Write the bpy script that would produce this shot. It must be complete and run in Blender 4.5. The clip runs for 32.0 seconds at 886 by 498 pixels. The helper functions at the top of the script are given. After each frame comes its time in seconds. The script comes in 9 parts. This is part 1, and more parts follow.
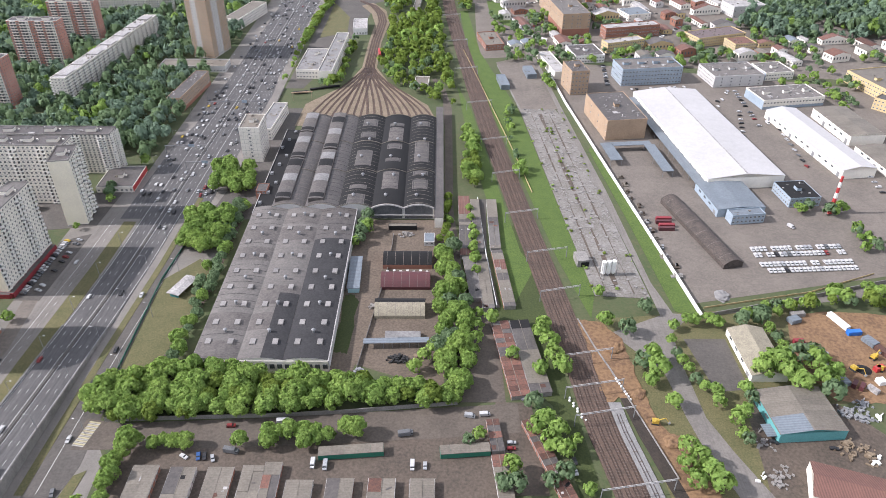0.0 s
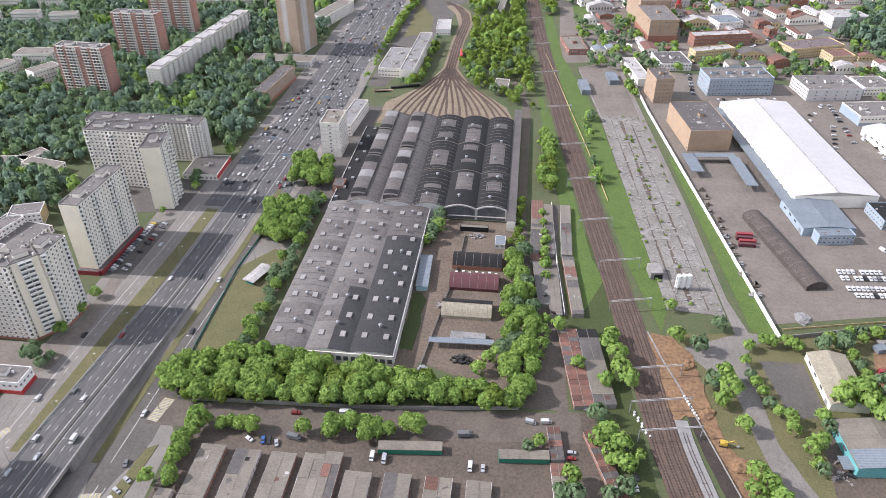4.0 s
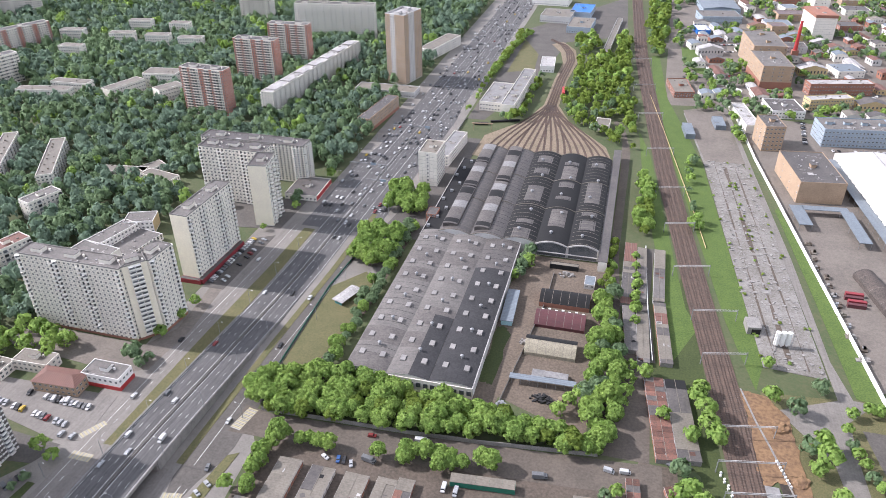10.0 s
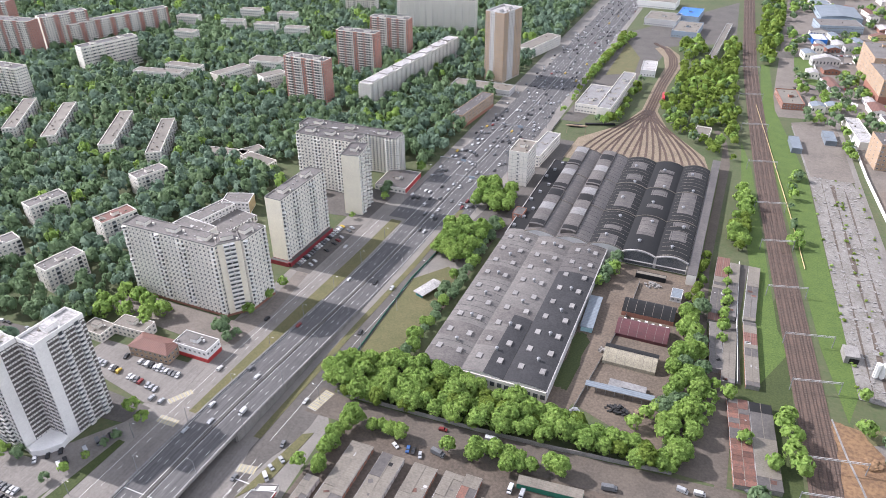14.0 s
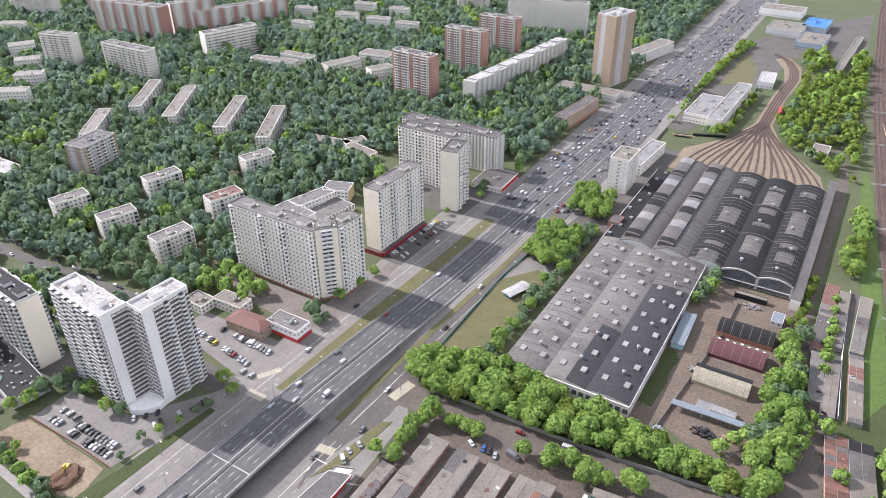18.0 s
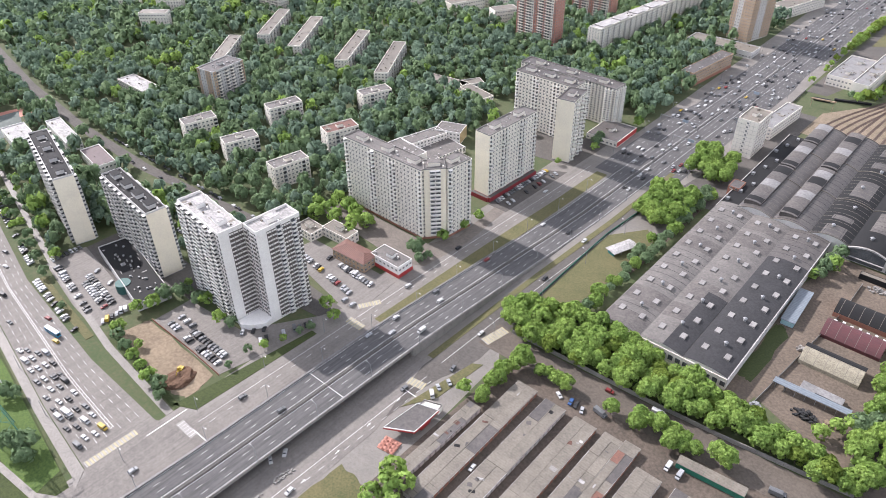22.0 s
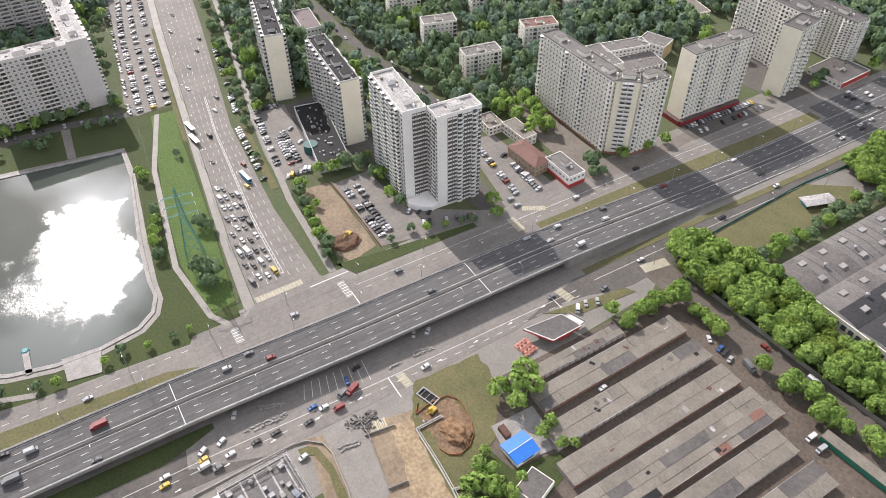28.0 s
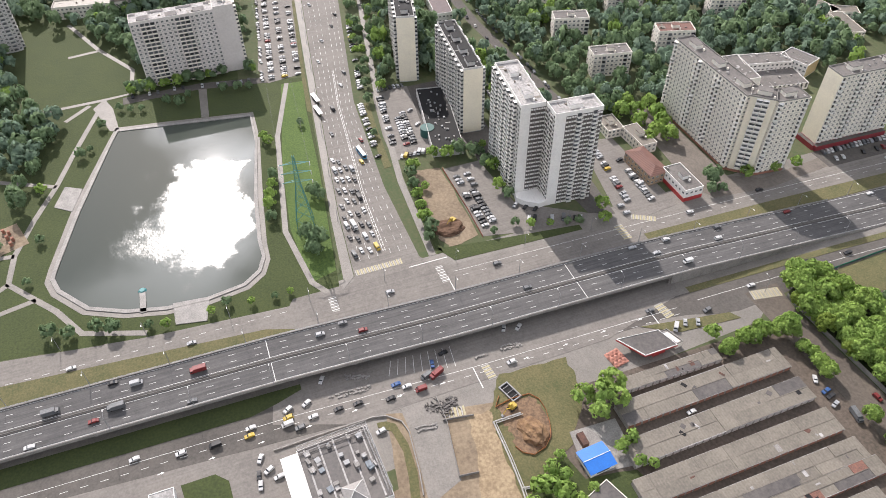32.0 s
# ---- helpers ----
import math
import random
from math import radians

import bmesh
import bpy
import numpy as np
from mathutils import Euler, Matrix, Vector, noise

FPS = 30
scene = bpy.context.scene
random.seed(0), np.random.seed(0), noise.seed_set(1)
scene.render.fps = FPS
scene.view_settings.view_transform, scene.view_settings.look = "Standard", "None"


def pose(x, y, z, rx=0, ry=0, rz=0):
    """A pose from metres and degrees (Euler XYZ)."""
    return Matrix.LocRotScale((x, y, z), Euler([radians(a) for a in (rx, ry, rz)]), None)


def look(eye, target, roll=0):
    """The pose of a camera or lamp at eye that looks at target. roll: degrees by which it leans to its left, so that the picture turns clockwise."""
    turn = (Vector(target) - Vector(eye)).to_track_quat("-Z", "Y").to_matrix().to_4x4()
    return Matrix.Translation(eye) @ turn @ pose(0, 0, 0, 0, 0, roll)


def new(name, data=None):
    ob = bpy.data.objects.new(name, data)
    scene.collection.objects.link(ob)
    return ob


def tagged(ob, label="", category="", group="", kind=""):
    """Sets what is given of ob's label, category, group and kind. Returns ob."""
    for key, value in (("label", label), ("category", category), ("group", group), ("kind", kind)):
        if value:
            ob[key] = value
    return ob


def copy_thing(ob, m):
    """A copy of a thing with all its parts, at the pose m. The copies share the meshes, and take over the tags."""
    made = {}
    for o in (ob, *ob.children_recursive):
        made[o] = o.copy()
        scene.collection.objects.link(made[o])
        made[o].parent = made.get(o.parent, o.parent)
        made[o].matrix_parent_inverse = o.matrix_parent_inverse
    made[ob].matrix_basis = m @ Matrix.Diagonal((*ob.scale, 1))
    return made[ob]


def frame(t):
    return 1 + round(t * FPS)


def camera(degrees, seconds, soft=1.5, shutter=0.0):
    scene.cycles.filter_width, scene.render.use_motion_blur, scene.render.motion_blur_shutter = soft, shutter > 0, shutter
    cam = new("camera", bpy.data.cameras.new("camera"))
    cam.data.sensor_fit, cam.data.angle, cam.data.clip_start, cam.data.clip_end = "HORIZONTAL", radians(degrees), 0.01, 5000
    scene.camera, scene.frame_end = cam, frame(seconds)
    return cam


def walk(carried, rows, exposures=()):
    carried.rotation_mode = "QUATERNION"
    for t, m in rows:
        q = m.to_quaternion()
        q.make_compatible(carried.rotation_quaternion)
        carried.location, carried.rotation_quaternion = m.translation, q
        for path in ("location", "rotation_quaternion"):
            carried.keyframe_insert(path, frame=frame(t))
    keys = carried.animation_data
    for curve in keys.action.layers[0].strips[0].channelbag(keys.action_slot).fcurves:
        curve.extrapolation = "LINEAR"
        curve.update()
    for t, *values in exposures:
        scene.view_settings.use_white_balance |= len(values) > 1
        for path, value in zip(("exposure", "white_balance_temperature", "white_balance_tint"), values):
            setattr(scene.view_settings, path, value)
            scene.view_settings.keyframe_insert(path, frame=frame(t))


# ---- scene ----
cam = camera(63.46, 32.0, 0.75)
PATH = [
    (0, pose(0, 0, 275, 55.692, -0.296, 0.000)),
    (0.5, pose(0, 0, 275, 55.666, -0.276, 0.629)),
    (1, pose(0, 0, 275, 55.631, -0.229, 1.380)),
    (1.5, pose(0, 0, 275, 55.597, -0.156, 2.275)),
    (2, pose(0, 0, 275, 55.574, -0.078, 3.309)),
    (2.5, pose(0, 0, 275, 55.555, -0.010, 4.386)),
    (3, pose(0, 0, 275, 55.571, 0.043, 5.252)),
    (3.5, pose(0, 0, 275, 55.660, 0.079, 5.873)),
    (5.5, pose(0, 0, 275, 56.603, 0.206, 8.706)),
    (6, pose(0, 0, 275, 57.023, 0.220, 9.414)),
    (6.5, pose(0, 0, 275, 57.458, 0.230, 10.110)),
    (7, pose(0, 0, 275, 57.912, 0.233, 10.797)),
    (7.5, pose(0, 0, 275, 58.287, 0.236, 11.468)),
    (8, pose(0, 0, 275, 58.447, 0.253, 12.103)),
    (8.5, pose(0, 0, 275, 58.464, 0.282, 12.719)),
    (9, pose(0, 0, 275, 58.460, 0.304, 13.361)),
    (9.5, pose(0, 0, 275, 58.450, 0.316, 14.054)),
    (10, pose(0, 0, 275, 58.433, 0.317, 14.822)),
    (10.5, pose(0, 0, 275, 58.415, 0.325, 15.690)),
    (11, pose(0, 0, 275, 58.398, 0.337, 16.655)),
    (11.5, pose(0, 0, 275, 58.384, 0.328, 17.656)),
    (12, pose(0, 0, 275, 58.367, 0.315, 18.641)),
    (12.5, pose(0, 0, 275, 58.346, 0.314, 19.608)),
    (13, pose(0, 0, 275, 58.327, 0.312, 20.602)),
    (13.5, pose(0, 0, 275, 58.307, 0.302, 21.641)),
    (14, pose(0, 0, 275, 58.291, 0.288, 22.698)),
    (14.5, pose(0, 0, 275, 58.279, 0.266, 23.756)),
    (16.5, pose(0, 0, 275, 58.246, 0.275, 27.910)),
    (17, pose(0, 0, 275, 58.246, 0.286, 28.953)),
    (17.5, pose(0, 0, 275, 58.246, 0.267, 30.057)),
    (18, pose(0, 0, 275, 58.252, 0.252, 31.293)),
    (18.5, pose(0, 0, 275, 58.259, 0.267, 32.620)),
    (19, pose(0, 0, 275, 58.199, 0.288, 33.951)),
    (19.5, pose(0, 0, 275, 57.880, 0.291, 35.219)),
    (20, pose(0, 0, 275, 57.233, 0.294, 36.387)),
    (20.5, pose(0, 0, 275, 56.435, 0.328, 37.507)),
    (21, pose(0, 0, 275, 55.617, 0.385, 38.657)),
    (21.5, pose(0, 0, 275, 54.794, 0.423, 39.881)),
    (22, pose(0, 0, 275, 53.972, 0.419, 41.178)),
    (22.5, pose(0, 0, 275, 53.157, 0.415, 42.487)),
    (23, pose(0, 0, 275, 52.350, 0.438, 43.773)),
    (23.5, pose(0, 0, 275, 51.548, 0.462, 45.060)),
    (24, pose(0, 0, 275, 50.749, 0.476, 46.391)),
    (24.5, pose(0, 0, 275, 49.954, 0.481, 47.780)),
    (25, pose(0, 0, 275, 49.164, 0.484, 49.193)),
    (25.5, pose(0, 0, 275, 48.378, 0.493, 50.608)),
    (27.5, pose(0, 0, 275, 46.312, 0.403, 56.739)),
    (28, pose(0, 0, 275, 46.287, 0.350, 58.327)),
    (28.5, pose(0, 0, 275, 46.288, 0.288, 59.902)),
    (29, pose(0, 0, 275, 46.300, 0.244, 61.381)),
    (29.5, pose(0, 0, 275, 46.307, 0.200, 62.765)),
    (30, pose(0, 0, 275, 46.308, 0.153, 64.145)),
    (30.5, pose(0, 0, 275, 46.316, 0.132, 65.551)),
    (31, pose(0, 0, 275, 46.258, 0.134, 67.012)),
    (31.5, pose(0, 0, 275, 46.038, 0.240, 68.355)),
    (32, pose(0, 0, 275, 45.704, 0.545, 69.328)),
]
walk(cam, PATH, [(0, 0.35, 6040, 17), (9, 0.51, 5960, 18), (20, 0.63, 6030, 18), (26, 0.42, 6320, 15.5), (32, 0.32, 6420, 15)])

# ---------- light ----------
SUN_DIR = Vector((-0.80, -0.02, 0.60)).normalized()      # towards the sun, in the west
world = bpy.data.worlds.new("world")
scene.world = world
world.use_nodes = True
wn, wl = world.node_tree.nodes, world.node_tree.links
sky = wn.new("ShaderNodeTexSky")
sky.sky_type, sky.sun_disc = "NISHITA", False
sky.sun_elevation = math.asin(SUN_DIR.z)
sky.sun_rotation = math.atan2(SUN_DIR.x, SUN_DIR.y)
sky.air_density, sky.dust_density = 1.0, 1.0
wcoord = wn.new("ShaderNodeTexCoord")
wmap = wn.new("ShaderNodeMapping")
wmap.inputs["Scale"].default_value = (1.0, 1.0, 2.2)
wl.new(wcoord.outputs["Generated"], wmap.inputs["Vector"])
wnoise = wn.new("ShaderNodeTexNoise")
wnoise.inputs["Scale"].default_value, wnoise.inputs["Detail"].default_value = 4.2, 8.0
wl.new(wmap.outputs["Vector"], wnoise.inputs["Vector"])
wramp = wn.new("ShaderNodeValToRGB")
wramp.color_ramp.elements[0].position, wramp.color_ramp.elements[1].position = 0.42, 0.56
wl.new(wnoise.outputs["Fac"], wramp.inputs["Fac"])
# clouds are brighter round the sun
wdot = wn.new("ShaderNodeVectorMath")
wdot.operation = "DOT_PRODUCT"
wdot.inputs[1].default_value = SUN_DIR
wl.new(wcoord.outputs["Generated"], wdot.inputs[0])
wpow = wn.new("ShaderNodeMath")
wpow.operation = "POWER"
wpow.use_clamp = False
wmax = wn.new("ShaderNodeMath")
wmax.operation = "MAXIMUM"
wmax.inputs[1].default_value = 0.0
wl.new(wdot.outputs["Value"], wmax.inputs[0])
wl.new(wmax.outputs[0], wpow.inputs[0])
wpow.inputs[1].default_value = 60.0
wmad = wn.new("ShaderNodeMath")
wmad.operation = "MULTIPLY_ADD"
wl.new(wpow.outputs[0], wmad.inputs[0])
wmad.inputs[1].default_value, wmad.inputs[2].default_value = 60.0, 11.0
wcol = wn.new("ShaderNodeMix")
wcol.data_type = "RGBA"
wl.new(wramp.outputs["Color"], wcol.inputs["Factor"])
wl.new(sky.outputs["Color"], wcol.inputs["A"])
wl.new(wmad.outputs[0], wcol.inputs["B"])
wbg = wn["Background"]
wl.new(wcol.outputs["Result"], wbg.inputs["Color"])
wbg.inputs["Strength"].default_value = 0.108
sun = new("sun", bpy.data.lights.new("sun", "SUN"))
sun.data.energy, sun.data.angle, sun.data.color = 4.8, radians(0.6), (1.0, 0.94, 0.87)
sun.matrix_world = look(SUN_DIR * 1000, (0, 0, 0))


# ---------- materials ----------
def mat(name, c1, c2=None, rough=0.85, scale=0.15, fine=2.5, bump=0.15, metal=0.0, rnd=0.0, island=0.0, fine_amt=0.5, ribs=None, streak=0.0):
    """A surface with slow stains and fine grain, laid out in metres."""
    m = bpy.data.materials.new(name)
    m.use_nodes = True
    n, l = m.node_tree.nodes, m.node_tree.links
    p = n["Principled BSDF"]
    c2 = c2 or tuple(x * 0.7 for x in c1)
    geo = n.new("ShaderNodeNewGeometry")
    big, small = n.new("ShaderNodeTexNoise"), n.new("ShaderNodeTexNoise")
    for tex, s, det in ((big, scale, 4.0), (small, fine, 3.0)):
        tex.inputs["Scale"].default_value, tex.inputs["Detail"].default_value = s, det
        l.new(geo.outputs["Position"], tex.inputs["Vector"])
    mid = n.new("ShaderNodeTexNoise")
    mid.inputs["Scale"].default_value, mid.inputs["Detail"].default_value, mid.inputs["Roughness"].default_value = min(fine, scale * 7), 6.0, 0.7
    l.new(geo.outputs["Position"], mid.inputs["Vector"])
    r = n.new("ShaderNodeMapRange")
    r.inputs["From Min"].default_value, r.inputs["From Max"].default_value = 0.40, 0.60
    mixf, mixg = n.new("ShaderNodeMix"), n.new("ShaderNodeMix")
    mixg.inputs["Factor"].default_value = 0.55
    l.new(big.outputs["Fac"], mixg.inputs["A"])
    l.new(mid.outputs["Fac"], mixg.inputs["B"])
    mixf.inputs["Factor"].default_value = fine_amt * 0.6
    l.new(mixg.outputs["Result"], mixf.inputs["A"])
    l.new(small.outputs["Fac"], mixf.inputs["B"])
    l.new(mixf.outputs["Result"], r.inputs["Value"])
    mc = n.new("ShaderNodeMix")
    mc.data_type = "RGBA"
    mc.inputs["A"].default_value, mc.inputs["B"].default_value = (*c1, 1), (*c2, 1)
    l.new(r.outputs["Result"], mc.inputs["Factor"])
    out = mc.outputs["Result"]
    if ribs:                                    # laps between sheets: (axis, metres, depth)
        wv, lap = n.new("ShaderNodeTexWave"), n.new("ShaderNodeMix")
        wv.bands_direction = ribs[0]
        wv.inputs["Scale"].default_value, wv.inputs["Distortion"].default_value = 0.314 / ribs[1], 0.6
        wv.inputs["Detail"].default_value = 2.0
        l.new(geo.outputs["Position"], wv.inputs["Vector"])
        lap.data_type, lap.blend_type = "RGBA", "MULTIPLY"
        lap.inputs["Factor"].default_value = ribs[2]
        l.new(out, lap.inputs["A"])
        l.new(wv.outputs["Color"], lap.inputs["B"])
        out = lap.outputs["Result"]
    if streak:                                  # oil and tyre marks drawn out along the lanes
        smap, stex, sm = n.new("ShaderNodeMapping"), n.new("ShaderNodeTexNoise"), n.new("ShaderNodeMix")
        smap.inputs["Scale"].default_value = (0.9, 0.02, 0.2)
        stex.inputs["Scale"].default_value, stex.inputs["Detail"].default_value, stex.inputs["Roughness"].default_value = 1.0, 5.0, 0.65
        l.new(geo.outputs["Position"], smap.inputs["Vector"])
        l.new(smap.outputs["Vector"], stex.inputs["Vector"])
        sr = n.new("ShaderNodeMapRange")
        sr.inputs["From Min"].default_value, sr.inputs["From Max"].default_value = 0.35, 0.65
        sr.inputs["To Min"].default_value, sr.inputs["To Max"].default_value = 1 - streak, 1 + streak
        l.new(stex.outputs["Fac"], sr.inputs["Value"])
        sm.data_type, sm.blend_type = "RGBA", "MULTIPLY"
        sm.inputs["Factor"].default_value = 1.0
        l.new(out, sm.inputs["A"])
        l.new(sr.outputs["Result"], sm.inputs["B"])
        out = sm.outputs["Result"]
    if rnd or island:
        hsv = n.new("ShaderNodeHueSaturation")
        src = n.new("ShaderNodeObjectInfo").outputs["Random"] if rnd else geo.outputs["Random Per Island"]
        amt = rnd or island
        mr = n.new("ShaderNodeMapRange")
        mr.inputs["To Min"].default_value, mr.inputs["To Max"].default_value = 1 - amt, 1 + amt
        l.new(src, mr.inputs["Value"])
        l.new(mr.outputs["Result"], hsv.inputs["Value"])
        l.new(out, hsv.inputs["Color"])
        out = hsv.outputs["Color"]
    l.new(out, p.inputs["Base Color"])
    p.inputs["Roughness"].default_value, p.inputs["Metallic"].default_value = rough, metal
    if bump:
        b = n.new("ShaderNodeBump")
        b.inputs["Strength"].default_value, b.inputs["Distance"].default_value = bump, 0.3
        l.new(small.outputs["Fac"], b.inputs["Height"])
        l.new(b.outputs["Normal"], p.inputs["Normal"])
    return m


ASPHALT = mat("asphalt", (0.095, 0.092, 0.090), (0.065, 0.063, 0.063), 0.88, 0.05, 1.2, 0.1, streak=0.25)
AVENUE = mat("pale_worn_asphalt", (0.196, 0.180, 0.161), (0.136, 0.124, 0.112), 0.85, 0.05, 0.9, 0.15, streak=0.10)
ASPHALT_OLD = mat("old_asphalt", (0.105, 0.095, 0.084), (0.064, 0.058, 0.052), 0.88, 0.06, 0.9, 0.2)
YARD = mat("dusty_yard", (0.113, 0.087, 0.066), (0.056, 0.044, 0.033), 0.75, 0.06, 0.7, 0.3, fine_amt=0.7)
EARTH = mat("bare_earth", (0.230, 0.140, 0.072), (0.128, 0.076, 0.043), 0.95, 0.09, 0.5, 0.6)
SAND = mat("pale_sand", (0.255, 0.200, 0.136), (0.145, 0.109, 0.075), 0.95, 0.06, 0.6, 0.4)
RUBBLE = mat("rubble_concrete", (0.238, 0.227, 0.209), (0.126, 0.114, 0.097), 0.95, 0.06, 1.1, 0.6)
DUSTY = mat("dusty_pale_yard", (0.180, 0.156, 0.132), (0.116, 0.101, 0.086), 0.9, 0.04, 0.8, 0.2)
PAVING = mat("pavement", (0.204, 0.186, 0.164), (0.132, 0.122, 0.108), 0.65, 0.1, 1.5, 0.15)
CONCRETE = mat("concrete", (0.285, 0.27, 0.25), (0.158, 0.149, 0.14), 0.7, 0.2, 2.0, 0.15)
GRASS = mat("grass", (0.050, 0.065, 0.016), (0.030, 0.044, 0.011), 0.95, 0.06, 0.9, 0.6, fine_amt=0.9)
GRASS_DRY = mat("dry_grass", (0.134, 0.116, 0.053), (0.072, 0.079, 0.030), 0.95, 0.09, 1.1, 0.6, fine_amt=0.7)
GRASS_LUSH = mat("lush_grass", (0.086, 0.130, 0.024), (0.050, 0.087, 0.016), 0.95, 0.12, 0.9, 0.7, fine_amt=0.8)
WOODLAND = mat("woodland_floor", (0.05, 0.075, 0.026), (0.085, 0.088, 0.042), 0.95, 0.03, 0.5, 0.6)
PAINT = mat("road_paint", (0.74, 0.74, 0.71), (0.52, 0.52, 0.50), 0.7, 0.5, 4.0, 0.0)
PAINT_Y = mat("yellow_crossing_paint", (0.44, 0.39, 0.22), (0.30, 0.27, 0.19), 0.7, 0.5, 4.0, 0.0)
BALLAST = mat("brown_ballast", (0.124, 0.082, 0.061), (0.063, 0.045, 0.036), 0.95, 0.1, 1.5, 0.5)
BALLAST_NEW = mat("grey_ballast", (0.245, 0.238, 0.231), (0.170, 0.167, 0.163), 0.95, 0.1, 1.5, 0.5)
FANBED = mat("sandy_track_bed", (0.24, 0.185, 0.132), (0.135, 0.112, 0.072), 0.95, 0.08, 1.0, 0.5, fine_amt=0.8)
RAIL = mat("rusty_rail", (0.085, 0.055, 0.042), (0.055, 0.04, 0.034), 0.55, 0.5, 4.0, 0.0, 0.3)
WHITE_WALL = mat("white_panel_wall", (0.83, 0.785, 0.695), (0.72, 0.68, 0.60), 0.85, 0.08, 1.5, 0.05)
BEIGE_WALL = mat("beige_panel_wall", (0.80, 0.755, 0.68), (0.67, 0.63, 0.56), 0.85, 0.08, 1.5, 0.05)
GREY_WALL = mat("grey_panel_wall", (0.56, 0.545, 0.525), (0.45, 0.44, 0.425), 0.85, 0.08, 1.5, 0.05)
CREAM = mat("cream_end_wall", (0.84, 0.775, 0.625), (0.73, 0.67, 0.545), 0.85, 0.1, 1.5, 0.03)
BALCONY_WHITE = mat("white_balcony_front", (0.86, 0.84, 0.78), (0.76, 0.745, 0.71), 0.8, 0.3, 1.5, 0.02)
RED_WALL = mat("brick_red_panel", (0.43, 0.20, 0.15), (0.35, 0.16, 0.12), 0.85, 0.1, 1.5, 0.05)
ORANGE_WALL = mat("orange_brick", (0.42, 0.305, 0.205), (0.30, 0.215, 0.145), 0.85, 0.12, 1.5, 0.1)
BRICK_WALL = mat("red_brick", (0.31, 0.15, 0.10), (0.24, 0.11, 0.08), 0.9, 0.1, 1.5, 0.1)
YELLOW_WALL = mat("yellow_plaster", (0.58, 0.45, 0.24), (0.46, 0.36, 0.20), 0.85, 0.1, 1.5, 0.05)
BLUE_WALL = mat("blue_panel", (0.33, 0.395, 0.45), (0.25, 0.305, 0.36), 0.6, 0.1, 1.5, 0.02)
TURQ = mat("turquoise_sheet", (0.128, 0.368, 0.368), (0.096, 0.288, 0.296), 0.6, 0.2, 1.5, 0.05)
CYAN = mat("light_cyan_plaster", (0.33, 0.50, 0.53), (0.27, 0.42, 0.45), 0.8, 0.2, 1.5, 0.02)
DARK_RED = mat("dark_red_cladding", (0.26, 0.03, 0.04), (0.20, 0.03, 0.035), 0.6, 0.2, 1.5, 0.02)
BRIGHT_RED = mat("bright_red_sheet", (0.42, 0.04, 0.04), (0.34, 0.035, 0.035), 0.5, 0.3, 2.0, 0.02)
GREEN_SHEET = mat("green_fence_sheet", (0.02, 0.16, 0.10), (0.02, 0.12, 0.08), 0.6, 0.3, 2.0, 0.02)
BLUE_ROOF = mat("bright_blue_sheet", (0.02, 0.16, 0.55), (0.02, 0.13, 0.46), 0.45, 0.3, 2.0, 0.02)
ROOF_TAR = mat("tar_roof", (0.108, 0.096, 0.088), (0.056, 0.051, 0.049), 0.6, 0.07, 0.8, 0.15)
ROOF_DARK = mat("dark_roll_roof", (0.007, 0.007, 0.007), (0.004, 0.004, 0.005), 0.85, 0.08, 0.8, 0.1)
ROOF_GREY = mat("grey_roll_roof", (0.196, 0.174, 0.141), (0.125, 0.110, 0.089), 0.6, 0.10, 1.0, 0.1, 0.0, 0.10, ribs=("Y", 1.3, 0.08))
ROOF_PALE = mat("pale_roof", (0.42, 0.405, 0.39), (0.22, 0.212, 0.205), 0.85, 0.12, 0.8, 0.1)
ROOF_WHITE = mat("white_sheet_roof", (0.47, 0.46, 0.455), (0.40, 0.39, 0.385), 0.7, 0.03, 0.8, 0.03, ribs=("Y", 2.4, 0.03))
ROOF_MID = mat("weathered_felt_roof", (0.165, 0.152, 0.14), (0.105, 0.098, 0.092), 0.9, 0.09, 0.8, 0.1)
ROOF_STEEL = mat("blue_grey_steel_roof", (0.19, 0.22, 0.245), (0.14, 0.165, 0.19), 0.6, 0.1, 0.8, 0.03, ribs=("Y", 1.5, 0.2))
ROOF_RUST = mat("rusty_sheet_roof", (0.165, 0.075, 0.053), (0.088, 0.05, 0.04), 0.85, 0.35, 1.5, 0.3, 0.0, 0.4)
ROOF_TILE = mat("brown_tile_roof", (0.20, 0.10, 0.077), (0.145, 0.075, 0.06), 0.8, 0.2, 2.0, 0.3, ribs=("X", 1.2, 0.3))
ROOF_MAROON = mat("maroon_sheet_roof", (0.099, 0.028, 0.031), (0.068, 0.025, 0.028), 0.6, 0.2, 1.5, 0.1)
ROOF_VIOLET = mat("dull_violet_roof", (0.16, 0.122, 0.12), (0.11, 0.088, 0.087), 0.8, 0.1, 1.0, 0.05)
GLASS = mat("window_glass", (0.055, 0.06, 0.066), (0.115, 0.12, 0.124), 0.2, 0.3, 2.0, 0.0, 0.0, 0.0, 0.6)
FRAME = mat("window_frame", (0.55, 0.54, 0.51), (0.48, 0.47, 0.45), 0.6, 0.3, 2.0, 0.0)
BROWN_FRAME = mat("brown_loggia_frame", (0.115, 0.10, 0.092), (0.08, 0.072, 0.067), 0.7, 0.3, 2.0, 0.0)
SKYLIGHT = mat("skylight_glazing", (0.27, 0.255, 0.24), (0.19, 0.18, 0.172), 0.4, 0.3, 2.0, 0.0, 0.0, 0.15)
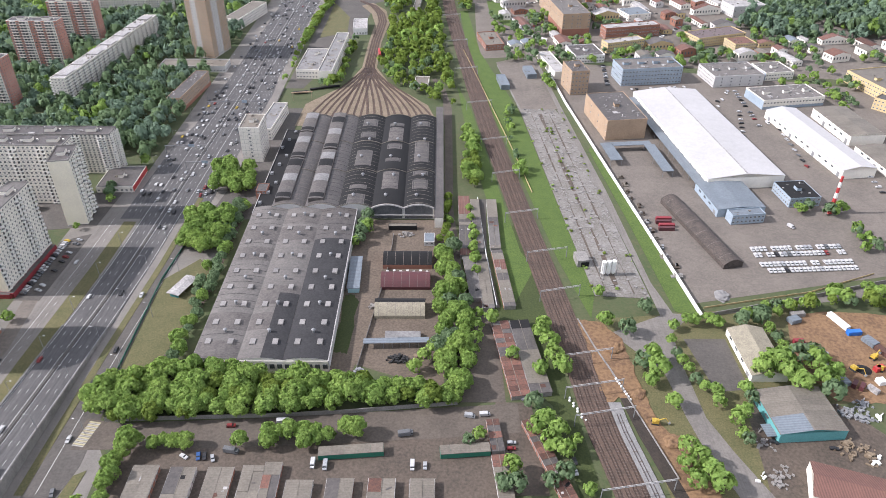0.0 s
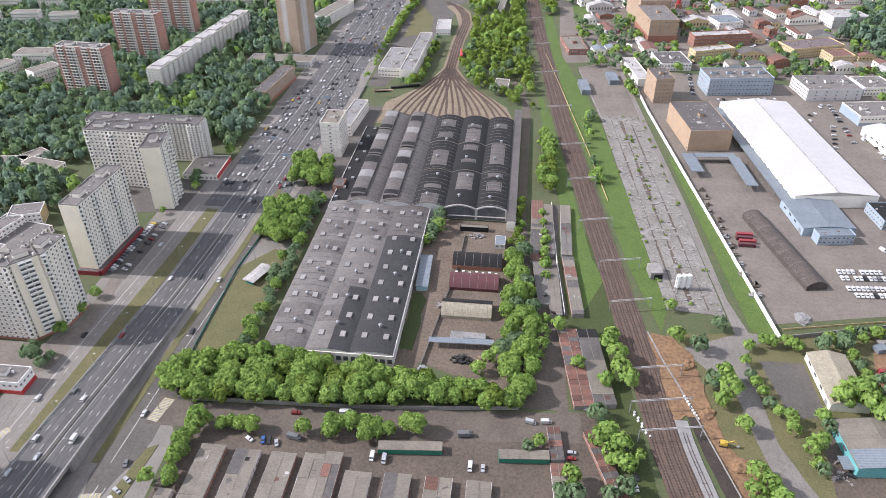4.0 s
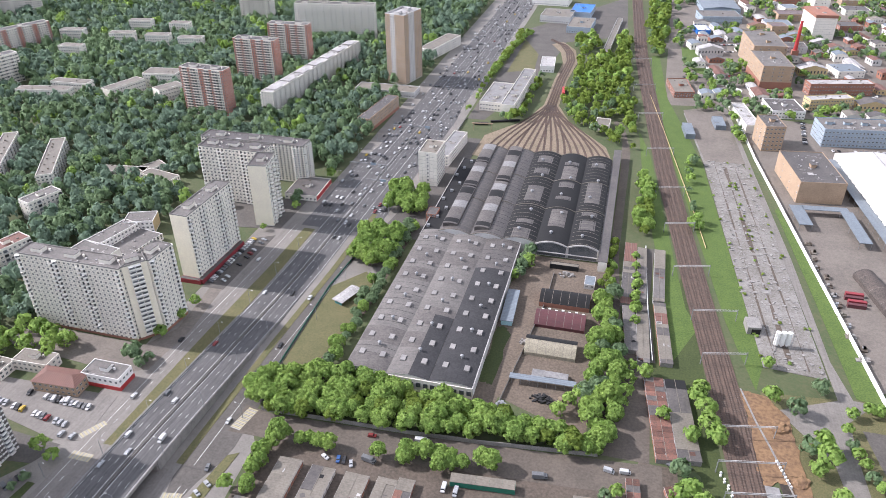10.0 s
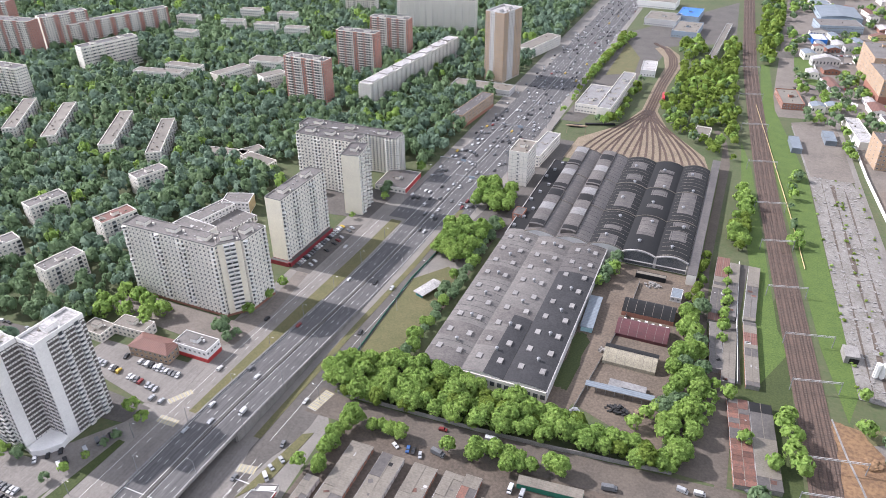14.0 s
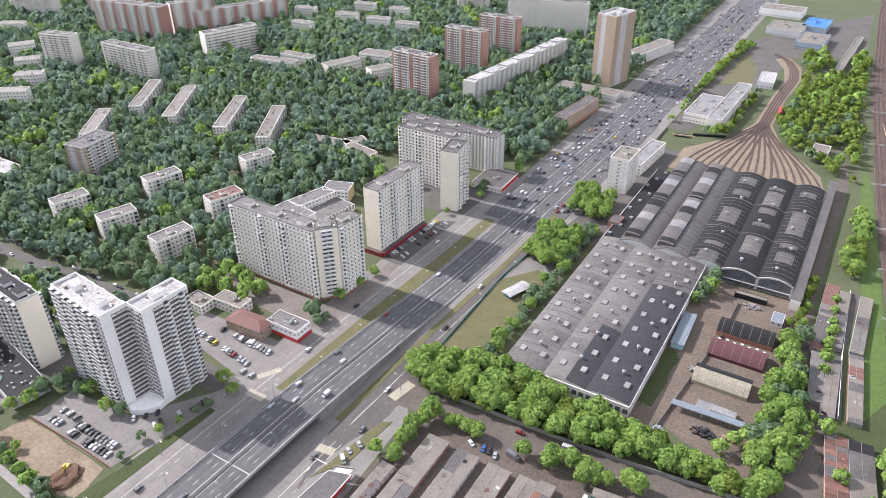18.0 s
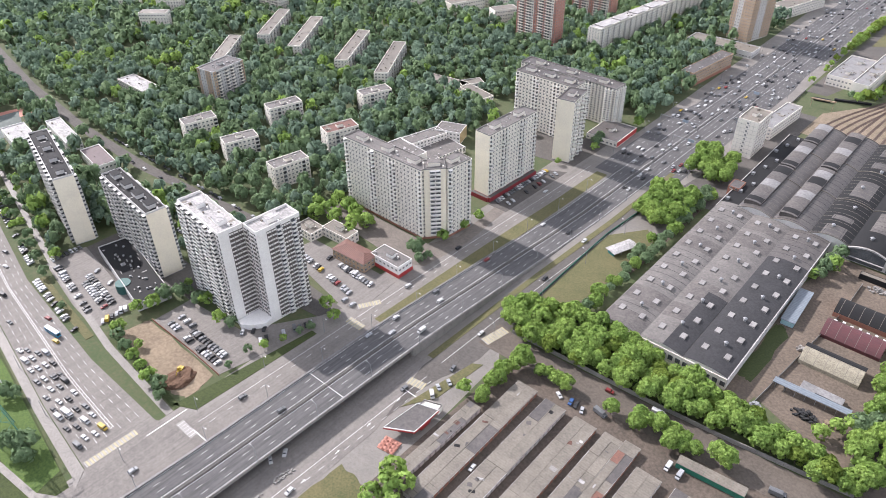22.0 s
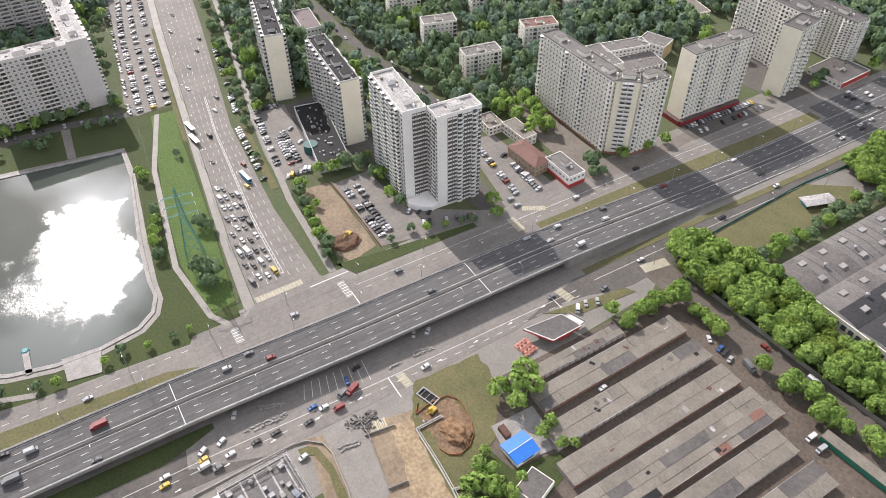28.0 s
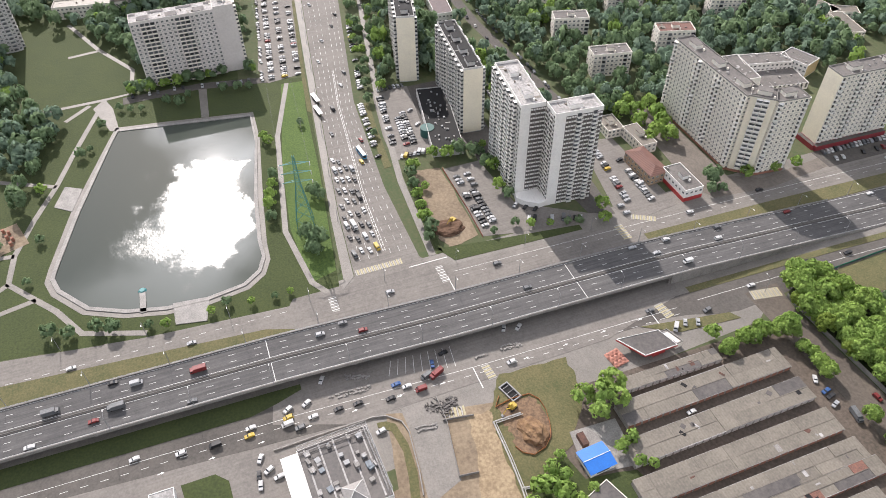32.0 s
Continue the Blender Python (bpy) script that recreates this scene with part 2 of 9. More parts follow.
METAL = mat("galvanised_metal", (0.30, 0.305, 0.31), (0.21, 0.215, 0.22), 0.6, 0.4, 3.0, 0.0, 0.3)
STEEL_GREEN = mat("green_painted_steel", (0.05, 0.22, 0.22), (0.04, 0.17, 0.18), 0.6, 0.4, 3.0, 0.0)
SLEEPER = mat("sleepers", (0.15, 0.115, 0.095), (0.10, 0.08, 0.066), 0.9, 0.5, 4.0, 0.0)
WIRE = mat("dark_wire", (0.10, 0.10, 0.11), None, 0.6, 0.5, 4.0, 0.0)
BARK = mat("bark", (0.11, 0.085, 0.06), (0.07, 0.055, 0.04), 0.95, 0.8, 5.0, 0.3)
WHITE_PAINT = mat("white_fence_paint", (0.78, 0.78, 0.75), (0.66, 0.66, 0.63), 0.7, 0.1, 1.5, 0.03)
RUBBER = mat("tyre_rubber", (0.02, 0.02, 0.02), (0.03, 0.03, 0.03), 0.9, 1.0, 5.0, 0.0)
CAR_GLASS = mat("car_glass", (0.02, 0.025, 0.03), (0.03, 0.035, 0.04), 0.25, 1.0, 5.0, 0.0)
BUS_BLUE = mat("bus_blue_paint", (0.03, 0.33, 0.60), (0.03, 0.3, 0.55), 0.35, 0.4, 3.0, 0.0)


def leaf_mat(name, c1, c2, amt):
    m = mat(name, c1, c2, 0.75, 0.05, 1.2, 0.0, 0.0, 0.0, amt, 0.4)
    n, l = m.node_tree.nodes, m.node_tree.links
    p, tl, mx = n["Principled BSDF"], n.new("ShaderNodeBsdfTranslucent"), n.new("ShaderNodeMixShader")
    l.new(p.inputs["Base Color"].links[0].from_socket, tl.inputs["Color"])
    mx.inputs["Fac"].default_value = 0.45
    p.inputs["Specular IOR Level"].default_value = 0.15
    l.new(p.outputs["BSDF"], mx.inputs[1])
    l.new(tl.outputs["BSDF"], mx.inputs[2])
    l.new(mx.outputs["Shader"], n["Material Output"].inputs["Surface"])
    return m


LEAF = leaf_mat("leaves", (0.314, 0.437, 0.111), (0.207, 0.326, 0.082), 0.25)
# the dark and the woodland green carry distance haze as a paler, bluer colour
LEAF_HAZED_DARK = leaf_mat("hazed_dark_leaves", (0.215, 0.299, 0.158), (0.152, 0.231, 0.118), 0.16)
LEAF_LIGHT = leaf_mat("light_leaves", (0.230, 0.306, 0.060), (0.162, 0.238, 0.047), 0.25)
LEAF_HAZED_WOODS = leaf_mat("hazed_woodland_leaves", (0.220, 0.303, 0.215), (0.160, 0.237, 0.165), 0.16)
CAR_COLOURS = [("white", mat("white_car_paint", (0.52, 0.52, 0.51), (0.40, 0.40, 0.40), 0.55, 0.3, 2, 0)), ("black", mat("black_car_paint", (0.02, 0.02, 0.022), None, 0.55, 0.3, 2, 0)),
               ("silver", mat("silver_car_paint", (0.36, 0.37, 0.38), None, 0.55, 0.3, 2, 0)), ("grey", mat("grey_car_paint", (0.13, 0.135, 0.14), None, 0.55, 0.3, 2, 0)),
               ("red", mat("red_car_paint", (0.20, 0.025, 0.025), None, 0.55, 0.3, 2, 0)), ("yellow", mat("yellow_car_paint", (0.52, 0.36, 0.05), None, 0.55, 0.3, 2, 0)),
               ("blue", mat("blue_car_paint", (0.03, 0.09, 0.25), None, 0.55, 0.3, 2, 0))]

water = bpy.data.materials.new("pond_water")
water.use_nodes = True
_n, _l = water.node_tree.nodes, water.node_tree.links
_p = _n["Principled BSDF"]
_p.inputs["Base Color"].default_value = (0.05, 0.06, 0.05, 1)
_p.inputs["IOR"].default_value, _p.inputs["Specular IOR Level"].default_value = 1.33, 0.85
_geo, _w = _n.new("ShaderNodeNewGeometry"), _n.new("ShaderNodeTexNoise")
_w.inputs["Scale"].default_value, _w.inputs["Detail"].default_value = 0.5, 5.0
_l.new(_geo.outputs["Position"], _w.inputs["Vector"])
_b = _n.new("ShaderNodeBump")
_b.inputs["Distance"].default_value = 0.3
# rougher oval placed to draw the bright cloud reflection mid-pond, the rest stays smooth
_glare_noise = _n.new("ShaderNodeTexNoise")
_glare_noise.inputs["Scale"].default_value, _glare_noise.inputs["Detail"].default_value, _glare_noise.inputs["Roughness"].default_value = 0.035, 7.0, 0.62
_l.new(_geo.outputs["Position"], _glare_noise.inputs["Vector"])
_map = _n.new("ShaderNodeMapping")
_map.vector_type = "TEXTURE"
_map.inputs["Location"].default_value, _map.inputs["Rotation"].default_value, _map.inputs["Scale"].default_value = (-342, -27, 0), (0, 0, radians(-12)), (48, 33, 1000)
_l.new(_geo.outputs["Position"], _map.inputs["Vector"])
_len = _n.new("ShaderNodeVectorMath")
_len.operation = "LENGTH"
_l.new(_map.outputs["Vector"], _len.inputs[0])
_mad = _n.new("ShaderNodeMath")
_mad.operation = "MULTIPLY_ADD"
_mad.inputs[1].default_value = 2.6
_l.new(_glare_noise.outputs["Fac"], _mad.inputs[0])
_neg = _n.new("ShaderNodeMath")
_neg.operation = "MULTIPLY"
_neg.inputs[1].default_value = -1.0
_l.new(_len.outputs["Value"], _neg.inputs[0])
_l.new(_neg.outputs[0], _mad.inputs[2])
for _lo, _hi, _sock in ((0.03, 0.24, _p.inputs["Roughness"]), (0.02, 0.40, _b.inputs["Strength"])):
    _cr = _n.new("ShaderNodeMapRange")
    _cr.inputs["From Min"].default_value, _cr.inputs["From Max"].default_value = 0.22, 0.62
    _cr.inputs["To Min"].default_value, _cr.inputs["To Max"].default_value = _lo, _hi
    _l.new(_mad.outputs[0], _cr.inputs["Value"])
    _l.new(_cr.outputs["Result"], _sock)
_l.new(_w.outputs["Fac"], _b.inputs["Height"])
_l.new(_b.outputs["Normal"], _p.inputs["Normal"])


# ---------- mesh tools ----------
def rot2(x, y, a):
    c, s = math.cos(a), math.sin(a)
    return x * c - y * s, x * s + y * c


BOX_F = np.array([(0, 3, 2, 1), (4, 5, 6, 7), (0, 1, 5, 4), (1, 2, 6, 5), (2, 3, 7, 6), (3, 0, 4, 7)])


class Acc:
    """Gathers faces for one mesh."""

    def __init__(self):
        self.v, self.f, self.m = [], [], []

    def add(self, verts, faces, mi=0):
        o = len(self.v)
        self.v.extend(verts)
        self.f.extend([tuple(i + o for i in f) for f in faces])
        self.m.extend([mi] * len(faces))
        return self

    def box(self, cx, cy, z0, sx, sy, sz, rz=0.0, mi=0, taper=0.0):
        pts = []
        for z, k in ((z0, 0.0), (z0 + sz, taper)):
            for ax, ay in ((-1, -1), (1, -1), (1, 1), (-1, 1)):
                x, y = rot2(ax * (sx / 2 - k), ay * (sy / 2 - k), rz)
                pts.append((cx + x, cy + y, z))
        return self.add(pts, [tuple(f) for f in BOX_F], mi)

    def prism(self, poly, z0, z1, mi=0):
        n = len(poly)
        if sum(poly[i][0] * poly[(i + 1) % n][1] - poly[(i + 1) % n][0] * poly[i][1] for i in range(n)) < 0:
            poly = poly[::-1]
        pts = [(x, y, z0) for x, y in poly] + [(x, y, z1) for x, y in poly]
        return self.add(pts, [tuple(range(n, 2 * n))] + [(i, (i + 1) % n, n + (i + 1) % n, n + i) for i in range(n)], mi)

    def cyl(self, p0, p1, r0, r1=None, n=8, mi=0):
        p0, p1 = Vector(p0), Vector(p1)
        r1 = r0 if r1 is None else r1
        d = (p1 - p0).normalized()
        u = d.orthogonal().normalized()
        w = d.cross(u)
        pts = [tuple(p + (u * math.cos(k * math.tau / n) + w * math.sin(k * math.tau / n)) * r) for p, r in ((p0, r0), (p1, r1)) for k in range(n)]
        return self.add(pts, [tuple(range(n))[::-1], tuple(range(n, 2 * n))] + [(k, (k + 1) % n, n + (k + 1) % n, n + k) for k in range(n)], mi)

    def bar(self, p0, p1, w, mi=0):
        return self.cyl(p0, p1, w / 2, w / 2, 4, mi)

    def vault(self, x0, x1, y0, y1, zb, z, rise, n=10, mi=0, wall=None):
        """A roof that is arched across x and runs along y, on walls that start at zb."""
        prof = [(x0 + (x1 - x0) * k / n, z + rise * (1 - (2 * k / n - 1) ** 2)) for k in range(n + 1)]
        pts = [(x, y, zz) for y in (y0, y1) for x, zz in prof]
        m = n + 1
        self.add(pts, [(k, k + 1, m + k + 1, m + k) for k in range(n)], mi)
        if wall is not None:
            for y, flip in ((y0, False), (y1, True)):
                ring = [(x0, y, zb), (x1, y, zb)] + [(x, y, zz) for x, zz in reversed(prof)]
                self.add(ring[::-1] if flip else ring, [tuple(range(len(ring)))], wall)
            for x, flip in ((x0, True), (x1, False)):
                ring = [(x, y0, zb), (x, y1, zb), (x, y1, z), (x, y0, z)]
                self.add(ring[::-1] if flip else ring, [(0, 1, 2, 3)], wall)
        return self

    def mesh(self, name, mats):
        me = bpy.data.meshes.new(name)
        me.from_pydata(self.v, [], self.f)
        for x in (mats if isinstance(mats, (list, tuple)) else [mats]):
            me.materials.append(x)
        if any(self.m):
            me.polygons.foreach_set("material_index", self.m)
        return me


def part(name, acc, mats, parent, label="", kind="", at=None, rz=0.0):
    """One mesh under a thing or under a part."""
    ob = new(name, acc if isinstance(acc, bpy.types.Mesh) else acc.mesh(name, mats))
    ob.parent = parent
    if at is not None:
        ob.matrix_basis = pose(*at, 0, 0, math.degrees(rz))
    return tagged(ob, label, "", "", kind)


def thing(name, at, rz=0.0, label="", category="", group="", kind=""):
    ob = new(name)
    ob.matrix_basis = pose(*at, 0, 0, rz)
    return tagged(ob, label, category, group, kind)


def solo(name, acc, mats, label, category, group="", kind="", at=(0, 0, 0), rz=0.0):
    """A thing of one single mesh."""
    ob = new(name, acc if isinstance(acc, bpy.types.Mesh) else acc.mesh(name, mats))
    ob.matrix_basis = pose(*at, 0, 0, rz)
    return tagged(ob, label, category, group, kind)


PAVED, FOOT = [], []


def patch(name, poly, z, material, label, category="ground", z0=-0.3):
    if category not in ("ground", "grass"):
        PAVED.append(((min(p[0] for p in poly), min(p[1] for p in poly), max(p[0] for p in poly), max(p[1] for p in poly)), poly))
    return solo(name, Acc().prism(poly, z0, z), material, label, category, "", "structure")


def ragged(pts, seed, amp=0.8, n=6):
    """The outline of a trampled or dug patch."""
    rg = random.Random(seed)
    out = []
    for (x0, y0), (x1, y1) in zip(pts, pts[1:] + pts[:1]):
        for k in range(n):
            f = k / n
            out.append((x0 + (x1 - x0) * f + rg.uniform(-amp, amp), y0 + (y1 - y0) * f + rg.uniform(-amp, amp)))
    return out


def lerp_curve(pts):
    def f(y):
        if y <= pts[0][0]:
            (a, b), (c, d) = pts[0], pts[1]
        elif y >= pts[-1][0]:
            (a, b), (c, d) = pts[-2], pts[-1]
        else:
            for (a, b), (c, d) in zip(pts, pts[1:]):
                if y <= c:
                    break
        return b + (d - b) * (y - a) / (c - a)
    return f


def inside(x, y, poly):
    r = False
    for (x0, y0), (x1, y1) in zip(poly, poly[1:] + poly[:1]):
        if (y0 > y) != (y1 > y) and x < (x1 - x0) * (y - y0) / (y1 - y0) + x0:
            r = not r
    return r


def rect(x0, y0, x1, y1):
    return [(x0, y0), (x1, y0), (x1, y1), (x0, y1)]


def quadstrip(name, left, right, material, label, category, thick=0.3, kind="structure"):
    """A road bed between two lines of points (x, y, z)."""
    n = len(left)
    a = Acc()
    a.add(left + right, [(i, n + i, n + i + 1, i + 1) for i in range(n - 1)])
    for line, flip in ((left, False), (right, True)):
        low = [(x, y, z - thick) for x, y, z in line]
        a.add(line + low, [((i, i + 1, n + i + 1, n + i) if not flip else (i + 1, i, n + i, n + i + 1)) for i in range(n - 1)])
    return solo(name, a, material, label, category, "", kind)


# ---------- ground and roads ----------
patch("ground", [(-4200, -3000), (4200, -3000), (4200, 4400), (-4200, 4400)], 0.0, WOODLAND, "dark green wooded and grassy ground between the buildings", "ground", -3)

MED = lerp_curve([(-400, -224), (-120, -220.5), (0, -218), (80, -214), (216, -210.5), (300, -208), (383, -204), (540, -201), (740, -196), (1240, -192), (2600, -188)])
DECK = lerp_curve([(-400, 4.5), (-250, 6.2), (-100, 6.6), (185, 6.6), (215, 6.0), (260, 3.6), (300, 1.6), (340, 0.35), (370, 0.14), (3000, 0.14)])
SIDE1_L = lerp_curve([(-400, -300), (-127, -269), (-63, -259), (22, -252), (91, -252), (198, -247), (314, -245), (440, -242), (470, -240)])
SIDE2_R = lerp_curve([(-400, -215), (-123, -186), (-33, -180), (28, -176), (85, -177), (127, -179), (190, -178), (215, -169), (240, -170), (284, -174), (367, -177), (420, -173), (470, -172)])


def along(y0, y1, step, fx, fz):
    n = max(2, int((y1 - y0) / step) + 1)
    return [(fx(y0 + (y1 - y0) * i / (n - 1)), y0 + (y1 - y0) * i / (n - 1), fz(y0 + (y1 - y0) * i / (n - 1))) for i in range(n)]


def flat(z):
    return lambda y: z


# broad surfaces round the road
patch("built_up_ground", [(-262, -420), (-262, 480), (-236, 480), (-236, 1400), (-160, 1400), (-160, 480), (-150, 440), (-150, 300), (-185, 262), (-160, 225), (-155, 130), (-120, -420)], 0.03, PAVING, "pale dusty verge and pavement along the highway", "pavement")
quadstrip("highway", along(-420, 2600, 12, lambda y: MED(y) - 13.6, DECK), along(-420, 2600, 12, lambda y: MED(y) + 13.6, DECK), ASPHALT, "grey asphalt highway on a flyover and at grade", "road", 0.9)
quadstrip("service_road_west", along(-420, 450, 12, SIDE1_L, flat(0.09)), along(-420, 450, 12, lambda y: MED(y) - (24 if y < 3 else 13.6 if y < 205 else 24), flat(0.09)), AVENUE, "pale asphalt service road below the towers", "road")
quadstrip("service_road_east", along(-420, 450, 12, lambda y: MED(y) + (19.5 if y < 0 else 13 if y < 195 else 22), flat(0.09)), along(-420, 450, 12, SIDE2_R, flat(0.09)), ASPHALT_OLD, "asphalt service road beside the depot", "road")
quadstrip("highway_lanes_west", along(440, 2600, 40, lambda y: MED(y) - (29 if y < 600 else 24), flat(0.11)), along(440, 2600, 40, lambda y: MED(y) - 13.6, flat(0.11)), ASPHALT, "wide asphalt lanes of the highway at grade", "road")
quadstrip("highway_lanes_east", along(440, 2600, 40, lambda y: MED(y) + 13.6, flat(0.11)), along(440, 2600, 40, lambda y: MED(y) + (30 if y < 700 else 26), flat(0.11)), ASPHALT, "wide asphalt lanes of the highway at grade", "road")
patch("underpass", [(-258, 12), (-258, 92), (-236, 100), (-228, 198), (-190, 200), (-177, 150), (-176, 20), (-188, -12), (-236, -2)], 0.12, AVENUE, "grey asphalt junction below the flyover", "road")
AVE_L = [(-250, 42), (-262, 46), (-314, 51), (-421, 66), (-596, 92), (-900, 142), (-1500, 240)]
AVE_R = [(-250, 90), (-264, 83), (-328, 83), (-425, 91), (-583, 121), (-900, 176), (-1500, 280)]
patch("avenue", AVE_L + AVE_R[::-1], 0.10, AVENUE, "wide pale asphalt avenue that meets the highway", "road")
patch("avenue_pavement", [(-254, 37), (-262, 40), (-314, 46), (-421, 61), (-596, 86), (-900, 136), (-900, 141), (-596, 91.6), (-421, 65.6), (-314, 50.6), (-262, 45.6)], 0.22, PAVING, "pale concrete pavement beside the avenue", "pavement")
patch("avenue_footpath", [(-262, 88), (-330, 92), (-425, 106), (-583, 137), (-700, 158), (-700, 162), (-583, 141), (-425, 110), (-330, 96), (-262, 92)], 0.2, PAVING, "pale footpath along the avenue", "pavement")
patch("back_street", [(-340, 220), (-437, 214), (-503, 209), (-605, 211), (-728, 221), (-939, 252), (-1400, 320), (-1400, 332), (-939, 264), (-728, 231), (-605, 220), (-503, 218), (-437, 222), (-340, 230)], 0.08, ASPHALT_OLD, "quiet asphalt street through the trees", "road")
LANE = mat("dusty_lane", (0.124, 0.103, 0.083), (0.075, 0.063, 0.052), 0.95, 0.07, 0.8, 0.2)
patch("yard_road", [(-178, 230), (-95, 232), (0, 238), (40, 242), (40, 262), (24, 260), (-85, 251), (-160, 247), (-178, 250)], 0.10, LANE, "dusty lane beside the depot trees", "road")
patch("garage_yard", [(-158, 120), (-156, 238), (24, 244), (40, 150), (0, 60), (-95, 60)], 0.05, YARD, "brown dusty yard between the garage rows", "yard")
patch("depot_yard", [(-66, 262), (-52, 262), (-47, 290), (2, 270), (2, 440), (-52, 440), (-60, 400)], 0.06, mat("sandy_trodden_yard", (0.150, 0.117, 0.088), (0.082, 0.065, 0.049), 0.95, 0.07, 0.7, 0.3, fine_amt=0.7), "sandy trodden depot yard with stored material", "yard")
patch("shed_verge", ragged([(-60, 300), (-59.5, 352), (-54, 352), (-50.5, 346), (-52, 299)], 9), 0.12, GRASS, "weedy strip along the workshop wall", "grass")
patch("depot_path", [(-176, 262), (-160, 270), (-149, 360), (-146, 440), (-143, 440), (-144, 350), (-150, 268)], 0.07, YARD, "trodden earth path across the grass", "path")
patch("depot_forecourt", [(-170, 440), (-160, 520), (-160, 640), (-132, 640), (-132, 440)], 0.05, ASPHALT_OLD, "old asphalt forecourt of the depot", "yard")
patch("hall_lane", [(2.5, 430), (9, 430), (10, 640), (4, 690), (-6, 720), (-10, 716), (1, 680), (3, 600)], 0.09, LANE, "pale concrete lane along the hall", "road")
patch("garage_lane", [(5, 262), (34, 262), (33, 340), (16, 350), (8, 470), (2, 470), (3, 350)], 0.08, LANE, "dusty asphalt lane between garages", "road")
patch("garage_lane", [(29, 340), (36, 340), (31, 400), (34, 470), (28, 470), (26, 400)], 0.08, ASPHALT_OLD, "dusty asphalt lane between garages", "road")
patch("garage_lane", [(20, 205), (50, 205), (47, 262), (34, 262), (24, 330), (29, 264)], 0.07, YARD, "dusty earth lane between rusty garages", "road")

# east of the railway
patch("rail_verge_west", [(20, 300), (60, 470), (58, 395), (74, 205), (64, 200), (58, 260)], 0.06, GRASS, "green verge beside the railway", "grass")
patch("rail_verge_east", [(90, 330), (78, 391), (48, 632), (30, 800), (24, 963), (34, 963), (44, 800), (74, 632), (96, 354)], 0.09, GRASS_LUSH, "lush bright green verge beside the railway", "grass")
patch("rail_verge_mid", [(44, 340), (61, 380), (54, 400), (28, 640), (16, 700), (24, 560), (38, 440)], 0.09, GRASS_LUSH, "lush bright green verge beside the railway", "grass")
patch("demolished_platform", [(96, 352), (75, 632), (60, 760), (82, 760), (114, 613), (130, 349)], 0.30, RUBBLE, "broken pale concrete slabs and rubble of a cleared siding", "rubble")
patch("weedy_ground", ragged([(92, 330), (215, 342), (216, 262), (206, 262), (190, 200), (106, 196)], 12), 0.05, GRASS_DRY, "weedy trodden ground between the yards", "grass")
patch("works_road", [(140, 335), (134, 366), (128, 480), (115, 646), (104, 800), (96, 860), (90, 858), (98, 800), (110, 640), (122, 480), (130, 366), (132, 333), (99, 317), (111, 300), (122, 284), (125, 252), (128.5, 230), (136, 204), (139, 180), (156, 180), (152, 204), (142, 230), (135, 252), (133.5, 293), (135, 317), (147, 330), (300, 358), (300, 372), (156, 333)], 0.12, AVENUE, "pale asphalt road beside the works", "road")
patch("wall_grass_strip", [(142, 337), (155.5, 331), (139, 482), (129, 560), (126, 555), (135, 440)], 0.16, GRASS_LUSH, "strip of bright green grass along the white wall", "grass")
patch("works_yard", [(157, 345), (140, 482), (122, 655), (112, 771), (180, 760), (420, 700), (520, 480), (430, 380), (300, 376)], 0.05, DUSTY, "wide dusty works yard between the warehouses", "yard")
patch("works_yard_earth", [(158, 350), (141, 484), (134, 540), (186, 552), (192, 482), (206, 420), (208, 366), (290, 386), (300, 378)], 0.10, DUSTY, "earth yard with tyre tracks", "yard")
patch("orange_earthworks", ragged([(81, 329), (94, 327), (104, 312), (106, 289), (108, 260), (112, 244), (120, 232), (128, 204), (130, 180), (112, 180), (106, 226), (98, 262), (93, 266), (88, 259), (84.6, 271), (84.8, 293), (83, 312)], 17), 0.37, EARTH, "fresh orange earth dug up beside the railway", "earth")
# flat dark patch just above the earthworks, not dug in
patch("trench", [(94, 265), (97.7, 265), (107.4, 227), (116, 190), (110, 190), (104, 214), (98, 241)], 0.40, mat("dark_trench_soil", (0.045, 0.034, 0.026), (0.025, 0.02, 0.016), 0.9, 0.2, 1.0, 0.4), "dark trench cut beside the new track bed", "trench")
patch("contractor_yard", ragged([(196, 300), (209, 334), (236, 338), (300, 330), (300, 200), (240, 200), (232, 262), (206, 264)], 15), 0.07, EARTH, "brown muddy contractor's yard", "yard")
patch("turquoise_hall_yard", [(150, 200), (158, 262), (206, 262), (236, 220), (236, 190), (150, 180)], 0.06, YARD, "littered earth yard", "yard")
patch("asphalt_lot", [(140, 312), (164, 312), (164, 272), (146, 270)], 0.08, ASPHALT_OLD, "empty old asphalt lot", "yard")

# grass between the carriageways
quadstrip("median_grass_west", along(206, 436, 12, lambda y: MED(y) - 24.5, flat(0.24)), along(206, 436, 12, lambda y: MED(y) - 14.4 - 5 * max(0, (y - 330) / 400), flat(0.24)), GRASS_DRY, "yellowish mown grass strip with kerbs", "grass")
quadstrip("median_grass_east", along(204, 470, 12, lambda y: MED(y) + 18.5, flat(0.24)), along(204, 470, 12, lambda y: MED(y) + 22.5, flat(0.24)), GRASS_DRY, "yellowish grass strip below the retaining wall", "grass")
patch("slip_road_grass", [(-253, -420), (-253, -126), (-247, -51), (-243, -5), (-238, 9), (-236.5, 6), (-237, -51), (-237, -126), (-240, -420)], 0.25, GRASS_DRY, "dry grass strip with kerbs beside the flyover", "grass")
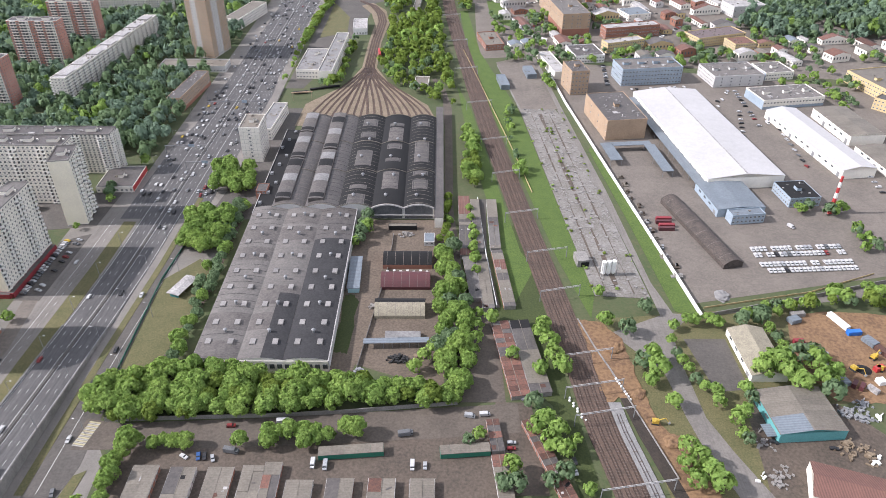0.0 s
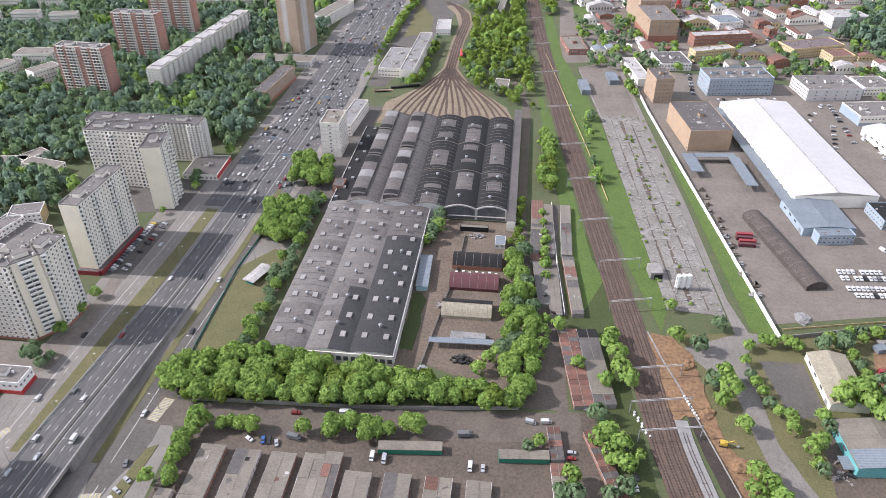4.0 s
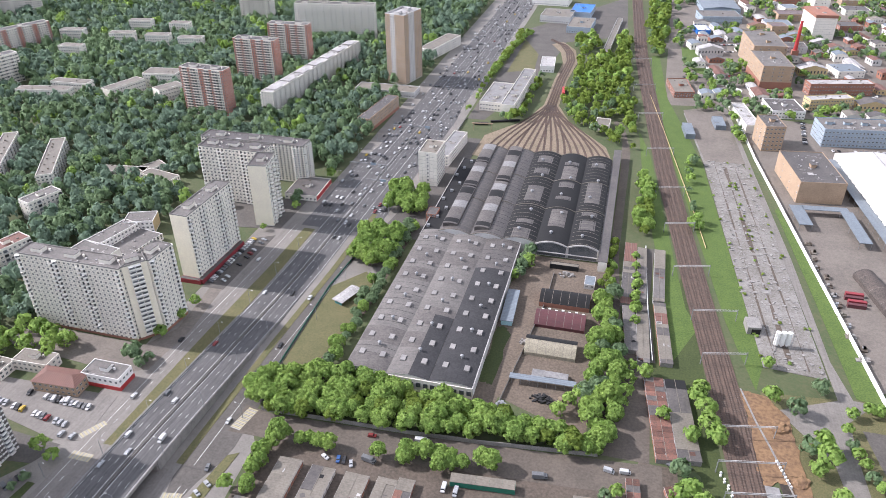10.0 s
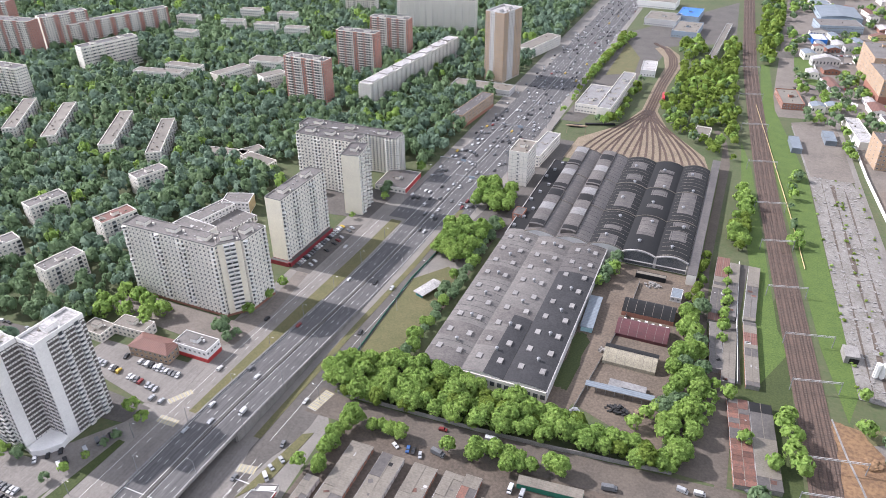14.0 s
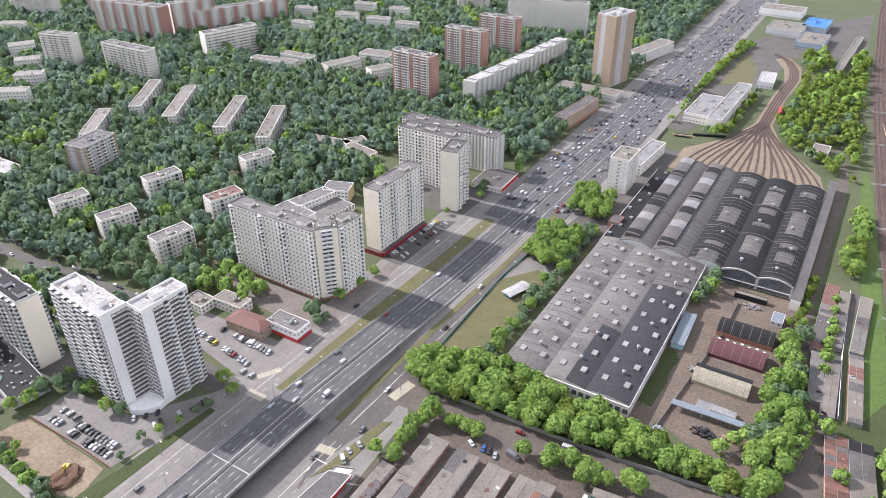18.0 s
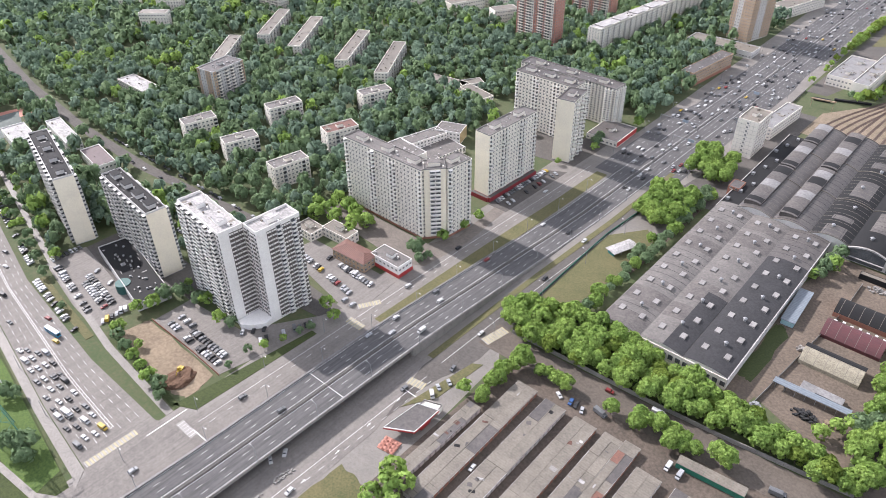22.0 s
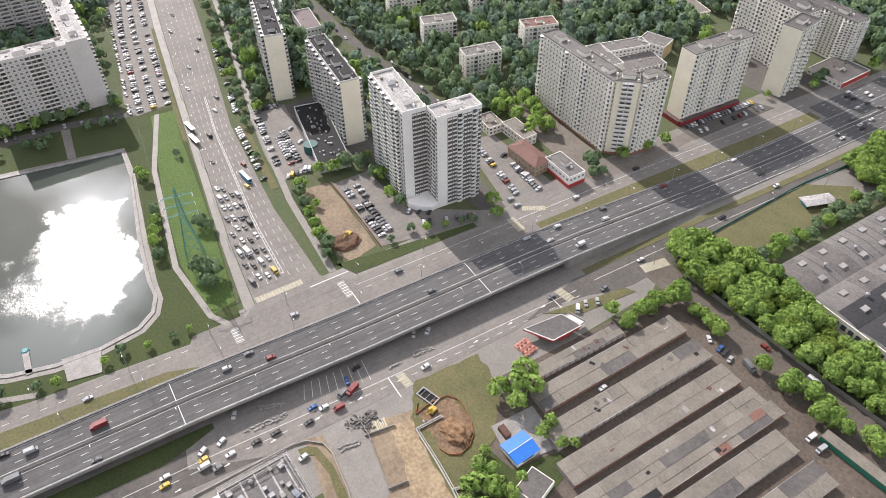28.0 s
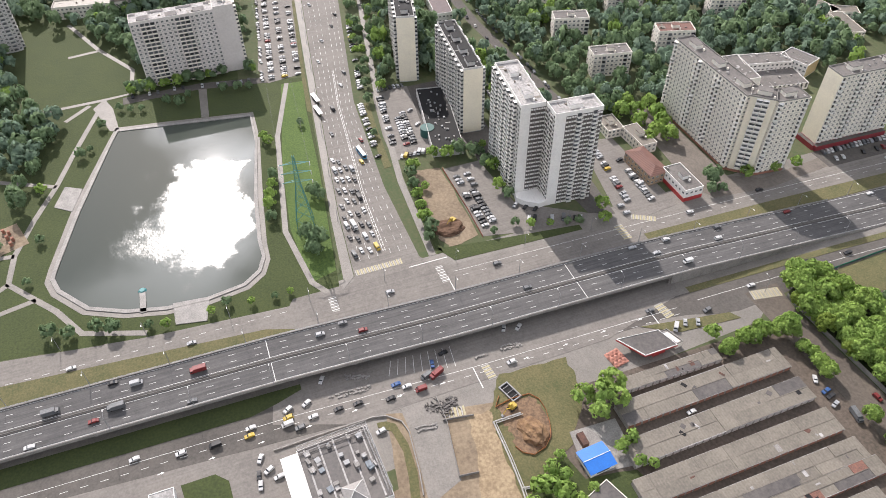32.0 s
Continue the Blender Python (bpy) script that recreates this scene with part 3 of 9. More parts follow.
quadstrip("flyover_grass_east", along(-420, 4, 12, lambda y: MED(y) + 13, flat(0.2)), along(-420, 4, 12, lambda y: MED(y) + min(23, 16 + max(0, -y) * .5), flat(0.2)), GRASS, "shaded grass below the flyover", "grass")
patch("depot_lawn", [(-174, 268), (-177, 367), (-160, 390), (-150, 380), (-150, 320), (-158, 275)], 0.14, GRASS_DRY, "dry lawn beside the depot", "grass")
patch("island_grass", [(-178, 168), (-170, 215), (-165, 218), (-168, 185)], 0.25, GRASS_DRY, "small dry grass island with kerbs", "grass")
patch("mound_grass", ragged([(-177, 92), (-174, 125), (-153, 124), (-133, 106), (-122, 86), (-100, 60), (-128, 62), (-160, 80)], 11), 0.22, GRASS_DRY, "patch of dry grass beside the excavation", "grass")
patch("building_site", ragged([(-175, 36), (-163, 86), (-121, 74), (-100, 40), (-90, -40), (-128, -40), (-140, 30)], 13), 0.15, SAND, "pale sandy building site", "yard")
patch("parking_terminal", [(-176, 20), (-180, -33), (-186, -123), (-215, -420), (-60, -420), (-90, -40), (-128, 30)], 0.10, AVENUE, "dusty asphalt forecourt of the terminal", "yard")
patch("blue_roof_pad", [(-138, 108), (-137, 130), (-114, 128), (-117, 105)], 0.28, CONCRETE, "pale concrete pad", "yard")

# park and pond
POND = [(-447, -65), (-442, -34), (-433, 20), (-402, 18), (-343, 7), (-308, 3), (-295, 3), (-285, -1), (-278, -10), (-275, -29), (-276, -49), (-281, -68), (-290, -86), (-308, -100), (-318, -103), (-327, -101), (-369, -90), (-436, -69)]


def grow(poly, d):
    cx, cy = sum(p[0] for p in poly) / len(poly), sum(p[1] for p in poly) / len(poly)
    return [(cx + (x - cx) * (1 + d / math.hypot(x - cx, y - cy)), cy + (y - cy) * (1 + d / math.hypot(x - cx, y - cy))) for x, y in poly]


def ring(outer, inner, z0, z1):
    n = len(outer)
    a = Acc()
    a.add([(x, y, z1) for x, y in outer] + [(x, y, z1) for x, y in inner] + [(x, y, z0) for x, y in outer] + [(x, y, z0) for x, y in inner],
          [(i, (i + 1) % n, n + (i + 1) % n, n + i) for i in range(n)] + [(2 * n + i, 2 * n + (i + 1) % n, (i + 1) % n, i) for i in range(n)] + [(n + i, n + (i + 1) % n, 3 * n + (i + 1) % n, 3 * n + i) for i in range(n)])
    return a


patch("park_lawn", [(-271, -420), (-269.5, -126), (-259.5, -63), (-253, 20), (-254, 36), (-314, 45), (-421, 60), (-470, 66), (-480, 20), (-700, 40), (-760, -420)], 0.06, GRASS, "mown green park lawn", "grass")
solo("pond", Acc().prism(POND, 0.05, 0.14), water, "grey-green pond water mirroring bright clouds", "pond", "", "structure")
solo("pond_kerb", ring(grow(POND, 2.4), POND, 0.0, 0.6), CONCRETE, "pale concrete bank round the pond", "kerb", "", "structure")
solo("pond_footpath", ring(grow(POND, 5.5), grow(POND, 2.5), 0.0, 0.2), PAVING, "pale gravel footpath round the pond", "path", "", "structure")
patch("sunlit_meadow", [(-609, -97), (-590, -84), (-568, -76), (-527, -54), (-495, -56), (-492, -109), (-500, -135), (-561, -150)], 0.10, GRASS, "wide bright green meadow in the park", "grass")
patch("pylon_lawn", [(-466, 48), (-465, 64), (-430, 58), (-357, 50), (-270, 38), (-266, 24), (-310, 22), (-367, 29), (-403, 36)], 0.10, mat("short_green_grass", (0.082, 0.128, 0.026), (0.05, 0.088, 0.018), 0.95, 0.06, 0.9, 0.6, fine_amt=0.9), "green strip of lawn below the power line", "grass")


def lane(name, pts, w, z, material, label, category="path"):
    """A path of even width along a line."""
    L, R = [], []
    for i, p in enumerate(pts):
        a, b = pts[max(0, i - 1)], pts[min(len(pts) - 1, i + 1)]
        d = Vector((b[0] - a[0], b[1] - a[1])).normalized()
        L.append((p[0] - d.y * w / 2, p[1] + d.x * w / 2))
        R.append((p[0] + d.y * w / 2, p[1] - d.x * w / 2))
    return patch(name, L + R[::-1], z, material, label, category)


for pts in ([(-466, 52), (-403, 33), (-350, 25), (-310, 19), (-266, 24), (-256, 30)], [(-490, -125), (-490, -109), (-491, -75), (-493, -54), (-527, -51), (-568, -74), (-620, -96)], [(-566, -74), (-563, -96)], [(-472, -98), (-487, -82)],
            [(-479, -76), (-454, -85), (-431, -93), (-400, -103), (-371, -115), (-344, -124), (-322, -126), (-305, -112), (-293, -102), (-273, -90), (-262, -60)], [(-400, -103), (-430, -160), (-420, -260)], [(-344, -124), (-352, -180)], [(-322, -126), (-305, -150), (-285, -190)], [(-305, -112), (-300, -135), (-312, -160)]):
    lane("park_path", pts, 3.2, 0.17, PAVING, "pale gravel path through the park")
patch("slab_street", [(-489, -60), (-489, -6), (-480, 40), (-472, 40), (-481, -8), (-480, -60)], 0.15, ASPHALT_OLD, "asphalt street before the slab beside the park", "road")
patch("pond_approach", [(-481, -8.5), (-479.5, -3), (-443, -6), (-444, -11)], 0.19, PAVING, "paved walk from the street down to the pond", "pavement")
patch("path_junction", [(-492, -72), (-482, -80), (-450, -70), (-447, -64), (-478, -67)], 0.2, PAVING, "paved fork of the park paths", "pavement")
patch("pond_terrace", [(-277, -46), (-275, -28), (-259, -31), (-262, -46)], 0.5, CONCRETE, "pale concrete terrace at the water", "terrace")
patch("pond_pier", [(-292, -61.5), (-292, -58.5), (-276, -59), (-276, -62)], 0.6, CONCRETE, "small concrete pier in the pond", "pier")
patch("pond_stairs", [(-398, -98), (-380, -104), (-372, -94), (-392, -88)], 0.4, CONCRETE, "broad concrete steps down to the pond", "steps")

# car parks and lots west of the highway
patch("car_park_avenue", [(-720, 78), (-700, 104), (-652, 95), (-555, 79), (-475, 66), (-471, 40), (-492, 36), (-587, 53), (-671, 66)], 0.16, AVENUE, "brownish car park along the avenue", "car park")
patch("car_park_market", [(-432, 106), (-431, 132), (-350, 122), (-350, 96), (-380, 98)], 0.13, AVENUE, "asphalt car park of the supermarket", "car park")
patch("car_park_tower", [(-331, 122), (-331, 146), (-286, 150), (-262, 186), (-256, 180), (-262, 140), (-266, 121)], 0.13, AVENUE, "asphalt car park at the foot of the white tower", "car park")
patch("excavation_site", ragged([(-337, 104), (-333, 121), (-268, 120), (-264, 101), (-275, 98)], 15), 0.16, SAND, "bare sandy lot with an excavation", "yard")
patch("avenue_verge", [(-425, 58), (-470, 64), (-596, 83.5), (-596, 86), (-470, 66.8), (-421, 60.6)], .24, GRASS_DRY, "narrow dry verge between avenue and car park", "grass")
patch("market_verge", [(-345, 88.5), (-390, 91.5), (-420, 94), (-420, 100), (-390, 97), (-345, 93)], .24, GRASS_DRY, "narrow grass verge along the market car park", "grass")
patch("corner_verge", [(-262, 96), (-300, 99), (-336, 102), (-336, 97), (-262, 93)], 0.2, GRASS, "green verge with bushes", "grass")
patch("road_verge", [(-266, 94), (-262, 120), (-255, 176), (-251, 176), (-254, 100)], 0.2, GRASS, "green verge with bushes beside the service road", "grass")
patch("restaurant_lot", [(-325, 214), (-322, 236), (-250, 238), (-247, 205), (-262, 202)], 0.13, AVENUE, "asphalt car park beside the low shops", "car park")
patch("courtyard_tower", [(-262, 186), (-256, 200), (-345, 206), (-350, 146), (-331, 146), (-340, 176)], 0.12, ASPHALT_OLD, "asphalt drive round the white tower", "drive")
patch("shop_parking", [(-262, 345), (-246, 345), (-244, 420), (-262, 410)], 0.13, ASPHALT_OLD, "row of parking beside the service road", "car park")
patch("courtyard", [(-330, 430), (-275, 425), (-245, 430), (-243, 500), (-270, 470), (-330, 460)], 0.12, ASPHALT_OLD, "sunny courtyard drive between the tower blocks", "drive")
patch("tower_drive", [(-350, 262), (-262, 255), (-247, 262), (-243, 300), (-247, 345), (-256, 345), (-252, 300), (-262, 281), (-340, 282)], 0.10, DUSTY, "dusty asphalt drive before the long tower block", "drive")
patch("twin_slab_drive", [(-430, 122), (-350, 122), (-346, 165), (-430, 170)], 0.11, ASPHALT_OLD, "asphalt drive with parked cars between tower slabs", "drive")
patch("sports_court", [(-682, 162), (-678, 194), (-634, 180), (-634, 158)], 0.1, mat("dark_court_surface", (0.13, 0.15, 0.135), (0.10, 0.115, 0.105), 0.9), "dark grey-green sports court with a red running track", "court")
patch("running_track", ([(-692, 154), (-682, 204), (-664, 200), (-664, 189), (-678, 194), (-682, 162), (-634, 158), (-636, 150)]), 0.14, RED_WALL, "red running track round the court", "track")

# north end
patch("north_yards", [(-158, 690), (-150, 1060), (-20, 1300), (-10, 1050), (-90, 1000), (-100, 860), (-140, 690)], 0.05, ASPHALT_OLD, "pale yards behind the depot", "yard")
patch("north_lawn", [(-146, 850), (-115, 870), (-119, 934), (-146, 1000)], 0.12, GRASS_DRY, "dry lawn behind the depot office", "grass")
patch("industry_ground", [(40, 780), (108, 790), (420, 720), (1100, 620), (1500, 1600), (60, 1700)], 0.04, DUSTY, "dusty ground of the industrial quarter", "yard")
patch("east_quarter_ground", [(300, 376), (430, 380), (520, 480), (420, 700), (900, 640), (1000, 300), (420, 220), (300, 200)], 0.04, DUSTY, "dusty ground of the industrial quarter", "yard")
patch("far_road_east", [(26, 1000), (120, 1010), (150, 1600), (130, 1600), (100, 1030), (30, 1030)], 0.1, ASPHALT_OLD, "asphalt lane beside the railway", "road")

# ---------- the flyover ----------
DULL_STEEL = mat("dull_weathered_steel", (0.17, 0.165, 0.158), (0.11, 0.107, 0.104), 0.8, 0.3, 2.0, 0.0)
fly = thing("flyover", (0, 0, 0), 0, "long concrete flyover with steel railings and piers", "bridge", "", "structure")
for sgn, nm in ((-1, "parapet"), (1, "parapet")):
    pts = along(-420, 320, 10, lambda y: MED(y) + sgn * 13.4, DECK)
    a = Acc()
    for (x0, y0, z0), (x1, y1, z1) in zip(pts, pts[1:]):
        q = [(x0 - .3, y0, z0 - 1.3), (x0 + .3, y0, z0 - 1.3), (x1 + .3, y1, z1 - 1.3), (x1 - .3, y1, z1 - 1.3), (x0 - .3, y0, z0 + .55), (x0 + .3, y0, z0 + .55), (x1 + .3, y1, z1 + .55), (x1 - .3, y1, z1 + .55)]
        a.add(q, [tuple(f) for f in BOX_F])
    part(nm, a, CONCRETE, fly, "pale concrete edge beam")
    a = Acc()
    for x, y, z in along(-420, 320, 2.5, lambda y: MED(y) + sgn * 13.4, DECK):
        a.box(x, y, z + .5, .12, .12, .75)
    part("railing_posts", a, METAL, fly, "grey steel railing posts", "stuff")
    a = Acc()
    for h in (.85, 1.2):
        for (x0, y0, z0), (x1, y1, z1) in zip(pts, pts[1:]):
            a.bar((x0, y0, z0 + h), (x1, y1, z1 + h), .14)
    part("rail", a, METAL, fly, "grey steel hand rail")
a = Acc()
for (x0, y0, z0), (x1, y1, z1) in zip(*(lambda p: (p, p[1:]))(along(-420, 1400, 12, MED, DECK))):
    a.bar((x0 - .5, y0, z0 + .6), (x1 - .5, y1, z1 + .6), .35)
    a.bar((x0 + .5, y0, z0 + .6), (x1 + .5, y1, z1 + .6), .35)
part("crash_barrier", a, DULL_STEEL, fly, "double steel crash barrier in the median")
a = Acc()
for (x0, y0, z0), (x1, y1, z1) in zip(*(lambda p: (p, p[1:]))(along(-420, 420, 12, MED, DECK))):
    a.add([(x0 - .9, y0, z0 + .05), (x0 + .9, y0, z0 + .05), (x1 + .9, y1, z1 + .05), (x1 - .9, y1, z1 + .05)], [(0, 1, 2, 3)])
part("median_strip", a, ASPHALT_OLD, fly, "concrete median strip")
for side in (-1, 1):
    a = Acc()
    for (x0, y0, z0), (x1, y1, z1) in zip(*(lambda p: (p, p[1:]))(along(198, 335, 10, lambda y: MED(y) + side * 13.5, DECK))):
        a.add([(x0 - .4, y0, 0), (x0 + .4, y0, 0), (x1 + .4, y1, 0), (x1 - .4, y1, 0), (x0 - .4, y0, z0 - .2), (x0 + .4, y0, z0 - .2), (x1 + .4, y1, z1 - .2), (x1 - .4, y1, z1 - .2)], [tuple(f) for f in BOX_F])
    part("retaining_wall", a, CONCRETE, fly, "grey concrete retaining wall of the ramp")
part("abutment", Acc().box(MED(198), 198, 0, 26.6, 1.6, 5.6), CONCRETE, fly, "concrete abutment")
for y in range(-375, 190, 29):
    for dx in (-9.5, -3.4, 3.4, 9.5):
        part("pier", Acc().cyl((MED(y) + dx, y, 0), (MED(y) + dx, y, DECK(y) - 2.0), .75, .75, 12), CONCRETE, fly)
    part("pier_cap", Acc().box(MED(y), y, DECK(y) - 2.1, 25.5, 1.7, 1.2), CONCRETE, fly)
for y in (-6, 150):
    part("expansion_joint", Acc().box(MED(y) - 6.9, y, DECK(y), 11.5, .3, .025).box(MED(y) + 6.9, y, DECK(y), 11.5, .3, .025), PAINT, fly, "pale worn expansion joint")

# ---------- road markings ----------
def dashes(name, off, y0, y1, z_of, on=3.2, period=12.0, w=0.17, material=PAINT, label="white broken lane line", base=MED):
    a = Acc()
    y = y0
    while y < y1:
        x0, x1 = base(y) + off, base(y + on) + off
        z0, z1 = z_of(y) + .02, z_of(y + on) + .02
        a.add([(x0 - w / 2, y, z0), (x0 + w / 2, y, z0), (x1 + w / 2, y + on, z1), (x1 - w / 2, y + on, z1)], [(0, 1, 2, 3)])
        y += period
    return solo(name, a, material, label, "road marking", "", "stuff")


for off in (-9.3, -5.3, 5.3, 9.3):
    dashes("lane_marking", off, -420, 1300, DECK)
for off in (-12.6, -1.6, 1.6, 12.6):
    dashes("edge_line", off, -420, 1500, DECK, 11.9, 12.0, .2, PAINT, "white solid edge line")
for off in (-26, -22, -18, 17.5, 21, 24.5, 27.5):
    dashes("lane_marking", off, 450, 1300, flat(.11), 3.2, 10.0)
for off in (-29,):
    dashes("lane_marking", off, 20, 440, flat(.09), 3.2, 10.0)
dashes("lane_marking", -33, 20, 440, flat(.09), 11.9, 12.0, .18, PAINT, "white solid edge line")
dashes("lane_marking", 28, 205, 440, flat(.09), 11.9, 12, .2, PAINT, "white lane line")
dashes("lane_marking", 33, -300, 190, flat(.12), 3.2, 8, .2)
dashes("lane_marking", 29, -300, 190, flat(.12), 11.9, 12, .2, PAINT, "white solid lane line")
dashes("lane_marking", -33, -300, 10, flat(.09), 3.2, 8, .2)


def ave_point(x, k):
    fl = lerp_curve([(-p[0], p[1]) for p in AVE_L])
    fr = lerp_curve([(-p[0], p[1]) for p in AVE_R])
    return fl(-x) * (1 - k) + fr(-x) * k


for k in (.14, .28, .42, .62, .76, .88):
    a = Acc()
    x = -272.0
    while x > -1000:
        y0, y1 = ave_point(x, k), ave_point(x - 4, k)
        a.add([(x, y0 - .08, .125), (x, y0 + .08, .125), (x - 4, y1 + .08, .125), (x - 4, y1 - .08, .125)], [(0, 1, 2, 3)])
        x -= 9
    solo("lane_marking", a, PAINT, "white broken lane line", "road marking", "", "stuff")
a = Acc()
x = -275.0
while x > -470:
    for k in (.52, .56):
        y0, y1 = ave_point(x, k), ave_point(x - 4, k)
        a.add([(x, y0 - .1, .125), (x, y0 + .1, .125), (x - 3.9, y1 + .1, .125), (x - 3.9, y1 - .1, .125)], [(0, 1, 2, 3)])
    y0 = ave_point(x, .52)
    a.add([(x, y0, .125), (x - .4, y0, .125), (x - 1.6, y0 + 1.5, .125), (x - 1.2, y0 + 1.5, .125)], [(0, 1, 2, 3)])
    x -= 4
solo("hatched_median", a, PAINT, "white hatched median on the avenue", "road marking", "", "stuff")


WORN_PAINT = mat("worn_white_paint", (0.42, 0.41, 0.38), (0.24, 0.23, 0.21), 0.8, 0.4, 3.0, 0.0)


def crossing(x, y, rz, length, width, material=PAINT_Y, z=.14, label="worn yellow and white pedestrian crossing"):
    cr = thing("pedestrian_crossing", (x, y, z), rz, label, "crossing", "pedestrian crossings", "structure")
    n = int(length / 1.0)
    for i in range(n):
        part("stripe", Acc().box((i + .5) * 1.0 - length / 2, 0, 0, .5 if material is PAINT else .96 if i % 2 else .6, width, .02 if i % 2 else .024), material if i % 2 else WORN_PAINT, cr)
    return cr


crossing(-174, 240, 80, 16, 6)
crossing(-264, 60, 90, 26, 4)
crossing(-247, 31, 0, 11, 4, PAINT)
crossing(-247, 90, 0, 13, 4, PAINT)
crossing(-241, 196, 0, 12, 5)
crossing(-183, 185, 10, 10, 5)
crossing(-180, 88, 5, 9, 4)
crossing(-166, 62, 80, 16, 5)
crossing(-247, 213, 60, 14, 4)

a = Acc()
for k in range(9):
    f = k / 8
    a.add([(-202.5 + 1.5 * f, 47 + 29 * f, .135), (-202.3 + 1.5 * f, 47.15 + 29 * f, .135), (-194.3 + 6 * f, 43.8 + 31 * f, .135), (-194.5 + 6 * f, 43.65 + 31 * f, .135)], [(3, 2, 1, 0)])
for x, y, rz_ in ((-178.6, 82, 0), (-178.6, 178, 0), (-238, 92, 0), (-258, 86, 1.57)):
    a.box(x, y, .1, 12 if rz_ == 0 else 22, .45, .035, rz_)
for k in range(12):
    x, y = -176.8 + .6 * math.sin(k), -60 + k * 21
    a.add([(x - 5, y, .135), (x - 4.8, y - 1.6, .135), (x - 4.4, y - 1.6, .135), (x - 4.6, y, .135), (x - 4.2, y, .135), (x - 4.8, y + 1.2, .135), (x - 5.4, y, .135)], [(0, 1, 2, 3), (4, 5, 6)])
solo("junction_markings", a, PAINT, "white bay lines, stop lines and arrows at the junction", "road marking", "", "stuff")

# ---------- railway ----------
RAILC = lerp_curve([(100, 100), (211, 86), (244, 80), (302, 75), (354, 69), (448, 58), (606, 40.5), (700, 32), (788, 24.5), (850, 19), (963, 10.5), (1300, -6), (2400, -40)])
quadstrip("track_bed", along(100, 2400, 20, lambda y: RAILC(y) - 7.4, flat(.35)), along(100, 2400, 20, lambda y: RAILC(y) + 9.2 + (6 if y < 260 else 0), flat(.35)), BALLAST, "brown ballast bed of the railway", "track bed", 0.4)
quadstrip("new_track_bed", along(100, 262, 12, lambda y: RAILC(y) + 8.5, flat(.5)), along(100, 262, 12, lambda y: RAILC(y) + 15, flat(.5)), BALLAST_NEW, "fresh grey ballast of a new track", "track bed", 0.4)


TRACKS = []


def track(line, z, group, step=0.0):
    """Two rails and their sleepers along a line of points."""
    tr = thing("railway_track", (0, 0, 0), 0, "railway track with rusty rails on sleepers", "track", group, "structure")
    pts = [Vector((x, y, z)) for x, y in line]
    for side in (-.76, .76):
        a = Acc()
        off = []
        for i, p in enumerate(pts):
            d = (pts[min(i + 1, len(pts) - 1)] - pts[max(i - 1, 0)]).normalized()
            off.append(p + Vector((d.y, -d.x, 0)) * side)
        for p, q in zip(off, off[1:]):
            d = (q - p).normalized()
            s = Vector((d.y, -d.x, 0)) * .09
            a.add([tuple(p - s), tuple(p + s), tuple(q + s), tuple(q - s), tuple(p - s + Vector((0, 0, .18))), tuple(p + s + Vector((0, 0, .18))), tuple(q + s + Vector((0, 0, .18))), tuple(q - s + Vector((0, 0, .18)))], [tuple(f) for f in BOX_F])
        part("rail", a, RAIL, tr)
    if not step:
        a = Acc()
        for p, q in zip(pts, pts[1:]):
            d = (q - p).normalized()
            w = Vector((d.y, -d.x, 0)) * 1.15
            a.add([tuple(c + Vector((0, 0, -.045 + .004 * len(TRACKS)))) for c in (p - w, p + w, q + w, q - w)], [(0, 1, 2, 3)])
        part("ballast", a, BALLAST, tr, "dark trodden ballast")
        TRACKS.append(tr)
    else:
        a = Acc()
        for p, q in zip(pts, pts[1:]):
            d = q - p
            n = int(d.length / step)
            for i in range(n):
                c = p + d * (i / n)
                a.box(c.x, c.y, c.z - .12, 2.6, .3, .14, math.atan2(d.y, d.x) - math.pi / 2)
        part("sleepers", a, SLEEPER, tr, "weathered brown sleepers", "stuff")
    return tr


for off in (-5.0, -0.9, 3.1, 7.0):
    ys = list(range(120, 700, 20)) + list(range(700, 1700, 60))
    track([(RAILC(y) + off, y) for y in ys], .42, "main line tracks", 1.6 if off > -9 else 0)
track([(RAILC(y) + 11.5, y) for y in range(110, 262, 12)], .56, "main line tracks", 5.9)
quadstrip("throat_bed", [(-133, 600, .3), (-131, 650, .3), (-98, 699, .3), (-86, 750, .3), (-86, 833, .3), (-84, 905, .3), (-92, 950, .3), (-108, 985, .3)], [(-2, 600, .3), (-13, 648, .3), (-53, 703, .3), (-70, 750, .3), (-71, 833, .3), (-66, 910, .3), (-74, 965, .3), (-94, 1000, .3)], FANBED, "sandy fan of depot tracks", "track bed", .4)
for i in range(18):
    x0 = -124 + i * 6.9
    k = i % 4 - 1.5
    line = []
    for j in range(15):
        s = j / 14
        y = 601 + s * 190
        e = s * s * (3 - 2 * s)
        e2 = min(1, e * 1.15)
        line.append((x0 * (1 - e2) + (-78 + k * 2.8) * e2, y))
    track(line, .36, "depot tracks")
for k in (-1.5, -.5, .5, 1.5):
    track([(-78 + k * 2.8, 791), (-78 + k * 2.8, 840), (-76 + k * 2.8, 880), (-75 + k * 2.8, 915), (-80 + k * 2.8, 950), (-92 + k * 2.5, 985), (-112, 1008 + k * 2)], .36, "depot tracks")


PALE_STEEL = mat("pale_galvanised_steel", (0.46, 0.45, 0.43), (0.34, 0.335, 0.325), 0.7, 0.4, 3.0, 0.0)


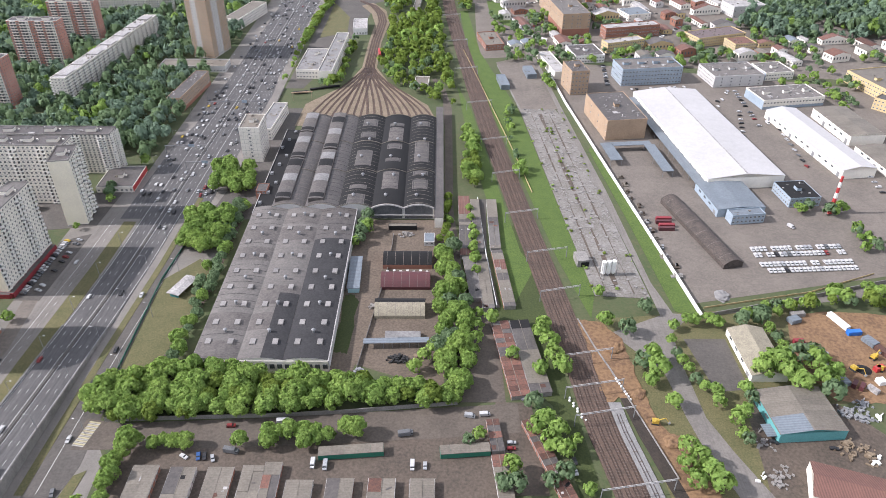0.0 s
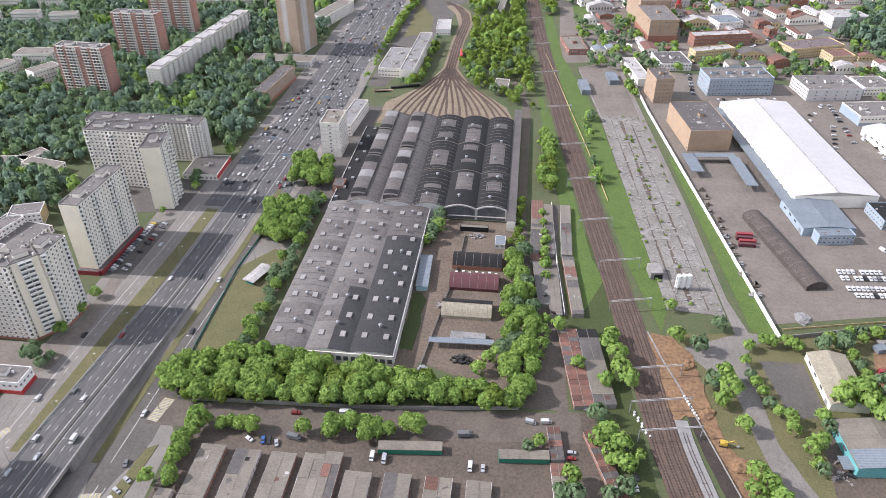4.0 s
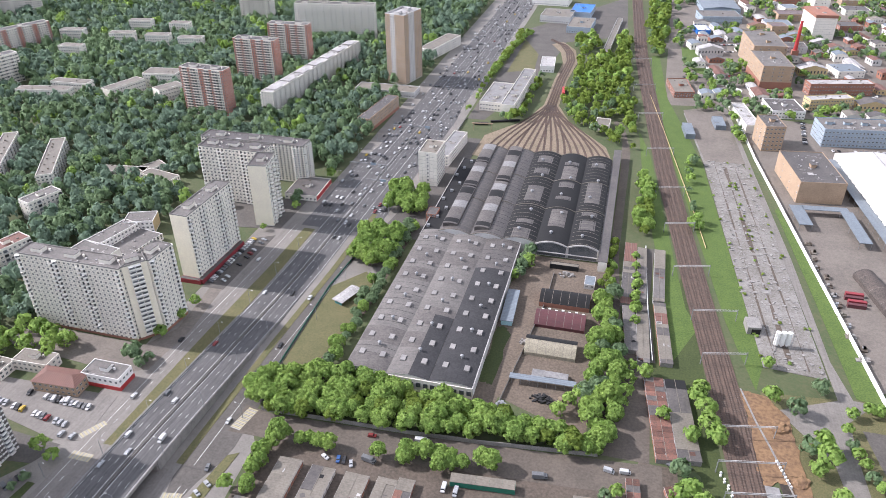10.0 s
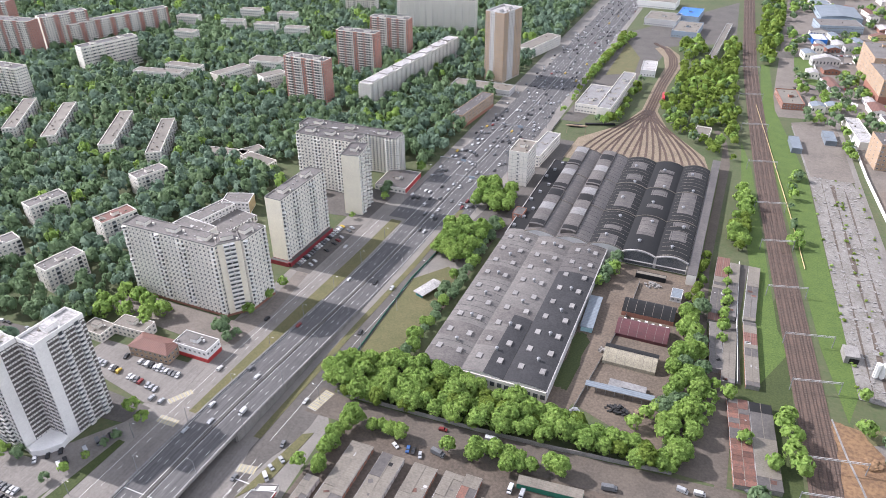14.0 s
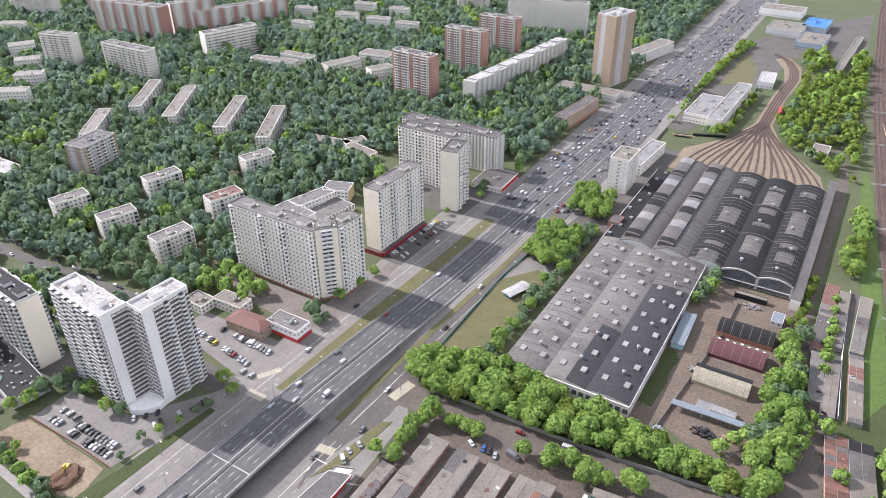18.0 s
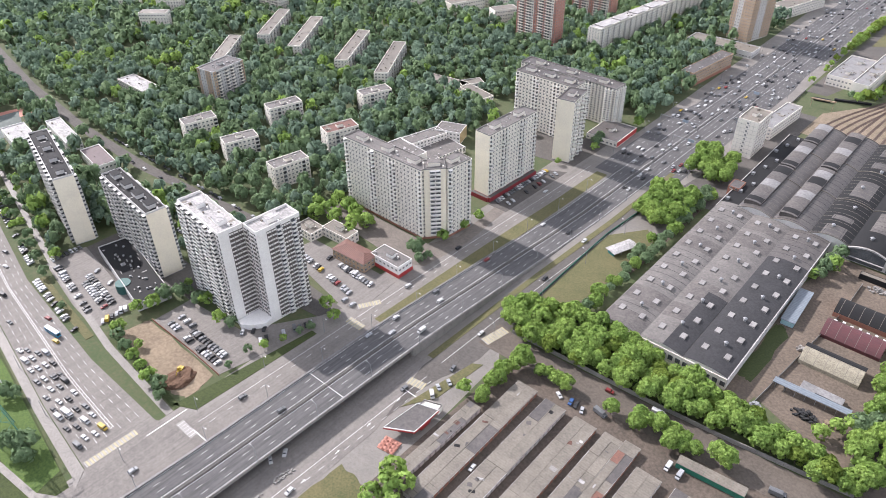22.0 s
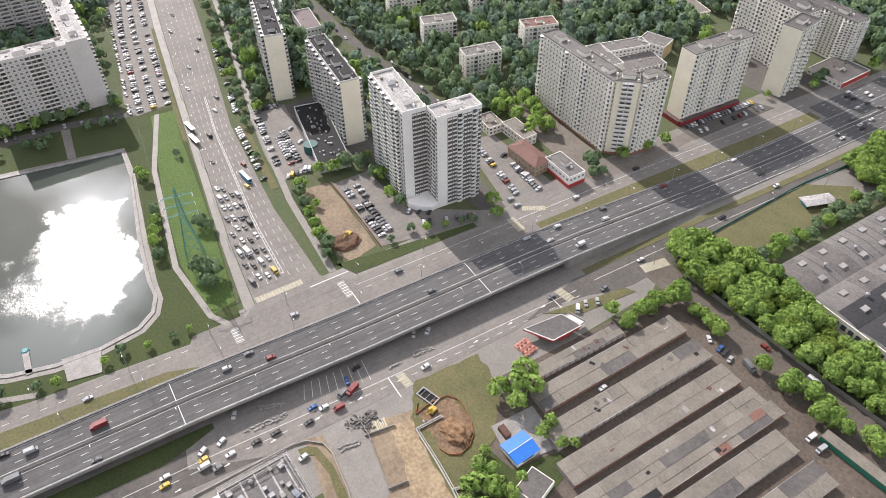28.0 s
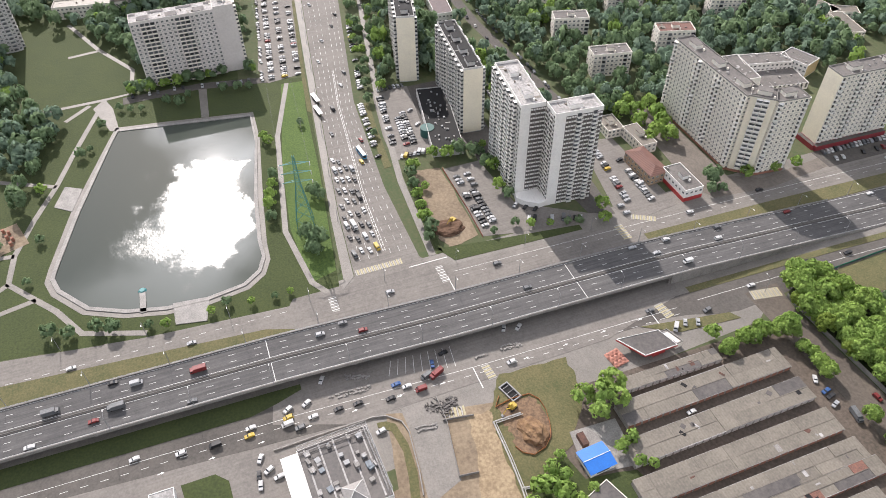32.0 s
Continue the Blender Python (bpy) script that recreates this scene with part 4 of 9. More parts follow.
def portal(x0, x1, y, h=8.5, skew=3.0):
    po = thing("catenary_portal", ((x0 + x1) / 2, y, 0), 0, "grey lattice catenary portal over the tracks", "portal", "catenary portals")
    w = (x1 - x0) / 2
    for s in (-1, 1):
        part("mast", Acc().cyl((s * w, s * skew, 0), (s * w, s * skew, h + .4), .28, .2, 8), METAL, po)
    for dz in (0, .9):
        part("chord", Acc().bar((-w, -skew, h - dz), (w, skew, h - dz), .34), PALE_STEEL, po)
    a = Acc()
    n = 14
    for i in range(n):
        f0, f1 = -1 + 2 * i / n, -1 + 2 * (i + 1) / n
        a.bar((w * f0, skew * f0, h if i % 2 else h - .9), (w * f1, skew * f1, h - .9 if i % 2 else h), .16)
    part("lattice", a, PALE_STEEL, po)
    for f in (-.6, -.2, .2, .6):
        part("hanger", Acc().bar((w * f, skew * f, h - .9), (w * f, skew * f, h - 2.2), .09), METAL, po)


for x0, x1, y in ((57, 84, 391), (61, 86, 349), (66, 95, 292), (65, 96, 268), (67, 98, 249), (72, 107, 205), (46, 70, 440), (40, 62, 500), (33, 56, 560), (24, 48, 640), (14, 38, 730), (6, 30, 820), (0, 24, 920)):
    portal(x0, x1, y)

# ---------- walls and fences ----------
def wall_line(name, pts, h, t, material, label, z=0.0, post=0.0, post_mat=None, category="fence"):
    w = thing(name, (pts[0][0], pts[0][1], z), 0, label, category, "", "structure")
    ox, oy = pts[0]
    for (x0, y0), (x1, y1) in zip(pts, pts[1:]):
        L = math.hypot(x1 - x0, y1 - y0)
        rz = math.atan2(y1 - y0, x1 - x0)
        n = max(1, int(L / 12))
        for i in range(n):
            f = (i + .5) / n
            part("panel", Acc().box(0, 0, 0, L / n - .06, t, h), material, w, "", "", (x0 + (x1 - x0) * f - ox, y0 + (y1 - y0) * f - oy, 0), rz)
        if post:
            a = Acc()
            for i in range(int(L / post) + 1):
                f = min(1, i * post / L)
                a.box(x0 + (x1 - x0) * f - ox, y0 + (y1 - y0) * f - oy, 0, .3, .3, h + .25)
            part("posts", a, post_mat or material, w, "", "stuff")
    return w


wall_line("white_works_wall", [(156, 331), (152, 368), (139, 482), (120, 653), (111, 771), (105, 800)], 3.2, .5, WHITE_PAINT, "long whitewashed concrete works wall")
wall_line("concrete_wall", [(156, 331), (232, 351), (300, 371)], 2.8, .4, CONCRETE, "grey concrete works wall")
wall_line("depot_wall", [(-168, 248.2), (-85, 251.6), (-50, 254), (9, 260.5)], 2.6, .4, CONCRETE, "pale concrete slab wall below the trees", 0, 3.0)
wall_line("garage_lane_wall", [(27.5, 470), (30, 400), (34, 340)], 2.4, .3, WHITE_PAINT, "whitewashed garage lane wall")
wall_line("yellow_green_fence", [(25, 807), (40, 703), (60, 560), (70, 480)], 1.3, .1, YELLOW_WALL, "yellowish rail fence along the siding")
wall_line("yellow_pipe_rail", [(160, 340), (232, 356), (282, 376)], 1.2, .15, YELLOW_WALL, "yellow gas pipe on low posts")
wall_line("site_fence", [(-331, 121.5), (-290, 121.8), (-265, 121)], 1.9, .12, BRICK_WALL, "reddish sheet fence round the sandy lot")
wall_line("lane_fence", [(-159, 640), (-159, 690)], 2.0, .2, CONCRETE, "concrete fence")
wall_line("park_fence", [(-46, 283), (-34, 384), (-33, 420)], 2.0, .15, CONCRETE, "grey slab fence of the yard")
wall_line("depot_lawn_fence", [(-175.5, 284), (-177, 330), (-178, 367), (-174, 420)], 1.3, .12, GREEN_SHEET, "low green fence beside the service road")
# ---------- buildings ----------
WINDOW_MESH = {}
JOINT = mat("panel_seam", (0.30, 0.285, 0.26), (0.22, 0.21, 0.19), 0.9, 0.3, 2.0, 0.0)


def window_mesh(w, h, frame_mat):
    key = (w, h, frame_mat.name)
    if key not in WINDOW_MESH:
        a = Acc()
        t = .13
        o = [(-w / 2, -.07, 0), (w / 2, -.07, 0), (w / 2, -.07, h), (-w / 2, -.07, h)]
        q = [(-w / 2 + t, -.07, t), (w / 2 - t, -.07, t), (w / 2 - t, -.07, h - t), (-w / 2 + t, -.07, h - t)]
        a.add(o + q, [(0, 1, 5, 4), (1, 2, 6, 5), (2, 3, 7, 6), (3, 0, 4, 7)], 1)
        a.add([(-t / 2, -.07, t), (t / 2, -.07, t), (t / 2, -.07, h - t), (-t / 2, -.07, h - t)], [(0, 1, 2, 3)], 1)
        a.add([(x, -.02, z) for x, y, z in q], [(0, 1, 2, 3)], 0)
        WINDOW_MESH[key] = a.mesh("window", [GLASS, frame_mat])
    return WINDOW_MESH[key]


BALCONY_MESH = {}


def balcony_mesh(w, front, kind):
    """kind: round (open, with a bowed front), bow (the same, glazed in), box (square front), glazed (closed with windows)."""
    key = (w, front.name, kind)
    if key not in BALCONY_MESH:
        a = Acc()
        d = 2.1 if kind in ("round", "bow") else 1.7
        if kind in ("round", "bow"):
            n = 6
            prof = [(-w / 2 + w * k / n, -d * (.35 + .65 * math.sin(math.pi * k / n))) for k in range(n + 1)]
        else:
            prof = [(-w / 2, -d), (w / 2, -d)]
        poly = [(-w / 2, 0)] + prof + [(w / 2, 0)]
        m = len(poly)
        top = 1.05
        a.add([(x, y, 0) for x, y in poly], [tuple(range(m))[::-1]], 0)
        a.add([(x, y, .14) for x, y in poly], [tuple(range(m))], 0)
        a.add([(x, y, z) for z in (0, top) for x, y in poly], [(i, i + 1, m + i + 1, m + i) for i in range(m - 1)], 0)
        a.add([(x * .94, y * .94, z) for z in (.14, top) for x, y in poly], [(i + 1, i, m + i, m + i + 1) for i in range(m - 1)], 0)
        if kind in ("glazed", "bow"):
            a.add([(x * .97, y * .97, z) for z in (top, 2.35) for x, y in poly], [(i, i + 1, m + i + 1, m + i) for i in range(m - 1)], 1)
            a.add([(x, y, 2.35) for x, y in poly], [tuple(range(m))], 0)
            for x, y in poly:
                a.box(x, y, top, .12, .12, 1.3, 0, 0)
        else:
            hw = w * (.26 if kind == "round" else .45)
            a.add([(-hw, -.02, .2), (hw, -.02, .2), (hw, -.02, 2.3), (-hw, -.02, 2.3)], [(0, 1, 2, 3)], 1)
        BALCONY_MESH[key] = a.mesh("balcony", [front, GLASS])
    return BALCONY_MESH[key]


def join_into(acc, me, m4):
    o = len(acc.v)
    acc.v.extend([tuple(m4 @ v.co) for v in me.vertices])
    for p in me.polygons:
        acc.f.append(tuple(i + o for i in p.vertices))
        acc.m.append(p.material_index)


def building(name, label, wings, floors, wall, roof=ROOF_TAR, category="apartment block", group="", pitch=3.3, win=(1.7, 1.5), frame_mat=FRAME, plinth=None, plinth_h=3.0,
             bal_mat=None, bal_kind="round", sep=0, pent=2, parapet=.9, stripes=None, base=0.6, end_mat=None, cap=None):
    """wings: (cx, cy, rz, width, depth, height, {face: pattern}); pattern letters: w window, b balcony, g glazed loggia, . plain, s stripe with window, e end cladding."""
    cx0, cy0 = wings[0][0], wings[0][1]
    root = thing(name, (cx0, cy0, 0), 0, label, category, group)
    left = int(sep * .55)
    wi_acc, ba_acc, jo_acc, ro_acc = Acc(), Acc(), Acc(), Acc()
    ro = random.Random(int(cx0 * 7 + cy0))
    wm = window_mesh(win[0], win[1], frame_mat)
    for wi_, (cx, cy, rz, w, d, h, faces) in enumerate(wings):
        a = math.radians(rz)
        FOOT.append((cx, cy, math.cos(a), math.sin(a), w / 2, d / 2))
        ox, oy = cx - cx0, cy - cy0
        body = part("wall", Acc().box(ox, oy, 0, w, d, h, a), wall, root)
        r = Acc().box(ox, oy, h, w - .5, d - .5, .06 + .03 * wi_, a)
        part("roof", r, roof, root)
        p = Acc()
        for sx, sy, lx, ly in ((0, -d / 2 + .15, w, .3), (0, d / 2 - .15, w, .3), (-w / 2 + .15, 0, .3, d - .6), (w / 2 - .15, 0, .3, d - .6)):
            x, y = rot2(sx, sy, a)
            p.box(ox + x, oy + y, h, lx, ly, parapet + .03 * wi_, a)
        part("parapet", p, cap or wall, root)
        if plinth:
            part("plinth", Acc().box(ox, oy, 0, w + .5, d + .5, plinth_h, a), plinth, root, "coloured ground floor band")
        L, long_x = (w, True) if w >= d else (d, False)
        n_pent = min(pent, max(1, int(L / 16))) if pent else 0
        for k in range(n_pent):
            f = (k + .5) / n_pent - .5
            x, y = rot2(f * L if long_x else 0, 0 if long_x else f * L, a)
            pl, pd = (7.6, 4.8) if floors > 12 else (5.2, 3.6)
            sx, sy = (pl, pd) if long_x else (pd, pl)
            pe = part("lift_house", Acc().box(ox + x, oy + y, h, sx, sy, 2.7, a), wall, root)
            part("lift_house_roof", Acc().box(ox + x, oy + y, h + 2.7, sx + .5, sy + .5, .22, a), roof, pe)
            part("roof_vent", Acc().box(ox + x + sx * .9, oy + y + 1.2, h, 1.1, .9, 1.5, a), wall, root)
        fh = (h - base) / floors
        if floors > 3:
            for f in range(1, floors):
                jo_acc.box(ox, oy, base + f * fh - .09 + .004 * wi_, w + .05, d + .05, .13, a)
        for k in range(int(w * d / (60 if sep else 150))):
            x, y = rot2(ro.uniform(-.44, .44) * w, ro.uniform(-.42, .42) * d, a)
            if k % 3:
                ro_acc.box(ox + x, oy + y, h + .05, ro.uniform(.5, 1.6), ro.uniform(.5, 1.6), ro.uniform(.3, 1.3), a)
            else:
                ro_acc.box(ox + x, oy + y, h + .05, ro.uniform(.25, 5), ro.uniform(.25, 5) if ro.random() < .3 else .3, .12, a)
        for face, pat in faces.items():
            ang = a + {"S": 0, "E": math.pi / 2, "N": math.pi, "W": -math.pi / 2}[face]
            fl = w if face in "SN" else d
            dist = d / 2 if face in "SN" else w / 2
            nx, ny = math.sin(ang), -math.cos(ang)
            tx, ty = math.cos(ang), math.sin(ang)
            n = max(1, int(round(fl / pitch)))
            for c in range(n):
                ch = pat[c % len(pat)]
                s = (c + .5) * fl / n - fl / 2
                bx, by = ox + nx * dist + tx * s, oy + ny * dist + ty * s
                if floors > 8 and c:
                    jo_acc.box(bx - tx * fl / n / 2, by - ty * fl / n / 2, base, .1, .06, h - base, ang)
                if ch == "." or (ch == "e" and not end_mat):
                    continue
                if ch == "d":                   # dark recessed loggia column
                    part("loggia_column", Acc().box(bx, by, base, fl / n * .94, .14, h - base - 1.2, ang), BROWN_FRAME, root, "dark glazed loggia column")
                if ch == "e" and c and pat[(c - 1) % len(pat)] == "e":
                    continue
                run = 1
                while ch == "e" and c + run < n and pat[(c + run) % len(pat)] == "e":
                    run += 1
                if ch in "se":
                    sx_ = (run - 1) * fl / n / 2
                    bx, by = bx + tx * sx_, by + ty * sx_
                    sm = (stripes or wall) if ch == "s" else end_mat
                    part("facade_strip", Acc().box(bx, by, base, run * fl / n + .02, .16, h - base + (parapet * .6 if ch == "s" else 0), ang), sm, root, "coloured facade strip")
                    if ch == "e":
                        continue
                for f in range(floors):
                    z = base + f * fh + .75
                    m4 = Matrix.Translation((bx + nx * (.08 if ch == "s" else 0), by + ny * (.08 if ch == "s" else 0), z)) @ Matrix.Rotation(ang, 4, "Z")
                    if ch in "ws":
                        if left > 0:
                            ob = new("window", wm)
                            ob.parent, ob.matrix_basis = root, m4
                            left -= 1
                        else:
                            join_into(wi_acc, wm, m4)
                    elif ch == "d":
                        for sx_ in (-.23, .23):
                            x_, y_ = bx + nx * .16 + tx * sx_ * fl / n, by + ny * .16 + ty * sx_ * fl / n
                            ba_acc.box(x_, y_, base + f * fh + .1, fl / n * .34, .2, 1.0, ang)
                    elif ch in "bg" and (f > 0 or not plinth):
                        bm_ = balcony_mesh(round(fl / n * .92, 2), bal_mat or wall, "glazed" if ch == "g" else "bow" if bal_kind == "round" and (f * 7 + c * 5 + f * c) % 4 == 0 else bal_kind)
                        m5 = Matrix.Translation((bx, by, base + f * fh)) @ Matrix.Rotation(ang, 4, "Z")
                        if left > 0 and f % 2 == 0:
                            ob = new("balcony", bm_)
                            ob.parent, ob.matrix_basis = root, m5
                            left -= 1
                        else:
                            join_into(ba_acc, bm_, m5)
    if jo_acc.v:
        part("panel_joint", jo_acc, JOINT, root, "dark seams between the storeys", "stuff")
    if ro_acc.v:
        part("roof_clutter", ro_acc, ROOF_PALE if roof in (ROOF_TAR, ROOF_DARK, ROOF_MID) and sep else ROOF_GREY, root, "small vents and pipes on the roof", "stuff")
    if wi_acc.v:
        part("window_grid", wi_acc, [GLASS, frame_mat], root, "rows of windows", "stuff")
    if ba_acc.v:
        part("balcony_grid", ba_acc, [bal_mat or wall, GLASS], root, "rows of balconies", "stuff")
    return root


# the white 22-storey tower in two joined slabs
TOWER_WHITE = mat("white_tower_wall", (0.82, 0.80, 0.765), (0.69, 0.67, 0.64), 0.8, 0.08, 1.5, 0.03)
building("tower_block", "white 22-storey tower block with dark loggias and white roof", [
    (-282.3, 179.9, -4.1, 12.6, 27.5, 61.5, {"E": "eeddbddbd", "S": "dwdw", "N": "wgw", "W": "wgw"}),
    (-313.4, 161.6, -5.9, 46.5, 14.1, 61.5, {"E": "eeddd", "S": "gbgwgbgwgbgwgww", "N": "wgb", "W": "wgw"})], 22, TOWER_WHITE, ROOF_PALE, pitch=3.1, win=(1.8, 1.6), frame_mat=BROWN_FRAME, bal_mat=TOWER_WHITE, bal_kind="box", sep=130, pent=3, parapet=1.6, end_mat=TOWER_WHITE)
part("entrance_pavilion", Acc().prism([(-8, -28), (-7, -13.9), (5, -13.7), (6, -19), (1, -26), (-4, -29)], 0, 3.6), TOWER_WHITE, bpy.data.objects["tower_block"], "low white glazed entrance pavilion")

PANEL = "wbwwbw"
building("long_tower_block", "beige 17-storey angled tower block with rows of rounded balconies", [
    (-303.2, 289.2, -0.7, 71.4, 12.4, 52, {"S": "bwwwwwwbbwwwwbbwwwwwwb", "E": "w.w", "W": "bwwb", "N": "wwbww"}),
    (-266.6, 293.6, 48, 14.0, 12, 52.35, {"S": "egge", "E": "w"}),
    (-261.6, 306.2, -6, 12.4, 20, 51.7, {"E": "bwwwwb", "S": ".", "N": "b.b", "W": "w"})], 17, WHITE_WALL, ROOF_MID, sep=130, pent=3, win=(1.45, 1.45), bal_mat=BALCONY_WHITE, plinth=BRICK_WALL, plinth_h=1.6, end_mat=CREAM, cap=CONCRETE)
building("slab_tower_block", "pale 16-storey slab with red ground floor shops", [
    (-270.8, 375.6, -2.2, 12.8, 52.5, 51, {"E": "bwwwbbwwwwbbwwwb", "S": "eee", "W": "wwb", "N": "w.w"})], 16, WHITE_WALL, ROOF_MID, sep=80, pent=2, win=(1.45, 1.45), bal_mat=BALCONY_WHITE, plinth=DARK_RED, plinth_h=3.6, base=2.0, end_mat=CREAM, cap=CONCRETE)
part("shop_annex", Acc().box(7.6, -1, 0, 4, 54, 3.4, -.038).box(-.6, -27.6, 0, 15, 3, 3.2), DARK_RED, bpy.data.objects["slab_tower_block"], "dark red single-storey shop front")
part("annex_roof", Acc().box(7.6, -1, 3.4, 3.8, 53.6, .15, -.038).box(-.6, -27.6, 3.2, 14.6, 2.8, .15), ROOF_TAR, bpy.data.objects["slab_tower_block"])
building("corner_tower_block", "cream 16-storey block of three joined slabs", [
    (-260.5, 443.5, 10, 14, 24, 50.5, {"E": "wbwwbwb", "S": "eee", "N": "w.w", "W": "w"}),
    (-298, 470, 0, 56, 16, 47, {"S": "bwwwwbbwwwwbbww", "W": "w.w", "E": "w", "N": "w"}),
    (-306, 516, 0, 96, 15, 33.5, {"S": "wwbbww", "E": "bwwb", "W": "w", "N": "w"})], 16, WHITE_WALL, ROOF_TAR, sep=120, pent=3, bal_mat=BALCONY_WHITE, end_mat=CREAM, cap=CONCRETE)
for nm, cx, cy, rz, L in (("a", -393, 157, -5.5, 64), ("b", -474, 144, -13.5, 78)):
    building("slab_block", "grey 16-storey slab with blank pale end wall and cluttered balconies", [
        (cx, cy, rz, L, 12.5, 46.5 if nm == "a" else 49, {"S": "gdgbgw", "N": "gwwg", "E": "eee", "W": "eee"})], 16, GREY_WALL, ROOF_DARK, sep=50, pent=4, bal_mat=FRAME, end_mat=CREAM, group="twin slabs", parapet=1.2)
building("nine_storey_slab", "long stepped 9-storey panel slab with pale balconies", [
    (-352, 748, -5.5, 14, 204, 26, {"E": "wbwwbw", "S": "www", "W": "wbw"})], 9, WHITE_WALL, ROOF_PALE, sep=60, pent=0, bal_mat=BALCONY_WHITE, bal_kind="box", parapet=.6)
for i in range(7):
    part("roof_step", Acc().box(2.6 * (i - 3), -88 + i * 29.3, 26, 12, 14, 1.3, math.radians(-5.5)), ROOF_PALE, bpy.data.objects["nine_storey_slab"])
for cx, cy, rz in ((-424, 638, -4), (-424, 750, 0), (-416, 822, 4)):
    building("red_tower", "17-storey tower striped in brick red and white", [(cx, cy, rz, 52, 14, 50, {"S": "sbbsbbws", "E": "sss", "W": "sss"})], 17, BEIGE_WALL, ROOF_TAR, sep=40, pent=2, bal_mat=WHITE_WALL, bal_kind="box", stripes=RED_WALL, group="red towers")
building("brick_tower", "tall tower of orange and grey brick with a light crown", [(-259, 797, -14, 25, 38, 78, {"S": "sswwss", "E": "ssswwwwsss", "W": "sws"})], 24, GREY_WALL, ROOF_PALE, sep=80, pent=2, stripes=ORANGE_WALL, bal_mat=BEIGE_WALL, parapet=1.8)
building("white_towers", "row of white 17-storey panel towers", [(-405, 944, 8, 112, 15, 48, {"S": "wbwwbwwb", "E": "www"})], 16, WHITE_WALL, ROOF_TAR, sep=0, pent=4, bal_mat=BALCONY_WHITE)
building("roadside_house", "low brown 4-storey brick house with a red shop front", [(-246, 665, -6, 13, 72, 14, {"E": "w", "S": "ww", "W": "w"})], 4, ORANGE_WALL, ROOF_TAR, sep=60, pent=0, plinth=BRICK_WALL, parapet=.4)
building("roadside_house", "low pale 4-storey brick house by the highway", [(-248, 918, -14, 20, 78, 13, {"E": "w", "S": "ww"})], 4, BEIGE_WALL, ROOF_GREY, sep=0, pent=0, parapet=.4)
building("podium", "long low podium with parked cars on the roof", [(-264, 745, 0, 70, 22, 6, {"S": "w", "E": "w"})], 1, GREY_WALL, ROOF_GREY, "podium", sep=0, pent=0)
building("block_of_flats", "orange and grey 9-storey block with balconies", [(-564, 335, -82, 36, 21, 30, {"N": "sbwwbwbwwbs", "E": "swws", "W": "w"})], 10, GREY_WALL, ROOF_TAR, sep=40, pent=1, stripes=ORANGE_WALL, bal_mat=WHITE_WALL, bal_kind="box")
for cx, cy, rz, w, d, h, roof in ((-454.5, 274.2, 72.8, 27, 13.2, 17, ROOF_MID), (-396.2, 275.2, 79, 28.5, 13.2, 17, ROOF_MID), (-478.3, 336.5, 74.7, 29.6, 13, 17, ROOF_MID), (-407.4, 336.9, 72.5, 27.5, 14, 17.5, ROOF_TILE), (-438, 405.8, 71.5, 28, 13.2, 17, ROOF_MID), (-508.3, 272.3, 76, 27, 13.2, 17, ROOF_MID), (-632, 287, 0, 45, 17, 9, ROOF_PALE)):
    building("five_storey_house", "pale 5-storey panel house among trees", [(cx, cy, rz, w, d, h, {"S": "wwbww" if w < 40 else "w", "E": "w.w", "W": "w.w", "N": "wwbww"})], 5 if h > 10 else 3, BEIGE_WALL, roof, "house", "five-storey houses", sep=24, pent=1 if h > 10 else 0, bal_mat=FRAME, bal_kind="box")
for cx, cy, rz, L in ((-633, 387, 129, 66), (-658, 467, 126, 84), (-608, 470, 124.6, 92), (-539, 474, 121, 86), (-486, 475, 121.6, 82)):
    building("row_house", "long grey-roofed 5-storey house half hidden by trees", [(cx, cy, rz, L, 13, 15, {"S": "wwb", "N": "wwb", "E": "ww", "W": "ww"})], 5, BEIGE_WALL, ROOF_GREY, "house", "long five-storey houses", sep=20, pent=0, bal_mat=FRAME, bal_kind="box")
for cx, cy, rz, w, d, h, fl, st in ((-849, 502, 15, 44, 15, 44, 15, None), (-752, 524, 1, 76, 15, 38, 12, None), (-718, 650, 72, 72, 15, 34, 9, None), (-892, 640, 8, 118, 18, 48, 17, RED_WALL), (-830, 690, 68, 60, 16, 48, 17, RED_WALL), (-800, 752, 67, 140, 15, 34, 12, RED_WALL),
                                   (-1000, 700, 10, 110, 18, 50, 17, RED_WALL), (-1120, 640, 15, 80, 16, 45, 15, None), (-960, 930, 40, 120, 16, 44, 14, None), (-720, 1080, 20, 120, 16, 45, 15, RED_WALL), (-1150, 850, 20, 120, 16, 45, 15, RED_WALL), (-560, 1010, 0, 50, 16, 45, 15, None), (-480, 1130, 10, 90, 16, 45, 15, None)):
    building("far_tower", "distant pale tower slab with rows of balconies" if not st else "distant red and white tower slab", [(cx, cy, rz, w, d, h, {"S": "sbwwbs" if st else "wbwwb", "E": "ss" if st else "w", "N": "wb"})], fl, BEIGE_WALL if st else WHITE_WALL, ROOF_TAR, "tower", "distant towers", stripes=st, pent=2, bal_mat=WHITE_WALL, bal_kind="box")
